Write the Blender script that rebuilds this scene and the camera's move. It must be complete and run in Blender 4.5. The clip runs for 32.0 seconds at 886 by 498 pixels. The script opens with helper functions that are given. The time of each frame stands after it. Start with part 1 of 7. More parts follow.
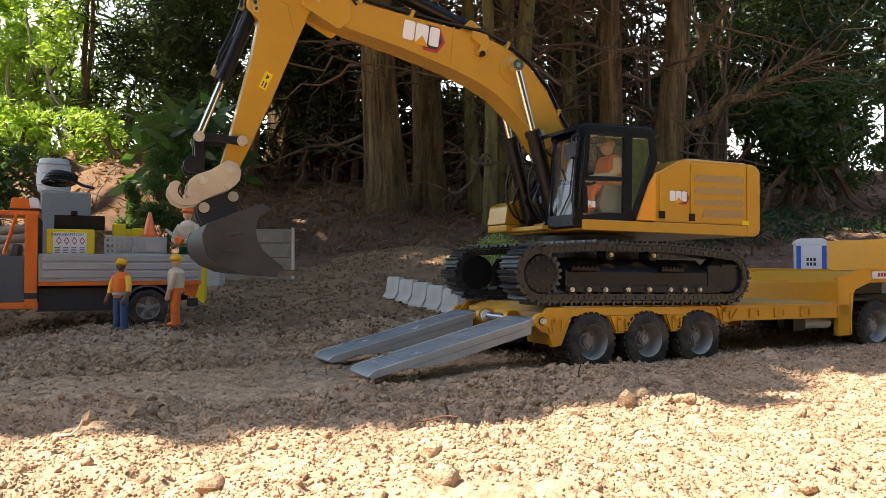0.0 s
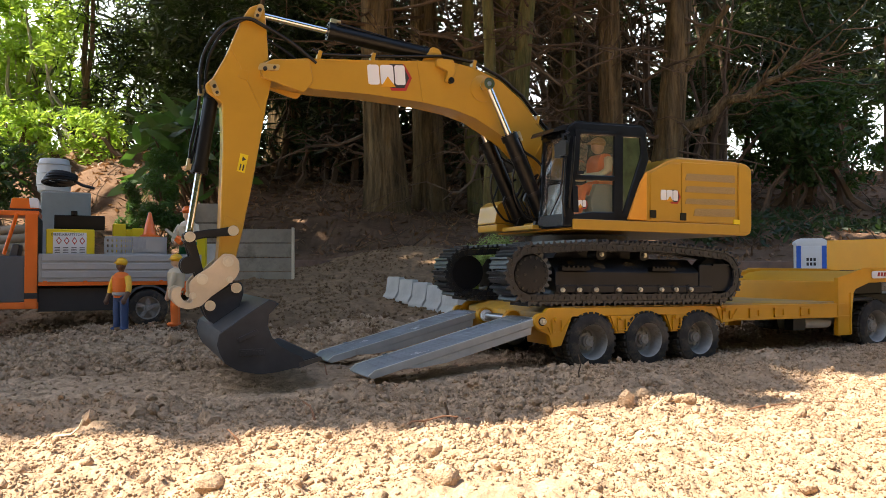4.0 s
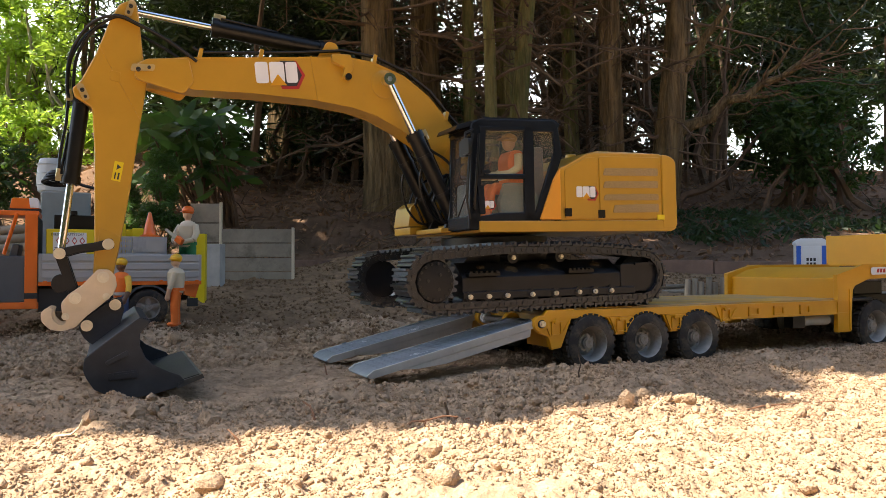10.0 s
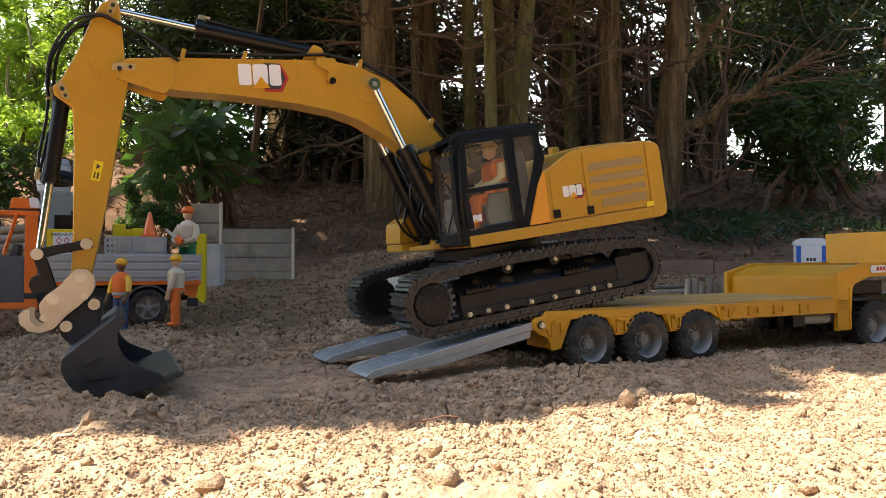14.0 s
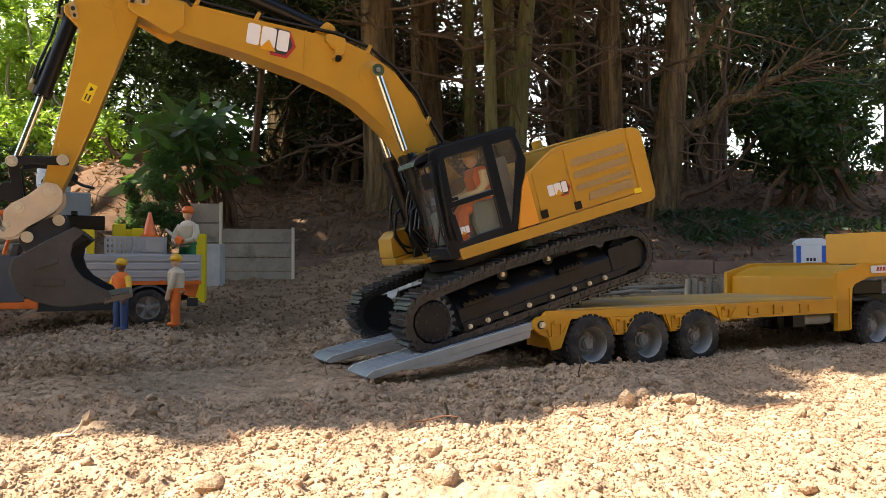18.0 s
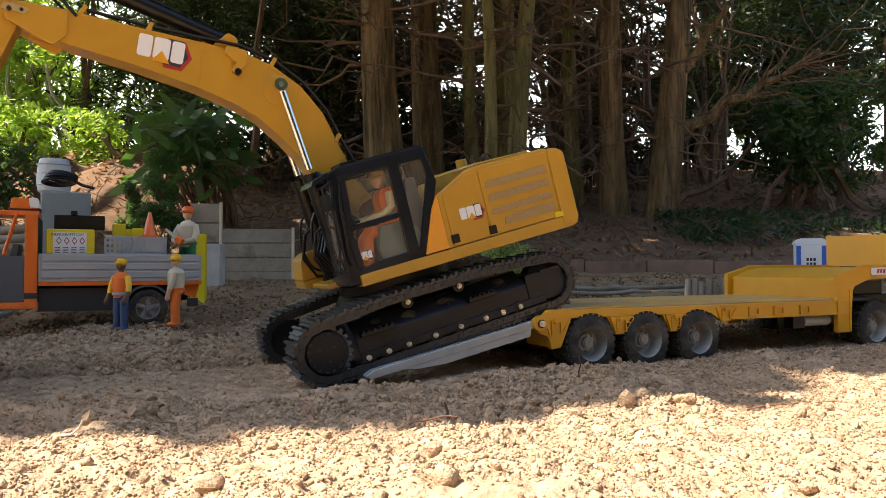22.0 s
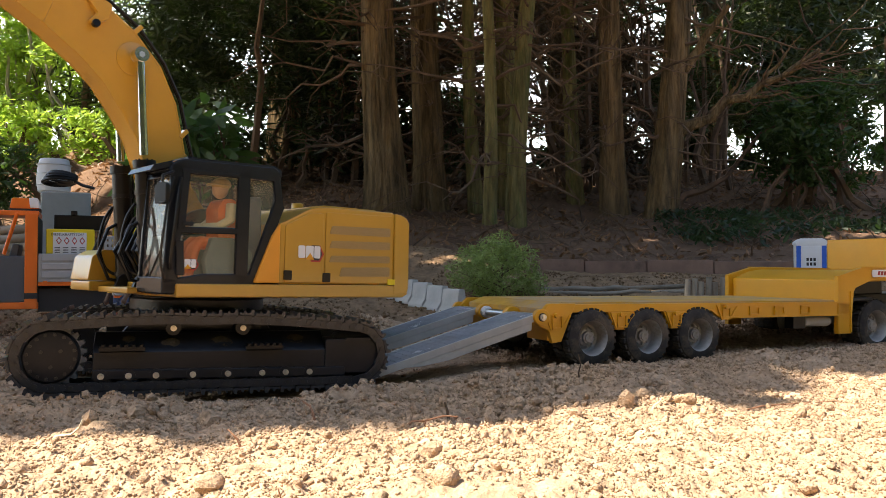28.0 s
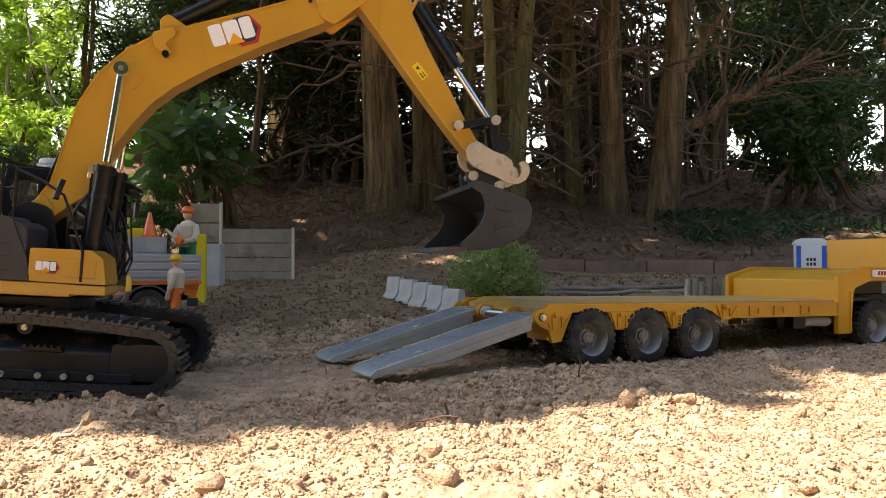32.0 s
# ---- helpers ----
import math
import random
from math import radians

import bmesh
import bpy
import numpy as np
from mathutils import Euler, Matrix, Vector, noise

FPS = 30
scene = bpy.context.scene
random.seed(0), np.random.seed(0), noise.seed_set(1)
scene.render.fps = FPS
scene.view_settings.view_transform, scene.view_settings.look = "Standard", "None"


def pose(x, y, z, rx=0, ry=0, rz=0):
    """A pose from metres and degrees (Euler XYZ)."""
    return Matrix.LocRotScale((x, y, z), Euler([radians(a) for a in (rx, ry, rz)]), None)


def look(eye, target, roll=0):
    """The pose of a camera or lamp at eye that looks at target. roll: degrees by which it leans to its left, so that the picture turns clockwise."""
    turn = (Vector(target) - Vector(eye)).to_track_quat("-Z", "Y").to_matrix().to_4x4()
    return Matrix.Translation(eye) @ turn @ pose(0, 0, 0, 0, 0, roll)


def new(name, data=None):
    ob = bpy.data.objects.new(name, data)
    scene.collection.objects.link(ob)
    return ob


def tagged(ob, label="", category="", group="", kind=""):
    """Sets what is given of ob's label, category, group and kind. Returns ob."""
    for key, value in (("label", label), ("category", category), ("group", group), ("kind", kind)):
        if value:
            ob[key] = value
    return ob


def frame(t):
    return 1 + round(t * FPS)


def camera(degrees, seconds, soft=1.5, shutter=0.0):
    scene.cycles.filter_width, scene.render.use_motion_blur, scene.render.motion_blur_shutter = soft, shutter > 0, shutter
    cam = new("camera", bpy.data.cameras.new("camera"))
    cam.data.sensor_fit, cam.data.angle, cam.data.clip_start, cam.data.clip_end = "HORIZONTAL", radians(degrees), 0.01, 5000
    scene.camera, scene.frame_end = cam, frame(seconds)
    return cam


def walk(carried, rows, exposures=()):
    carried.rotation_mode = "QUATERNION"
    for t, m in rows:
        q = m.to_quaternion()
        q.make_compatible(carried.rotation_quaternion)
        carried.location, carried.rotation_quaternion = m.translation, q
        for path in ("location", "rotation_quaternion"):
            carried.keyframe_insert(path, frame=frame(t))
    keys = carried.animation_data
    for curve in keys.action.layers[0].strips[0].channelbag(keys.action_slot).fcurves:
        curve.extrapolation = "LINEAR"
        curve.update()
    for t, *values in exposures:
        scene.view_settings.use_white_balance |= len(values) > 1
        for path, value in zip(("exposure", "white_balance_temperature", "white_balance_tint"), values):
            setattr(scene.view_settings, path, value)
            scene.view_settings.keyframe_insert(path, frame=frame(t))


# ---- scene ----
# ---------------------------------------------------------------- camera
cam = camera(61.02, 32.0, soft=0.62, shutter=0.5)
EYE = pose(0, 0, 0.125, 91.375, 0, 0)
walk(cam, [(0, EYE), (32, EYE)], [(0, 1.5, 7250, 10), (28.5, 1.5, 7250, 10), (29.5, 1.8, 7150, 10), (30.4, 1.8, 7150, 10), (31.3, 1.5, 7250, 10), (32, 1.5, 7250, 10)])

# ---------------------------------------------------------------- light
SUN_FROM = Vector((-0.64, -0.12, 1.0)).normalized()
world = bpy.data.worlds.new("sky")
scene.world = world
world.use_nodes = True
wn = world.node_tree
sky = wn.nodes.new("ShaderNodeTexSky")
sky.sky_type = "NISHITA"
sky.sun_disc = False
sky.sun_elevation = math.asin(SUN_FROM.z)
sky.sun_rotation = math.atan2(SUN_FROM.x, SUN_FROM.y)
wn.links.new(sky.outputs[0], wn.nodes["Background"].inputs[0])
wn.nodes["Background"].inputs[1].default_value = 0.15
sun = new("sun", bpy.data.lights.new("sun", "SUN"))
sun.data.energy, sun.data.angle, sun.data.color = 5.0, radians(0.6), (1.0, 0.945, 0.86)
sun.matrix_world = look((0, 0, 0), -SUN_FROM)

# ---------------------------------------------------------------- materials


def mat(name, base, rough=0.6, metal=0.0, var=0.25, scale=40.0, bump=0.2, bscale=400.0, dirt=None, dirt_at=0.6,
        coat=0.0, spec=0.5, bdist=0.0006, rnd=0.0, trans=0.0, stretch=1.0, bdetail=5):
    """A surface: base colour varied at two scales, fine relief, and dirt in patches."""
    m = bpy.data.materials.new(name)
    m.use_nodes = True
    nt, n = m.node_tree, m.node_tree.nodes
    b = n["Principled BSDF"]
    b.inputs["Roughness"].default_value = rough
    b.inputs["Metallic"].default_value = metal
    b.inputs["Specular IOR Level"].default_value = spec
    b.inputs["Coat Weight"].default_value = coat
    b.inputs["Transmission Weight"].default_value = trans
    co = n.new("ShaderNodeTexCoord")
    mp = n.new("ShaderNodeMapping")
    mp.inputs["Scale"].default_value = (1, 1, stretch)
    nt.links.new(co.outputs["Object"], mp.inputs["Vector"])
    n1 = n.new("ShaderNodeTexNoise")
    n1.inputs["Scale"].default_value, n1.inputs["Detail"].default_value = scale, 6
    n1.inputs["Roughness"].default_value = 0.65
    nt.links.new(mp.outputs["Vector"], n1.inputs["Vector"])
    ramp = n.new("ShaderNodeValToRGB")
    lo, hi = [c * (1 - var) for c in base], [min(1, c * (1 + var)) for c in base]
    ramp.color_ramp.elements[0].position, ramp.color_ramp.elements[1].position = 0.3, 0.7
    ramp.color_ramp.elements[0].color, ramp.color_ramp.elements[1].color = (*lo, 1), (*hi, 1)
    nt.links.new(n1.outputs["Fac"], ramp.inputs["Fac"])
    col = ramp.outputs["Color"]
    if rnd:
        info = n.new("ShaderNodeObjectInfo")
        hsv = n.new("ShaderNodeHueSaturation")
        mr = n.new("ShaderNodeMapRange")
        mr.inputs["To Min"].default_value, mr.inputs["To Max"].default_value = 1 - rnd, 1 + rnd
        nt.links.new(info.outputs["Random"], mr.inputs["Value"])
        nt.links.new(mr.outputs["Result"], hsv.inputs["Value"])
        nt.links.new(col, hsv.inputs["Color"])
        col = hsv.outputs["Color"]
    if dirt:
        n2 = n.new("ShaderNodeTexNoise")
        n2.inputs["Scale"].default_value, n2.inputs["Detail"].default_value = scale * 0.6, 9
        n2.inputs["Roughness"].default_value = 0.75
        nt.links.new(mp.outputs["Vector"], n2.inputs["Vector"])
        r2 = n.new("ShaderNodeValToRGB")
        r2.color_ramp.elements[0].position, r2.color_ramp.elements[1].position = dirt_at, min(1, dirt_at + 0.16)
        nt.links.new(n2.outputs["Fac"], r2.inputs["Fac"])
        mx = n.new("ShaderNodeMix")
        mx.data_type = "RGBA"
        nt.links.new(r2.outputs["Color"], mx.inputs["Factor"])
        nt.links.new(col, mx.inputs["A"])
        mx.inputs["B"].default_value = (*dirt, 1)
        col = mx.outputs["Result"]
        rr = n.new("ShaderNodeMapRange")
        rr.inputs["To Min"].default_value, rr.inputs["To Max"].default_value = rough, 0.9
        nt.links.new(r2.outputs["Color"], rr.inputs["Value"])
        nt.links.new(rr.outputs["Result"], b.inputs["Roughness"])
    nt.links.new(col, b.inputs["Base Color"])
    if bump:
        n3 = n.new("ShaderNodeTexNoise")
        n3.inputs["Scale"].default_value, n3.inputs["Detail"].default_value = bscale, bdetail
        nt.links.new(mp.outputs["Vector"], n3.inputs["Vector"])
        bp = n.new("ShaderNodeBump")
        bp.inputs["Strength"].default_value, bp.inputs["Distance"].default_value = bump, bdist
        nt.links.new(n3.outputs["Fac"], bp.inputs["Height"])
        nt.links.new(bp.outputs["Normal"], b.inputs["Normal"])
    return m


def glass(name, tint=(0.95, 0.97, 0.96), clear=0.97):
    """Thin cab glazing: mostly see-through, mirrors at a slant."""
    m = bpy.data.materials.new(name)
    m.use_nodes = True
    nt, n = m.node_tree, m.node_tree.nodes
    n.clear()
    out, mix = n.new("ShaderNodeOutputMaterial"), n.new("ShaderNodeMixShader")
    tr, gl, fr = n.new("ShaderNodeBsdfTransparent"), n.new("ShaderNodeBsdfGlossy"), n.new("ShaderNodeFresnel")
    tr.inputs[0].default_value = (*[c * clear for c in tint], 1)
    gl.inputs["Roughness"].default_value = 0.03
    fr.inputs["IOR"].default_value = 1.65
    nt.links.new(fr.outputs[0], mix.inputs[0])
    # pale diffuse share paints the hazy reflections into the panes
    haze_tint, haze_mix = n.new("ShaderNodeBsdfDiffuse"), n.new("ShaderNodeMixShader")
    haze_tint.inputs[0].default_value, haze_mix.inputs[0].default_value = (0.55, 0.47, 0.38, 1), 0.13
    nt.links.new(tr.outputs[0], haze_mix.inputs[1])
    nt.links.new(haze_tint.outputs[0], haze_mix.inputs[2])
    nt.links.new(haze_mix.outputs[0], mix.inputs[1])
    nt.links.new(gl.outputs[0], mix.inputs[2])
    nt.links.new(mix.outputs[0], out.inputs[0])
    return m


def leaf_mat(name, base, back, rnd=0.35):
    """Leaves: diffuse with light through the blade, varied leaf by leaf."""
    m = bpy.data.materials.new(name)
    m.use_nodes = True
    nt, n = m.node_tree, m.node_tree.nodes
    b, out = n["Principled BSDF"], n["Material Output"]
    b.inputs["Roughness"].default_value = 0.45
    geo, hsv, mr = n.new("ShaderNodeNewGeometry"), n.new("ShaderNodeHueSaturation"), n.new("ShaderNodeMapRange")
    mr.inputs["To Min"].default_value, mr.inputs["To Max"].default_value = 1 - rnd, 1 + rnd
    nt.links.new(geo.outputs["Random Per Island"], mr.inputs["Value"])
    nt.links.new(mr.outputs["Result"], hsv.inputs["Value"])
    hsv.inputs["Color"].default_value = (*base, 1)
    nt.links.new(hsv.outputs["Color"], b.inputs["Base Color"])
    t, mix = n.new("ShaderNodeBsdfTranslucent"), n.new("ShaderNodeMixShader")
    t.inputs[0].default_value = (*back, 1)
    mix.inputs[0].default_value = 0.4
    nt.links.new(b.outputs[0], mix.inputs[1])
    nt.links.new(t.outputs[0], mix.inputs[2])
    nt.links.new(mix.outputs[0], out.inputs[0])
    return m


def soil_mat(name, base, dark, scale=60.0):
    m = mat(name, base, 0.95, var=0.35, scale=scale, bump=1.0, bscale=190, bdist=0.0045, bdetail=11, dirt=dark, dirt_at=0.55, spec=0.15)
    return m


SOIL = soil_mat("soil", (0.455, 0.313, 0.202), (0.24, 0.153, 0.090))
# darker soil and clods for the ground further back
BACKSOIL = soil_mat("darker soil", (0.27, 0.172, 0.10), (0.14, 0.083, 0.045), 30)
BACKCLOD = mat("dark clod", (0.21, 0.132, 0.074), 0.95, var=0.5, scale=60, bump=1.0, bscale=420, bdist=0.003, spec=0.15, bdetail=9)
CLOD = mat("clod", (0.44, 0.304, 0.197), 0.95, var=0.4, scale=110, bump=1.0, bscale=420, bdist=0.003, spec=0.15, bdetail=9)
LITTER = soil_mat("leaf litter", (0.17, 0.101, 0.063), (0.06, 0.037, 0.023), 9)
BARK = mat("bark", (0.155, 0.106, 0.053), 0.95, var=0.7, scale=26, bump=1.0, bscale=34, bdist=0.035, dirt=(0.04, 0.032, 0.018), dirt_at=0.52, spec=0.2, stretch=0.14)
TWIG = mat("twig", (0.13, 0.082, 0.05), 0.9, var=0.4, scale=12, bump=0)
DRYTWIG = mat("dry twig", (0.30, 0.15, 0.085), 0.85, var=0.4, scale=60, bump=0.3)
YELLOW = mat("yellow paint", (0.50, 0.272, 0.030), 0.30, var=0.08, scale=14, bump=0.08, bscale=700, dirt=(0.36, 0.20, 0.045), dirt_at=0.66, coat=0.35)
TRYELLOW = mat("trailer yellow paint", (0.68, 0.32, 0.010), 0.42, var=0.07, scale=14, bump=0.10, bscale=600, dirt=(0.48, 0.30, 0.10), dirt_at=0.64, coat=0.15)
DECK = mat("dusty deck", (0.56, 0.30, 0.03), 0.7, var=0.25, scale=18, bump=0.3, bscale=300, dirt=(0.42, 0.29, 0.16), dirt_at=0.42)
BLACK = mat("black paint", (0.005, 0.0053, 0.006), 0.34, var=0.3, scale=25, bump=0.1, bscale=500, dirt=(0.02, 0.017, 0.014), dirt_at=0.74, spec=0.3)
DUSTBLACK = mat("dusty black steel", (0.013, 0.0145, 0.0175), 0.34, var=0.35, scale=30, bump=0.2, bscale=400, dirt=(0.040, 0.036, 0.030), dirt_at=0.74, spec=0.28)
SHOESTEEL = mat("worn track shoe steel", (0.046, 0.049, 0.055), 0.30, 0.45, var=0.4, scale=50, bump=0.2, bscale=400, dirt=(0.055, 0.050, 0.043), dirt_at=0.72, spec=0.4)
BUCKET = mat("bucket black steel", (0.042, 0.045, 0.050), 0.46, var=0.3, scale=22, bump=0.25, bscale=300, dirt=(0.20, 0.145, 0.075), dirt_at=0.78, spec=0.22)
RUBBER = mat("rubber", (0.035, 0.033, 0.031), 0.8, var=0.3, scale=40, bump=0.4, bscale=500, dirt=(0.13, 0.102, 0.072), dirt_at=0.46, spec=0.3)
RIM = mat("grey rim", (0.33, 0.32, 0.30), 0.5, 0.3, var=0.2, scale=50, bump=0.1, dirt=(0.22, 0.17, 0.11), dirt_at=0.55)
CHROME = mat("chrome", (0.75, 0.76, 0.78), 0.12, 1.0, var=0.05, bump=0)
STEEL = mat("bright steel", (0.55, 0.55, 0.54), 0.28, 0.9, var=0.1, bump=0.05)
PLATE = mat("pale gold plate", (0.50, 0.37, 0.16), 0.4, 0.2, var=0.1, bump=0.05)
BOLT = mat("worn bolt steel", (0.70, 0.66, 0.57), 0.32, 0.55, var=0.2, bump=0.1)
BRASS = mat("brass fitting", (0.66, 0.55, 0.33), 0.3, 0.9, var=0.1, bump=0)
COUPLER = mat("pale gold steel", (0.64, 0.55, 0.43), 0.36, 0.4, var=0.10, scale=40, bump=0.1)
RAMP = mat("blue-grey ramp steel", (0.40, 0.45, 0.50), 0.24, 0.35, var=0.2, scale=25, bump=0.2, bscale=300, dirt=(0.36, 0.30, 0.22), dirt_at=0.6)
RAMPSIDE = mat("grey ramp side", (0.44, 0.425, 0.385), 0.6, 0.0, var=0.15, scale=25, bump=0.15, dirt=(0.30, 0.24, 0.17), dirt_at=0.6)
CABGLASS = glass("cab glass")
ORANGE = mat("orange plastic", (0.85, 0.16, 0.015), 0.35, var=0.06, scale=20, bump=0.05, coat=0.2)
GREYPL = mat("grey plastic", (0.40, 0.395, 0.38), 0.5, var=0.08, scale=20, bump=0.1)
DARKPL = mat("dark grey plastic", (0.09, 0.10, 0.11), 0.5, var=0.1, scale=20, bump=0.1)
PALEGREY = mat("pale grey plastic", (0.52, 0.56, 0.58), 0.5, var=0.06, scale=20, bump=0.1)
WHITE = mat("white plastic", (0.78, 0.79, 0.80), 0.45, var=0.04, scale=20, bump=0.05)
YELLOWPL = mat("yellow plastic", (0.80, 0.60, 0.02), 0.4, var=0.06, scale=20, bump=0.05)
CONCRETE = mat("concrete", (0.44, 0.425, 0.385), 0.85, var=0.18, scale=18, bump=0.5, bscale=220, dirt=(0.25, 0.23, 0.19), dirt_at=0.58)
WOOD = mat("weathered wood", (0.25, 0.21, 0.16), 0.85, var=0.3, scale=14, bump=0.5, bscale=90, dirt=(0.14, 0.115, 0.085), dirt_at=0.56, rnd=0.12)
EDGEWOOD = mat("dark plank", (0.24, 0.145, 0.105), 0.9, var=0.3, scale=8, bump=0.6, bscale=60, dirt=(0.09, 0.07, 0.05), dirt_at=0.55, rnd=0.12)
RED = mat("red paint", (0.42, 0.03, 0.03), 0.4, var=0.1, bump=0)
BLUE = mat("blue plastic", (0.02, 0.12, 0.55), 0.4, var=0.08, bump=0)
INK = mat("ink", (0.03, 0.03, 0.03), 0.6, var=0.1, bump=0)
SKIN = mat("doll skin plastic", (0.62, 0.38, 0.24), 0.5, var=0.05, bump=0)
DARKSKIN = mat("doll dark plastic", (0.14, 0.075, 0.045), 0.5, var=0.05, bump=0)
CREAM = mat("cream plastic", (0.62, 0.53, 0.38), 0.55, var=0.06, bump=0.1)
HIVIS = mat("hi-vis orange", (0.90, 0.19, 0.03), 0.5, var=0.06, bump=0.1)
HELMET = mat("helmet yellow", (0.85, 0.47, 0.02), 0.4, var=0.05, bump=0)
DENIM = mat("denim blue", (0.045, 0.08, 0.18), 0.6, var=0.12, bump=0.2)
GREENPL = mat("green plastic", (0.02, 0.22, 0.09), 0.5, var=0.08, bump=0.1)
OLIVE = mat("grey-green interior", (0.16, 0.20, 0.17), 0.6, var=0.1, bump=0.1)
AMBER = mat("amber lens", (0.85, 0.20, 0.03), 0.2, var=0.05, bump=0)
CONIFER = leaf_mat("conifer needles", (0.034, 0.052, 0.018), (0.05, 0.08, 0.015))
LAUREL = leaf_mat("laurel leaves", (0.055, 0.11, 0.038), (0.10, 0.22, 0.03))
BUSH = leaf_mat("bush leaves", (0.04, 0.075, 0.022), (0.07, 0.15, 0.02))
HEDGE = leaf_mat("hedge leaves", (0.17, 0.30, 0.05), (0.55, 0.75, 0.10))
PALESTEM = mat("pale stem", (0.30, 0.29, 0.20), 0.85, var=0.3, scale=12, bump=0.2)
THUJA = leaf_mat("thuja sprays", (0.055, 0.125, 0.028), (0.10, 0.2, 0.03))
JUNIPER = leaf_mat("juniper sprays", (0.27, 0.34, 0.115), (0.38, 0.48, 0.11), 0.5)
IVY = leaf_mat("ivy leaves", (0.026, 0.045, 0.018), (0.07, 0.13, 0.03))
DRYLEAF = leaf_mat("dry leaves", (0.27, 0.145, 0.075), (0.2, 0.1, 0.04), 0.6)

# ---------------------------------------------------------------- mesh helpers


class Mesh:
    """Collects solid pieces of one part."""

    def __init__(self, unit=1.0):
        self.v, self.f, self.mi, self.cur = [], [], [], 0
        self.unit = unit if isinstance(unit, tuple) else (unit, unit, unit)

    def use(self, i):
        self.cur = i
        return self

    def add(self, vs, fs):
        o = len(self.v)
        self.v += [tuple(p) for p in vs]
        self.f += [tuple(o + i for i in q) for q in fs]
        self.mi += [self.cur] * len(fs)
        return self

    def box(self, x0, x1, y0, y1, z0, z1, m=None):
        vs = [Vector((x, y, z)) for x in (x0, x1) for y in (y0, y1) for z in (z0, z1)]
        if m is not None:
            vs = [m @ p for p in vs]
        return self.add(vs, [(0, 1, 3, 2), (4, 6, 7, 5), (0, 4, 5, 1), (2, 3, 7, 6), (0, 2, 6, 4), (1, 5, 7, 3)])

    def prism(self, pts, lo, hi, axis="y", inset=0.0, m=None):
        """A closed outline drawn in the two other axes and drawn out from lo to hi along axis."""
        area = sum(a[0] * b[1] - b[0] * a[1] for a, b in zip(pts, pts[1:] + pts[:1]))
        if (area < 0) == (axis != "y"):
            pts = pts[::-1]
        put = {"y": lambda a, b, c: (a, c, b), "x": lambda a, b, c: (c, a, b), "z": lambda a, b, c: (a, b, c)}[axis]
        n = len(pts)
        vs = [Vector(put(a, b, c)) for c in (lo, hi) for a, b in pts]
        if m is not None:
            vs = [m @ p for p in vs]
        fs = [tuple(range(n))[::-1], tuple(range(n, 2 * n))] + [(i, (i + 1) % n, n + (i + 1) % n, n + i) for i in range(n)]
        return self.add(vs, fs)

    def cyl(self, p, q, r, r2=None, seg=16, caps=True):
        p, q = Vector(p), Vector(q)
        r2 = r if r2 is None else r2
        d = (q - p).normalized()
        a = d.orthogonal().normalized()
        b = d.cross(a)
        ring = [(math.cos(2 * math.pi * i / seg), math.sin(2 * math.pi * i / seg)) for i in range(seg)]
        vs = [p + (a * c + b * s) * r for c, s in ring] + [q + (a * c + b * s) * r2 for c, s in ring]
        fs = [(i, (i + 1) % seg, seg + (i + 1) % seg, seg + i) for i in range(seg)]
        if caps:
            fs += [tuple(range(seg))[::-1], tuple(range(seg, 2 * seg))]
        return self.add(vs, fs)

    def lathe(self, prof, centre=(0, 0, 0), axis="y", seg=28, m=None):
        """prof: (along, radius) pairs from end to end; closed where the radius is 0."""
        c = Vector(centre)
        vs, fs = [], []
        for h, r in prof:
            for i in range(seg):
                a = 2 * math.pi * i / seg
                u, w = r * math.cos(a), r * math.sin(a)
                p = {"y": (u, h, -w), "z": (u, w, h), "x": (h, u, w)}[axis]
                vs.append(c + Vector(p) if m is None else m @ (c + Vector(p)))
        for k in range(len(prof) - 1):
            for i in range(seg):
                j = (i + 1) % seg
                fs.append((k * seg + i, k * seg + j, (k + 1) * seg + j, (k + 1) * seg + i))
        ring = prof[0] == prof[-1]
        if prof[0][1] > 1e-6 and not ring:
            fs.append(tuple(range(seg))[::-1])
        if prof[-1][1] > 1e-6 and not ring:
            fs.append(tuple((len(prof) - 1) * seg + i for i in range(seg)))
        return self.add(vs, fs)

    def tube(self, pts, r, seg=8, r_end=None):
        pts = [Vector(p) for p in pts]
        n = len(pts)
        vs, fs = [], []
        side = None
        for k, p in enumerate(pts):
            d = (pts[min(k + 1, n - 1)] - pts[max(k - 1, 0)]).normalized()
            side = d.orthogonal().normalized() if side is None else (side - d * side.dot(d)).normalized()
            b = d.cross(side)
            rr = r if r_end is None else r + (r_end - r) * k / (n - 1)
            vs += [p + (side * math.cos(2 * math.pi * i / seg) + b * math.sin(2 * math.pi * i / seg)) * rr for i in range(seg)]
        for k in range(n - 1):
            fs += [(k * seg + i, k * seg + (i + 1) % seg, (k + 1) * seg + (i + 1) % seg, (k + 1) * seg + i) for i in range(seg)]
        fs += [tuple(range(seg))[::-1], tuple(range((n - 1) * seg, n * seg))]
        return self.add(vs, fs)

    def ball(self, c, r, seg=10, rings=7, sq=(1, 1, 1), m=None):
        c = Vector(c)
        prof = [(-math.cos(math.pi * k / rings), math.sin(math.pi * k / rings)) for k in range(rings + 1)]
        vs, fs = [], []
        for h, q in prof:
            for i in range(seg):
                a = 2 * math.pi * i / seg
                p = Vector((q * math.cos(a) * r * sq[0], q * math.sin(a) * r * sq[1], h * r * sq[2]))
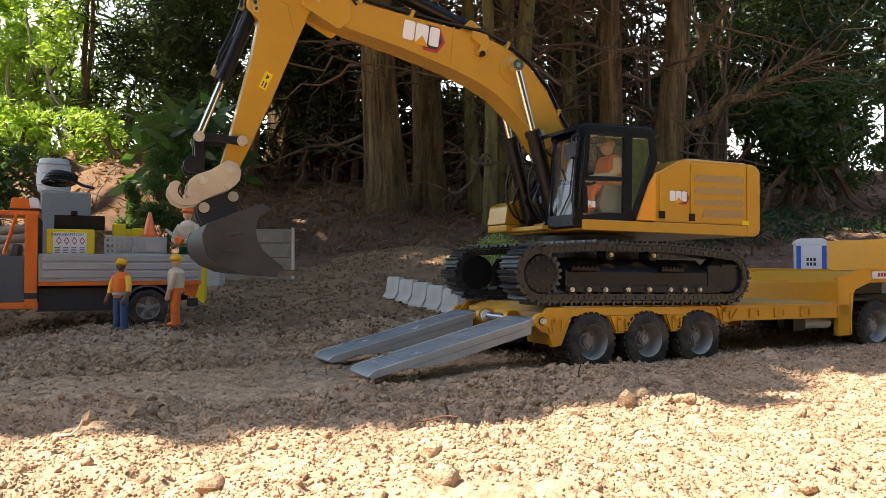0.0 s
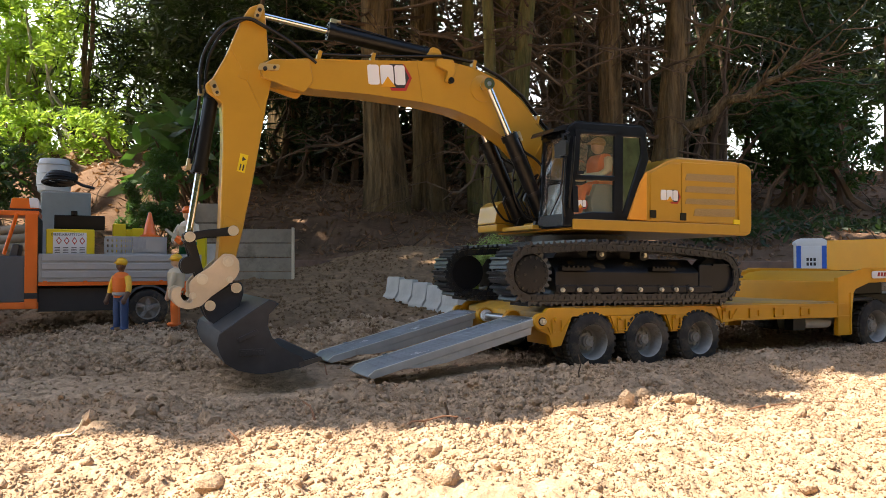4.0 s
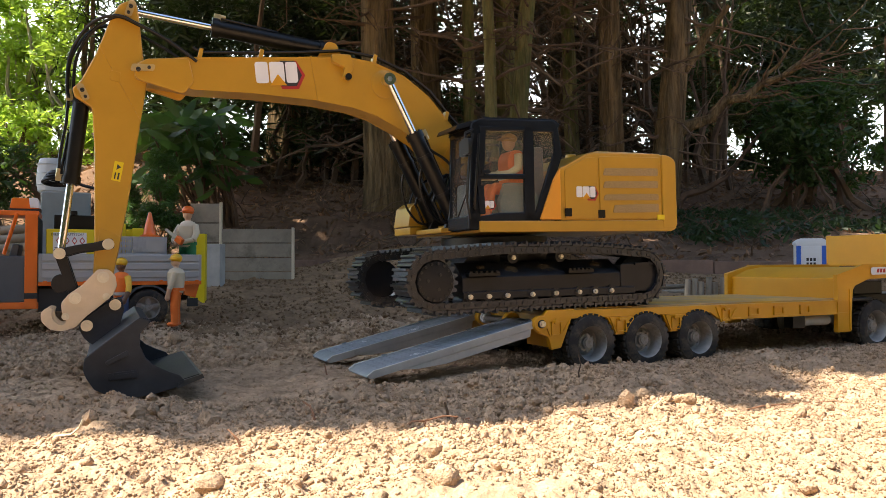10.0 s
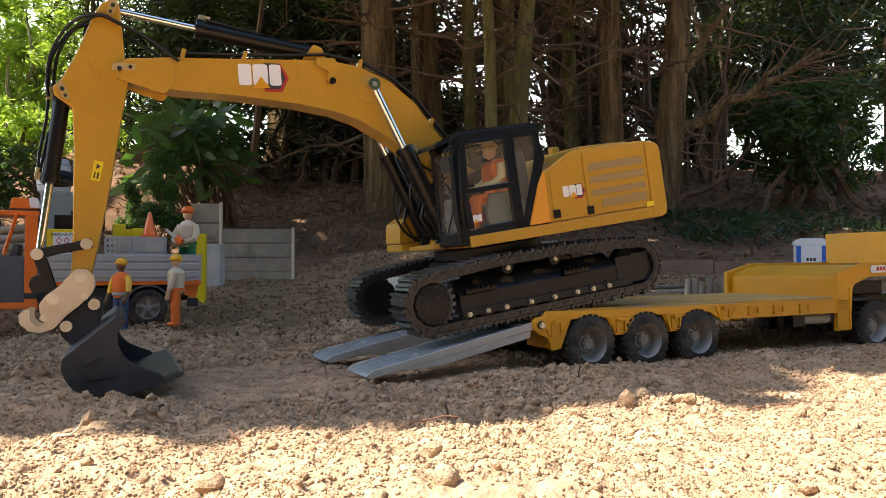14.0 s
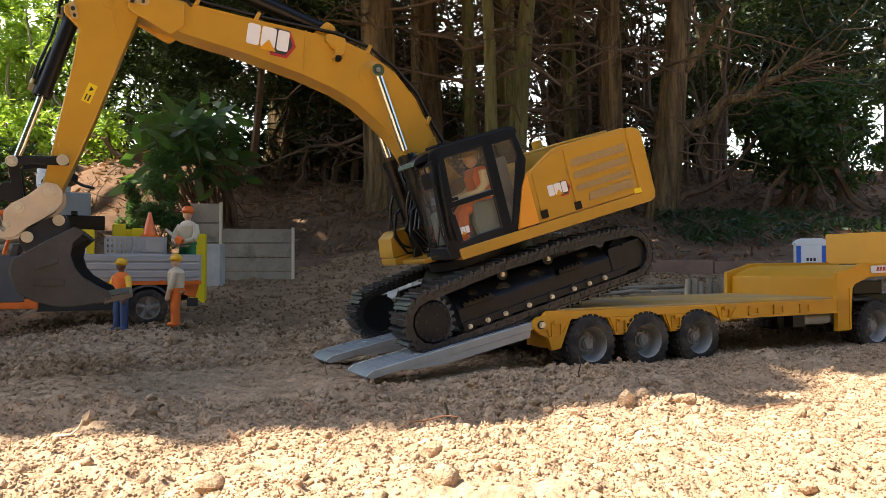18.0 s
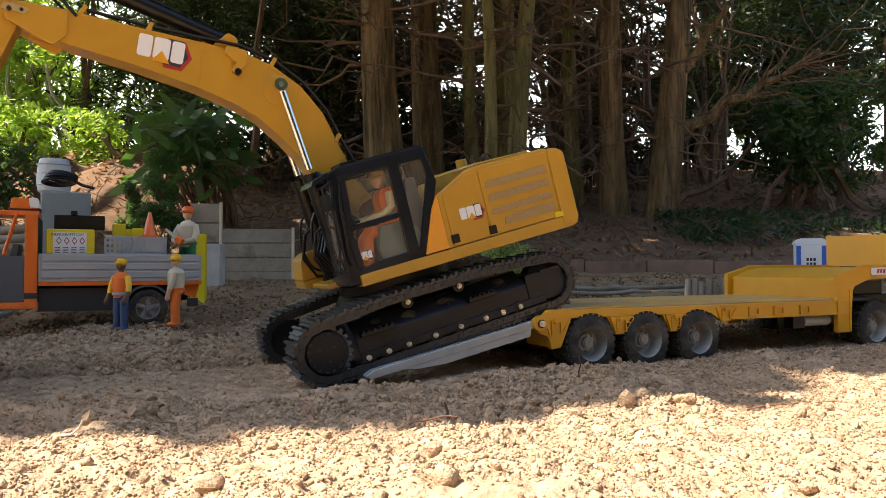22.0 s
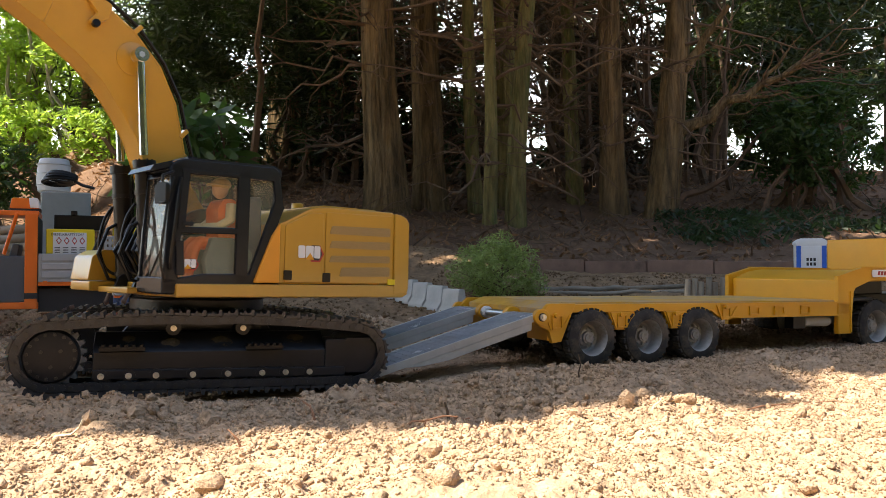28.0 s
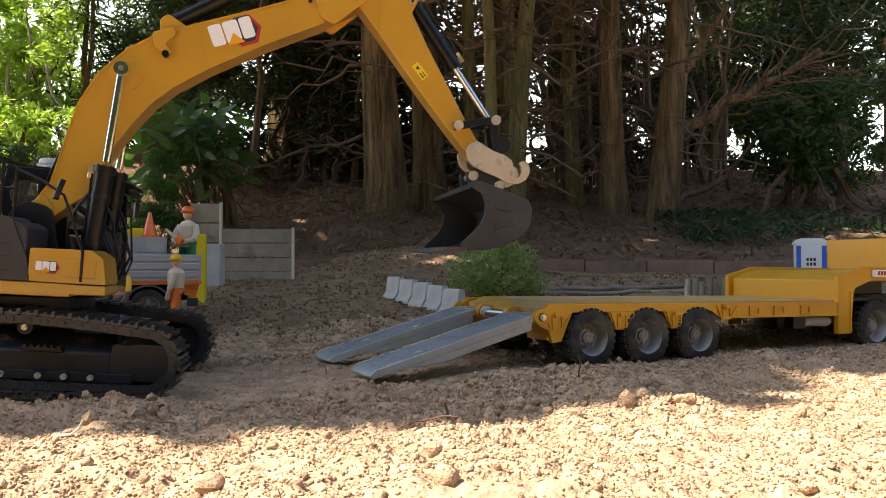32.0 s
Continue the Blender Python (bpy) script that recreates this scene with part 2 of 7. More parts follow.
                vs.append(c + (p if m is None else m @ p))
        for k in range(rings):
            fs += [(k * seg + i, k * seg + (i + 1) % seg, (k + 1) * seg + (i + 1) % seg, (k + 1) * seg + i) for i in range(seg)]
        return self.add(vs, fs)

    def data(self, name, mats, smooth=True):
        me = bpy.data.meshes.new(name)
        a, b, c = self.unit
        me.from_pydata([(x * a, y * b, z * c) for x, y, z in self.v], [], self.f)
        for m in mats if isinstance(mats, (list, tuple)) else [mats]:
            me.materials.append(m)
        me.polygons.foreach_set("material_index", self.mi)
        me.validate()
        if smooth:
            me.polygons.foreach_set("use_smooth", [True] * len(me.polygons))
            me.set_sharp_from_angle(angle=radians(34))
        me.update()
        return me


def MM():
    """A mesh drawn in millimetres."""
    return Mesh(0.001)


# the trailer's lengths and heights, and those of the excavator's carriage and arm
TR_X, TR_Z = 1.0513, 0.969
EX_X, EX_Z, ARM = 0.995, 0.965, 0.95


def TM():
    """A piece of the trailer, drawn in its own millimetres."""
    return Mesh((0.001 * TR_X, 0.001, 0.001 * TR_Z))


def EM():
    """A piece of the excavator's carriage or house."""
    return Mesh((0.001 * EX_X, 0.001, 0.001 * EX_Z))


def BM():
    """A piece of the excavator's arm."""
    return Mesh(0.001 * ARM)


def part(name, mesh, mats, parent=None, label="", m=None, bevel=0.0, smooth=True):
    """Links a mesh as one object, under a thing or a part if given."""
    ob = new(name, mesh.data(name, mats, smooth) if isinstance(mesh, Mesh) else mesh)
    ob.parent = parent
    if m is not None:
        ob.matrix_basis = m
    if bevel:
        mod = ob.modifiers.new("edge", "BEVEL")
        mod.width, mod.segments, mod.limit_method, mod.angle_limit = bevel, 2, "ANGLE", radians(40)
        mod.harden_normals = True
    return tagged(ob, label=label)


def thing(name, label, category, m=None, group="", kind=""):
    ob = new(name)
    ob.empty_display_size = 0.02
    if m is not None:
        ob.matrix_basis = m
    return tagged(ob, label, category, group, kind)


def round_poly(pts, r, n=4):
    """The outline with its corners rounded; r one radius or one a corner."""
    out = []
    for i, p in enumerate(pts):
        rr = r[i] if isinstance(r, (list, tuple)) else r
        p, a, b = Vector(p), Vector(pts[i - 1]), Vector(pts[(i + 1) % len(pts)])
        if rr <= 0:
            out.append(tuple(p))
            continue
        u, w = (a - p), (b - p)
        k = min(rr, u.length * 0.49, w.length * 0.49)
        s, e = p + u.normalized() * k, p + w.normalized() * k
        for j in range(n + 1):
            t = j / n
            out.append(tuple((1 - t) ** 2 * s + 2 * t * (1 - t) * p + t * t * e))
    return out


def text(name, words, size, parent, m, material, label="", depth=0.0002):
    cu = bpy.data.curves.new(name, "FONT")
    cu.body, cu.size, cu.extrude = words, size, depth
    cu.align_x, cu.align_y = "CENTER", "CENTER"
    cu.materials.append(material)
    ob = new(name, cu)
    ob.parent, ob.matrix_basis = parent, m
    bpy.context.view_layer.update()
    me = bpy.data.meshes.new_from_object(ob.evaluated_get(bpy.context.evaluated_depsgraph_get()))
    me.materials.clear()
    me.materials.append(material)
    bpy.data.objects.remove(ob)
    return part(name, me, None, parent, label, m)


def pin(mesh, x, z, y, r=5.0, side=1):
    """A bolt head with a washer, facing side."""
    mesh.cyl((x, y - 3 * side, z), (x, y + 0.6 * side, z), r, seg=18)
    for a in range(18):
        a0, a1 = math.pi * a / 9, math.pi * (a + 1) / 9
        q = [(x + k * r * math.cos(b), z + k * r * math.sin(b)) for k, b in ((0.80, a0), (1.0, a0), (1.0, a1), (0.80, a1))]
        mesh.prism(q, *sorted((y + 0.6 * side, y + 2.0 * side)))
    mesh.cyl((x, y + 0.6 * side, z), (x, y + 3.0 * side, z), r * 0.56, seg=6)

# ---------------------------------------------------------------- ground and bank
RNG = np.random.default_rng(7)
TRAILER_YAW, TRAILER_X, TRAILER_Y = 25.46, -0.0239, 0.9848
DEEP_Y = 1.2976  # how far the site reaches back for each unit of its plan
AX = np.array([math.cos(radians(TRAILER_YAW)), math.sin(radians(TRAILER_YAW))])
NX = np.array([-AX[1], AX[0]])


def smooth_noise(x, y, cell, seed):
    """Smooth random heights, -1 to 1, with the given cell size."""
    g = np.random.default_rng(seed).uniform(-1, 1, (256, 256))
    u, w = x / cell, y / cell
    i, j = np.floor(u).astype(int), np.floor(w).astype(int)
    fu, fw = u - i, w - j
    fu, fw = fu * fu * (3 - 2 * fu), fw * fw * (3 - 2 * fw)
    a, b = g[i % 256, j % 256], g[(i + 1) % 256, j % 256]
    c, d = g[i % 256, (j + 1) % 256], g[(i + 1) % 256, (j + 1) % 256]
    return (a * (1 - fu) + b * fu) * (1 - fw) + (c * (1 - fu) + d * fu) * fw


def step(a, b, v):
    t = np.clip((v - a) / (b - a), 0, 1)
    return t * t * (3 - 2 * t)


def lane(x, y):
    """Distance along the trailer's line and sideways from it."""
    return (x - TRAILER_X) * AX[0] + (y - TRAILER_Y) * AX[1], (x - TRAILER_X) * NX[0] + (y - TRAILER_Y) * NX[1]


def base_height(x, y):
    along, lateral = lane(x, y)
    y = y / DEEP_Y
    z = -0.018 + 0.01366 * np.clip(y, 0, 6) + np.interp(y, [0.95, 1.75, 2.05, 2.12, 3.0, 4.3, 6.0, 12.0], [0, 0.08, 0.085, 0.13, 0.40, 0.80, 0.80, 0.3])
    left = step(-0.9, -1.6, x)
    z = z + left * np.interp(y, [1.6, 2.2, 3.2, 4.5], [0, 0.10, 0.25, 0.1])
    heap = np.exp(-(((x + 0.10) / 0.34) ** 2 + ((y - 1.95) / 0.22) ** 2)) * 0.10
    ridge = 0.010 * np.exp(-((lateral + 0.150) / 0.018) ** 2) * step(-0.30, -0.22, along) * step(-0.02, -0.08, along)
    ridge = ridge + 0.016 * np.exp(-((lateral + 0.165) / 0.022) ** 2) * step(-0.62, -0.50, along) * step(-0.26, -0.34, along)
    near = 0.006 * step(0.55, 0.40, y) + 0.009 * step(-0.36, -0.24, lateral) * step(0.32, 0.22, lateral) * step(-0.10, 0.04, along) + 0.006 * np.exp(-((along + 0.13) / 0.05) ** 2) * step(0.17, 0.13, np.abs(lateral))
    return z + heap + ridge + near


def height(x, y):
    x, y = np.asarray(x, float), np.asarray(y, float)
    z = base_height(x, y)
    along, lateral = lane(x, y)
    rut = 1 - 0.75 * step(0.16, 0.13, np.abs(lateral)) * step(-0.95, -0.85, along)
    back = y / DEEP_Y
    fine = step(1.4, 1.2, back)
    z = z + rut * (0.010 * smooth_noise(x, y, 0.19, 3) + 0.0075 * smooth_noise(x, y, 0.055, 4) * (0.4 + 0.6 * fine)
                   + 0.0045 * np.abs(smooth_noise(x, y, 0.021, 5)) + 0.0034 * smooth_noise(x, y, 0.0105, 6) * np.abs(smooth_noise(x, y, 0.034, 16)) * 1.6) - (1 - rut) * 0.004
    z = z + fine * (0.4 + 0.6 * rut) * (0.55 + 0.45 * step(0.40, 0.60, back)) * (0.0030 * smooth_noise(x, y, 0.0062, 26) + 0.0034 * np.abs(smooth_noise(x, y, 0.012, 27)) ** 0.7)
    z = z + step(2.0, 2.4, back) * (0.05 * smooth_noise(x, y, 0.5, 8) + 0.02 * smooth_noise(x, y, 0.13, 9))
    return z


def spaced(stops):
    out = []
    for (a, b, d) in stops:
        out.append(np.arange(a, b, d))
    return np.concatenate(out)


gx = spaced([(-60, -8, 4), (-8, -3, 0.25), (-3, -1.2, 0.03), (-1.2, -0.75, 0.008), (-0.75, 0.95, 0.0026), (0.95, 1.5, 0.01), (1.5, 4, 0.04), (4, 9, 0.25), (9, 61, 4)])
gy = spaced([(-40, -4, 3), (-4, -0.2, 0.2), (-0.2, 0.28, 0.03), (0.28, 0.72, 0.0022), (0.72, 0.95, 0.0034), (0.95, 1.4, 0.007), (1.4, 2.3, 0.016), (2.3, 5, 0.05), (5, 12, 0.3), (12, 80, 4)])
X, Y = np.meshgrid(gx, gy * DEEP_Y)
Z = height(X, Y)
nx_, ny_ = len(gx), len(gy)
idx = np.arange(nx_ * ny_).reshape(ny_, nx_)
quads = np.stack([idx[:-1, :-1], idx[:-1, 1:], idx[1:, 1:], idx[1:, :-1]], -1).reshape(-1, 4)
me = bpy.data.meshes.new("ground")
me.vertices.add(nx_ * ny_)
me.vertices.foreach_set("co", np.stack([X, Y, Z], -1).ravel())
me.loops.add(quads.size)
me.loops.foreach_set("vertex_index", quads.ravel())
me.polygons.add(len(quads))
me.polygons.foreach_set("loop_start", np.arange(0, quads.size, 4))
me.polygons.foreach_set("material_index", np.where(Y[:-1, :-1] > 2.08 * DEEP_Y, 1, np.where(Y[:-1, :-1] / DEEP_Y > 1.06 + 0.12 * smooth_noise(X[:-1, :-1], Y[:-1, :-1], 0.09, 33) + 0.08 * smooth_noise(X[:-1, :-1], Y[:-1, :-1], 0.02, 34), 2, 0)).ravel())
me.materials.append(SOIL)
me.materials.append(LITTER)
me.materials.append(BACKSOIL)
me.update()
me.validate()
me.polygons.foreach_set("use_smooth", np.ones(len(quads), bool))
tagged(new("ground", me), "dry pale-brown crumbly soil rising to a litter-covered bank", "ground", kind="structure")


def pieces(name, verts, faces, n, place, size, squash, material, seed, label, category, rough=(0.85, 1.15), parent=None):
    """n copies of a small shape at the given places, joined into one mesh of loose stuff."""
    rng = np.random.default_rng(seed)
    v, nv = np.asarray(verts, float), len(verts)
    a, b, c = rng.uniform(0, 2 * math.pi, n), rng.uniform(-1, 1, n), rng.uniform(0, 2 * math.pi, n)
    q = np.stack([np.cos(a / 2), *(np.sin(a / 2) * k for k in (np.sqrt(1 - b * b) * np.cos(c), np.sqrt(1 - b * b) * np.sin(c), b))], -1)
    w, x, y, z = q.T
    R = np.stack([1 - 2 * (y * y + z * z), 2 * (x * y - z * w), 2 * (x * z + y * w), 2 * (x * y + z * w), 1 - 2 * (x * x + z * z), 2 * (y * z - x * w),
                  2 * (x * z - y * w), 2 * (y * z + x * w), 1 - 2 * (x * x + y * y)], -1).reshape(n, 3, 3)
    sc = squash(rng, n) * size[:, None]
    co = np.einsum("nij,nkj->nki", R, v[None] * sc[:, None, :] * rng.uniform(rough[0], rough[1], (n, nv, 1))) + place[:, None, :]
    fs = (np.asarray(faces)[None] + (np.arange(n) * nv)[:, None, None]).reshape(-1, len(faces[0]))
    k = len(faces[0])
    m = bpy.data.meshes.new(name)
    m.vertices.add(n * nv)
    m.vertices.foreach_set("co", co.ravel())
    m.loops.add(fs.size)
    m.loops.foreach_set("vertex_index", fs.ravel())
    m.polygons.add(len(fs))
    m.polygons.foreach_set("loop_start", np.arange(0, fs.size, k))
    m.materials.append(material)
    m.update()
    m.validate()
    ob = new(name, m)
    ob.parent = parent
    return tagged(ob, label, category, kind="stuff") if label else ob


def ico():
    bmx = bmesh.new()
    bmesh.ops.create_icosphere(bmx, subdivisions=1, radius=1)
    v = [tuple(p.co) for p in bmx.verts]
    f = [tuple(p.index for p in q.verts) for q in bmx.faces]
    bmx.free()
    return v, f


ICO_V, ICO_F = ico()
bmx = bmesh.new()
bmesh.ops.create_icosphere(bmx, subdivisions=2, radius=1)
SUB_V, SUB_F = [tuple(p.co) for p in bmx.verts], [tuple(p.index for p in q.verts) for q in bmx.faces]
bmx.free()


def crumbs(name, n, x0, x1, y0, y1, smin, smax, seed, shape, power=3.0, material=None):
    rng = np.random.default_rng(seed)
    px, py = rng.uniform(x0, x1, n), (y0 + (y1 - y0) * rng.uniform(0, 1, n)) * DEEP_Y
    along, lateral = lane(px, py)
    keep = ~((np.abs(lateral) < 0.135) & (along < 0.12) & (along > -0.9)) & ((smooth_noise(px, py, 0.06, seed) > -0.45))
    keep |= (rng.uniform(0, 1, n) < 0.12) & (smax < 0.006)
    px, py = px[keep], py[keep]
    s = smin + (smax - smin) * rng.uniform(0, 1, len(px)) ** power
    pl = np.stack([px, py, height(px, py) + s * 0.25], -1)
    return pieces(name, *shape, len(px), pl, s, lambda r, k: r.uniform(0.5, 1.15, (k, 3)), material or CLOD, seed, "loose crumbs of dry pale-brown soil", "soil", (0.55, 1.4) if len(shape[0]) < 20 else (0.82, 1.18))


GRAIN = [(1, 0, 0), (-1, 0, 0), (0, 1, 0), (0, -1, 0), (0, 0, 1), (0, 0, -1)], [(0, 2, 4), (2, 1, 4), (1, 3, 4), (3, 0, 4), (2, 0, 5), (1, 2, 5), (3, 1, 5), (0, 3, 5)]
crumbs("soil_crumbs", 125000, -0.58, 0.80, 0.31, 0.80, 0.0005, 0.0021, 11, GRAIN, 2.0)
crumbs("soil_crumbs", 14500, -0.75, 0.95, 0.30, 1.10, 0.0011, 0.0046, 12, (ICO_V, ICO_F), 2.9)
crumbs("soil_crumbs", 8500, -0.80, 0.22, 0.50, 1.12, 0.0016, 0.0066, 15, (ICO_V, ICO_F), 2.7)
crumbs("soil_crumbs", 6000, 0.18, 0.95, 0.47, 1.12, 0.0010, 0.0034, 18, (ICO_V, ICO_F), 3.0)
crumbs("soil_crumbs", 190, -0.75, 0.95, 0.31, 1.15, 0.004, 0.0085, 14, (SUB_V, SUB_F), 2.0)
crumbs("soil_crumbs", 9000, -1.0, 1.2, 0.80, 1.1, 0.0014, 0.0045, 13, GRAIN, 2.4)
crumbs("soil_crumbs", 24000, -1.3, 1.6, 1.0, 1.95, 0.0014, 0.0065, 17, GRAIN, 2.6, BACKCLOD)

# ---------------------------------------------------------------- trees, shrubs and hedge
def leaf_shape(k):
    if k == "blade":
        return [(-1, 0, 0), (-0.35, -0.30, 0.06), (0.45, -0.26, 0.05), (1, 0, -0.08), (0.45, 0.26, 0.05), (-0.35, 0.30, 0.06)], [(0, 1, 2, 3), (0, 3, 4, 5)]
    return [(-1, 0, 0), (0, -0.16, 0.03), (1, 0, 0), (0, 0.16, 0.03)], [(0, 1, 2, 3)]


def foliage(name, centres, radii, n, size, material, shape="blade", seed=1, parent=None, flat=0.7):
    """Leaves scattered in clumps round the given centres."""
    rng = np.random.default_rng(seed)
    c, r = np.asarray(centres, float), np.asarray(radii, float)
    pick = rng.integers(0, len(c), n)
    d = rng.normal(0, 1, (n, 3))
    d /= np.linalg.norm(d, axis=1)[:, None]
    d *= rng.uniform(0.25, 1, n)[:, None] ** 0.6
    d[:, 2] *= flat
    pl = c[pick] + d * r[pick][:, None]
    return pieces(name, *leaf_shape(shape), n, pl, size * rng.uniform(0.6, 1.25, n), lambda q, k: np.ones((k, 3)), material, seed + 50, "", "", parent=parent)


def limb(mesh, p, q, r0, r1, wobble=0.04, n=7, seed=0, seg=8):
    rng = np.random.default_rng(seed)
    p, q = np.array(p, float), np.array(q, float)
    L = np.linalg.norm(q - p)
    pts = [p + (q - p) * i / (n - 1) + (rng.normal(0, wobble * L, 3) * (0 < i < n - 1)) * 0.5 for i in range(n)]
    mesh.tube([tuple(v) for v in pts], r0, seg, r1)
    return pts


def at(px, py, d):
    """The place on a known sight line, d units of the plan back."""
    t = radians(-1.375)
    u, w = (px - 784) / 1330, (441 - py) / 1330
    f = np.array([u, math.cos(t) + w * math.sin(t), -math.sin(t) + w * math.cos(t)])
    return f * d * DEEP_Y / f[1] + np.array([0, 0, 0.125])


def tree(label, bx, by, d, w, tx, top=4.2, bare=10, seed=0, crown=True, mossy=False):
    """A conifer of the row: bx, by, w give its foot and girth, tx how it leans."""
    foot = at(bx, by, d)
    foot[2] -= 0.06
    lean = (at(tx, 0, d)[0] - foot[0]) / (at(tx, 0, d)[2] - foot[2])
    r = w / 1025 * d / 2
    t = thing("tree", label, "tree", pose(*foot), "trees of the row")
    tr = Mesh()
    rng = np.random.default_rng(seed + 90)
    H = top
    seg, n = 72, 120
    ph = rng.uniform(0, 6.28, 4)
    cell = np.array([(k, i) for k in range(n) for i in range(seg)], float)
    furrow = np.abs(smooth_noise(cell[:, 1] * 0.10, cell[:, 0] * 0.022 + seed, 0.31, seed + 40)).reshape(n, seg)
    furrow = np.clip(furrow * 1.6, 0, 1) ** 0.7 * np.abs(np.sin(np.pi * np.arange(seg) / seg)) ** 0.1
    vs, fs = [], []
    for k in range(n):
        z = H * (k / (n - 1)) ** 1.25
        rr = r * (1.0 - 0.75 * z / H) + r * 0.38 * math.exp(-z / 0.16)
        cx = lean * z + 0.02 * math.sin(z * 2.1 + ph[0])
        cy = 0.02 * math.sin(z * 1.7 + ph[1])
        for i in range(seg):
            a = 2 * math.pi * i / seg
            q = rr * (1 + 0.07 * math.sin(3 * a + ph[2] + z) + 0.05 * math.sin(7 * a + ph[3] + 2 * z) + 0.13 * (furrow[k, i] - 0.5) + rng.uniform(-0.012, 0.012))
            vs.append((cx + q * math.cos(a), cy + q * math.sin(a), z))
    for k in range(n - 1):
        fs += [(k * seg + i, k * seg + (i + 1) % seg, (k + 1) * seg + (i + 1) % seg, (k + 1) * seg + i) for i in range(seg)]
    tr.add(vs, fs)
    part("trunk", tr, BARK_MOSS if mossy else BARK, t)
    br = Mesh()
    tips = []
    for i in range(bare):
        z = rng.uniform(0.35, 1.5)
        a = rng.uniform(0, 6.28)
        L = rng.uniform(0.25, 0.9)
        p = np.array([lean * z, 0, z])
        q = p + np.array([math.cos(a) * L, math.sin(a) * L * 0.7, rng.uniform(-0.22, 0.10) * L * 2])
        pts = limb(br, p, q, rng.uniform(0.006, 0.013), 0.002, 0.09, 7, seed * 31 + i, 5)
        for j in (2, 3, 4, 5):
            e = pts[j] + rng.normal(0, 0.12, 3)
            limb(br, pts[j], e, 0.0035, 0.001, 0.15, 4, seed * 57 + i * 7 + j, 4)
    part("bare_branch", br, TWIG, t, "bare brittle lower branches")
    if crown:
        cs, rs = [], []
        for i in range(46):
            z = rng.uniform(1.5, H + 0.3)
            a, L = rng.uniform(0, 6.28), rng.uniform(0.1, 0.95) * (1.15 - 0.6 * z / H)
            cs.append((lean * z + math.cos(a) * L, math.sin(a) * L, z))
            rs.append(rng.uniform(0.14, 0.32))
        foliage("crown", cs, rs, 5200, 0.045, CONIFER, "needle", seed + 7, t)
    return t


BARK_MOSS = mat("mossy bark", (0.165, 0.14, 0.058), 0.95, var=0.5, scale=26, bump=0.9, bscale=34, bdist=0.02, dirt=(0.075, 0.10, 0.03), dirt_at=0.5, spec=0.2, stretch=0.2)
ROW = "thick furrowed conifer trunk in a shaded row"
SLIM = "slim mossy green-brown trunk in a shaded row"
for k, (bx, by, d, w, tx, ms, lab) in enumerate(((684, 385, 3.0, 68, 676, 0, ROW), (757, 382, 3.15, 56, 756, 0, ROW), (848, 372, 3.1, 24, 828, 1, SLIM), (866, 425, 2.75, 22, 858, 1, SLIM),
                                                 (893, 400, 3.2, 40, 900, 1, SLIM), (912, 432, 2.8, 34, 936, 1, SLIM), (1026, 372, 3.3, 26, 998, 1, SLIM), (1098, 400, 3.1, 46, 1072, 0, ROW),
                                                 (1164, 415, 3.0, 52, 1198, 0, ROW), (1255, 300, 4.6, 46, 1262, 0, ROW), (600, 330, 4.2, 50, 596, 0, ROW), (500, 320, 4.4, 60, 508, 0, ROW), (980, 320, 4.5, 34, 985, 0, ROW))):
    tree(lab, bx, by, d, w, tx, 4.2 + 0.3 * math.sin(k * 2.3), 16, k, True, bool(ms))


DEADNEEDLE = leaf_mat("withered needles", (0.085, 0.06, 0.036), (0.05, 0.035, 0.015))
# where the added crown's shade ends on the soil
EDGE_X = [-1.5, -0.35, 0.0, 0.055, 0.165, 0.227, 0.27, 0.42, 0.8, 2.5]
EDGE_Y = [0.42, 0.42, 0.42, 0.455, 0.50, 0.525, 0.57, 0.67, 0.74, 0.80]


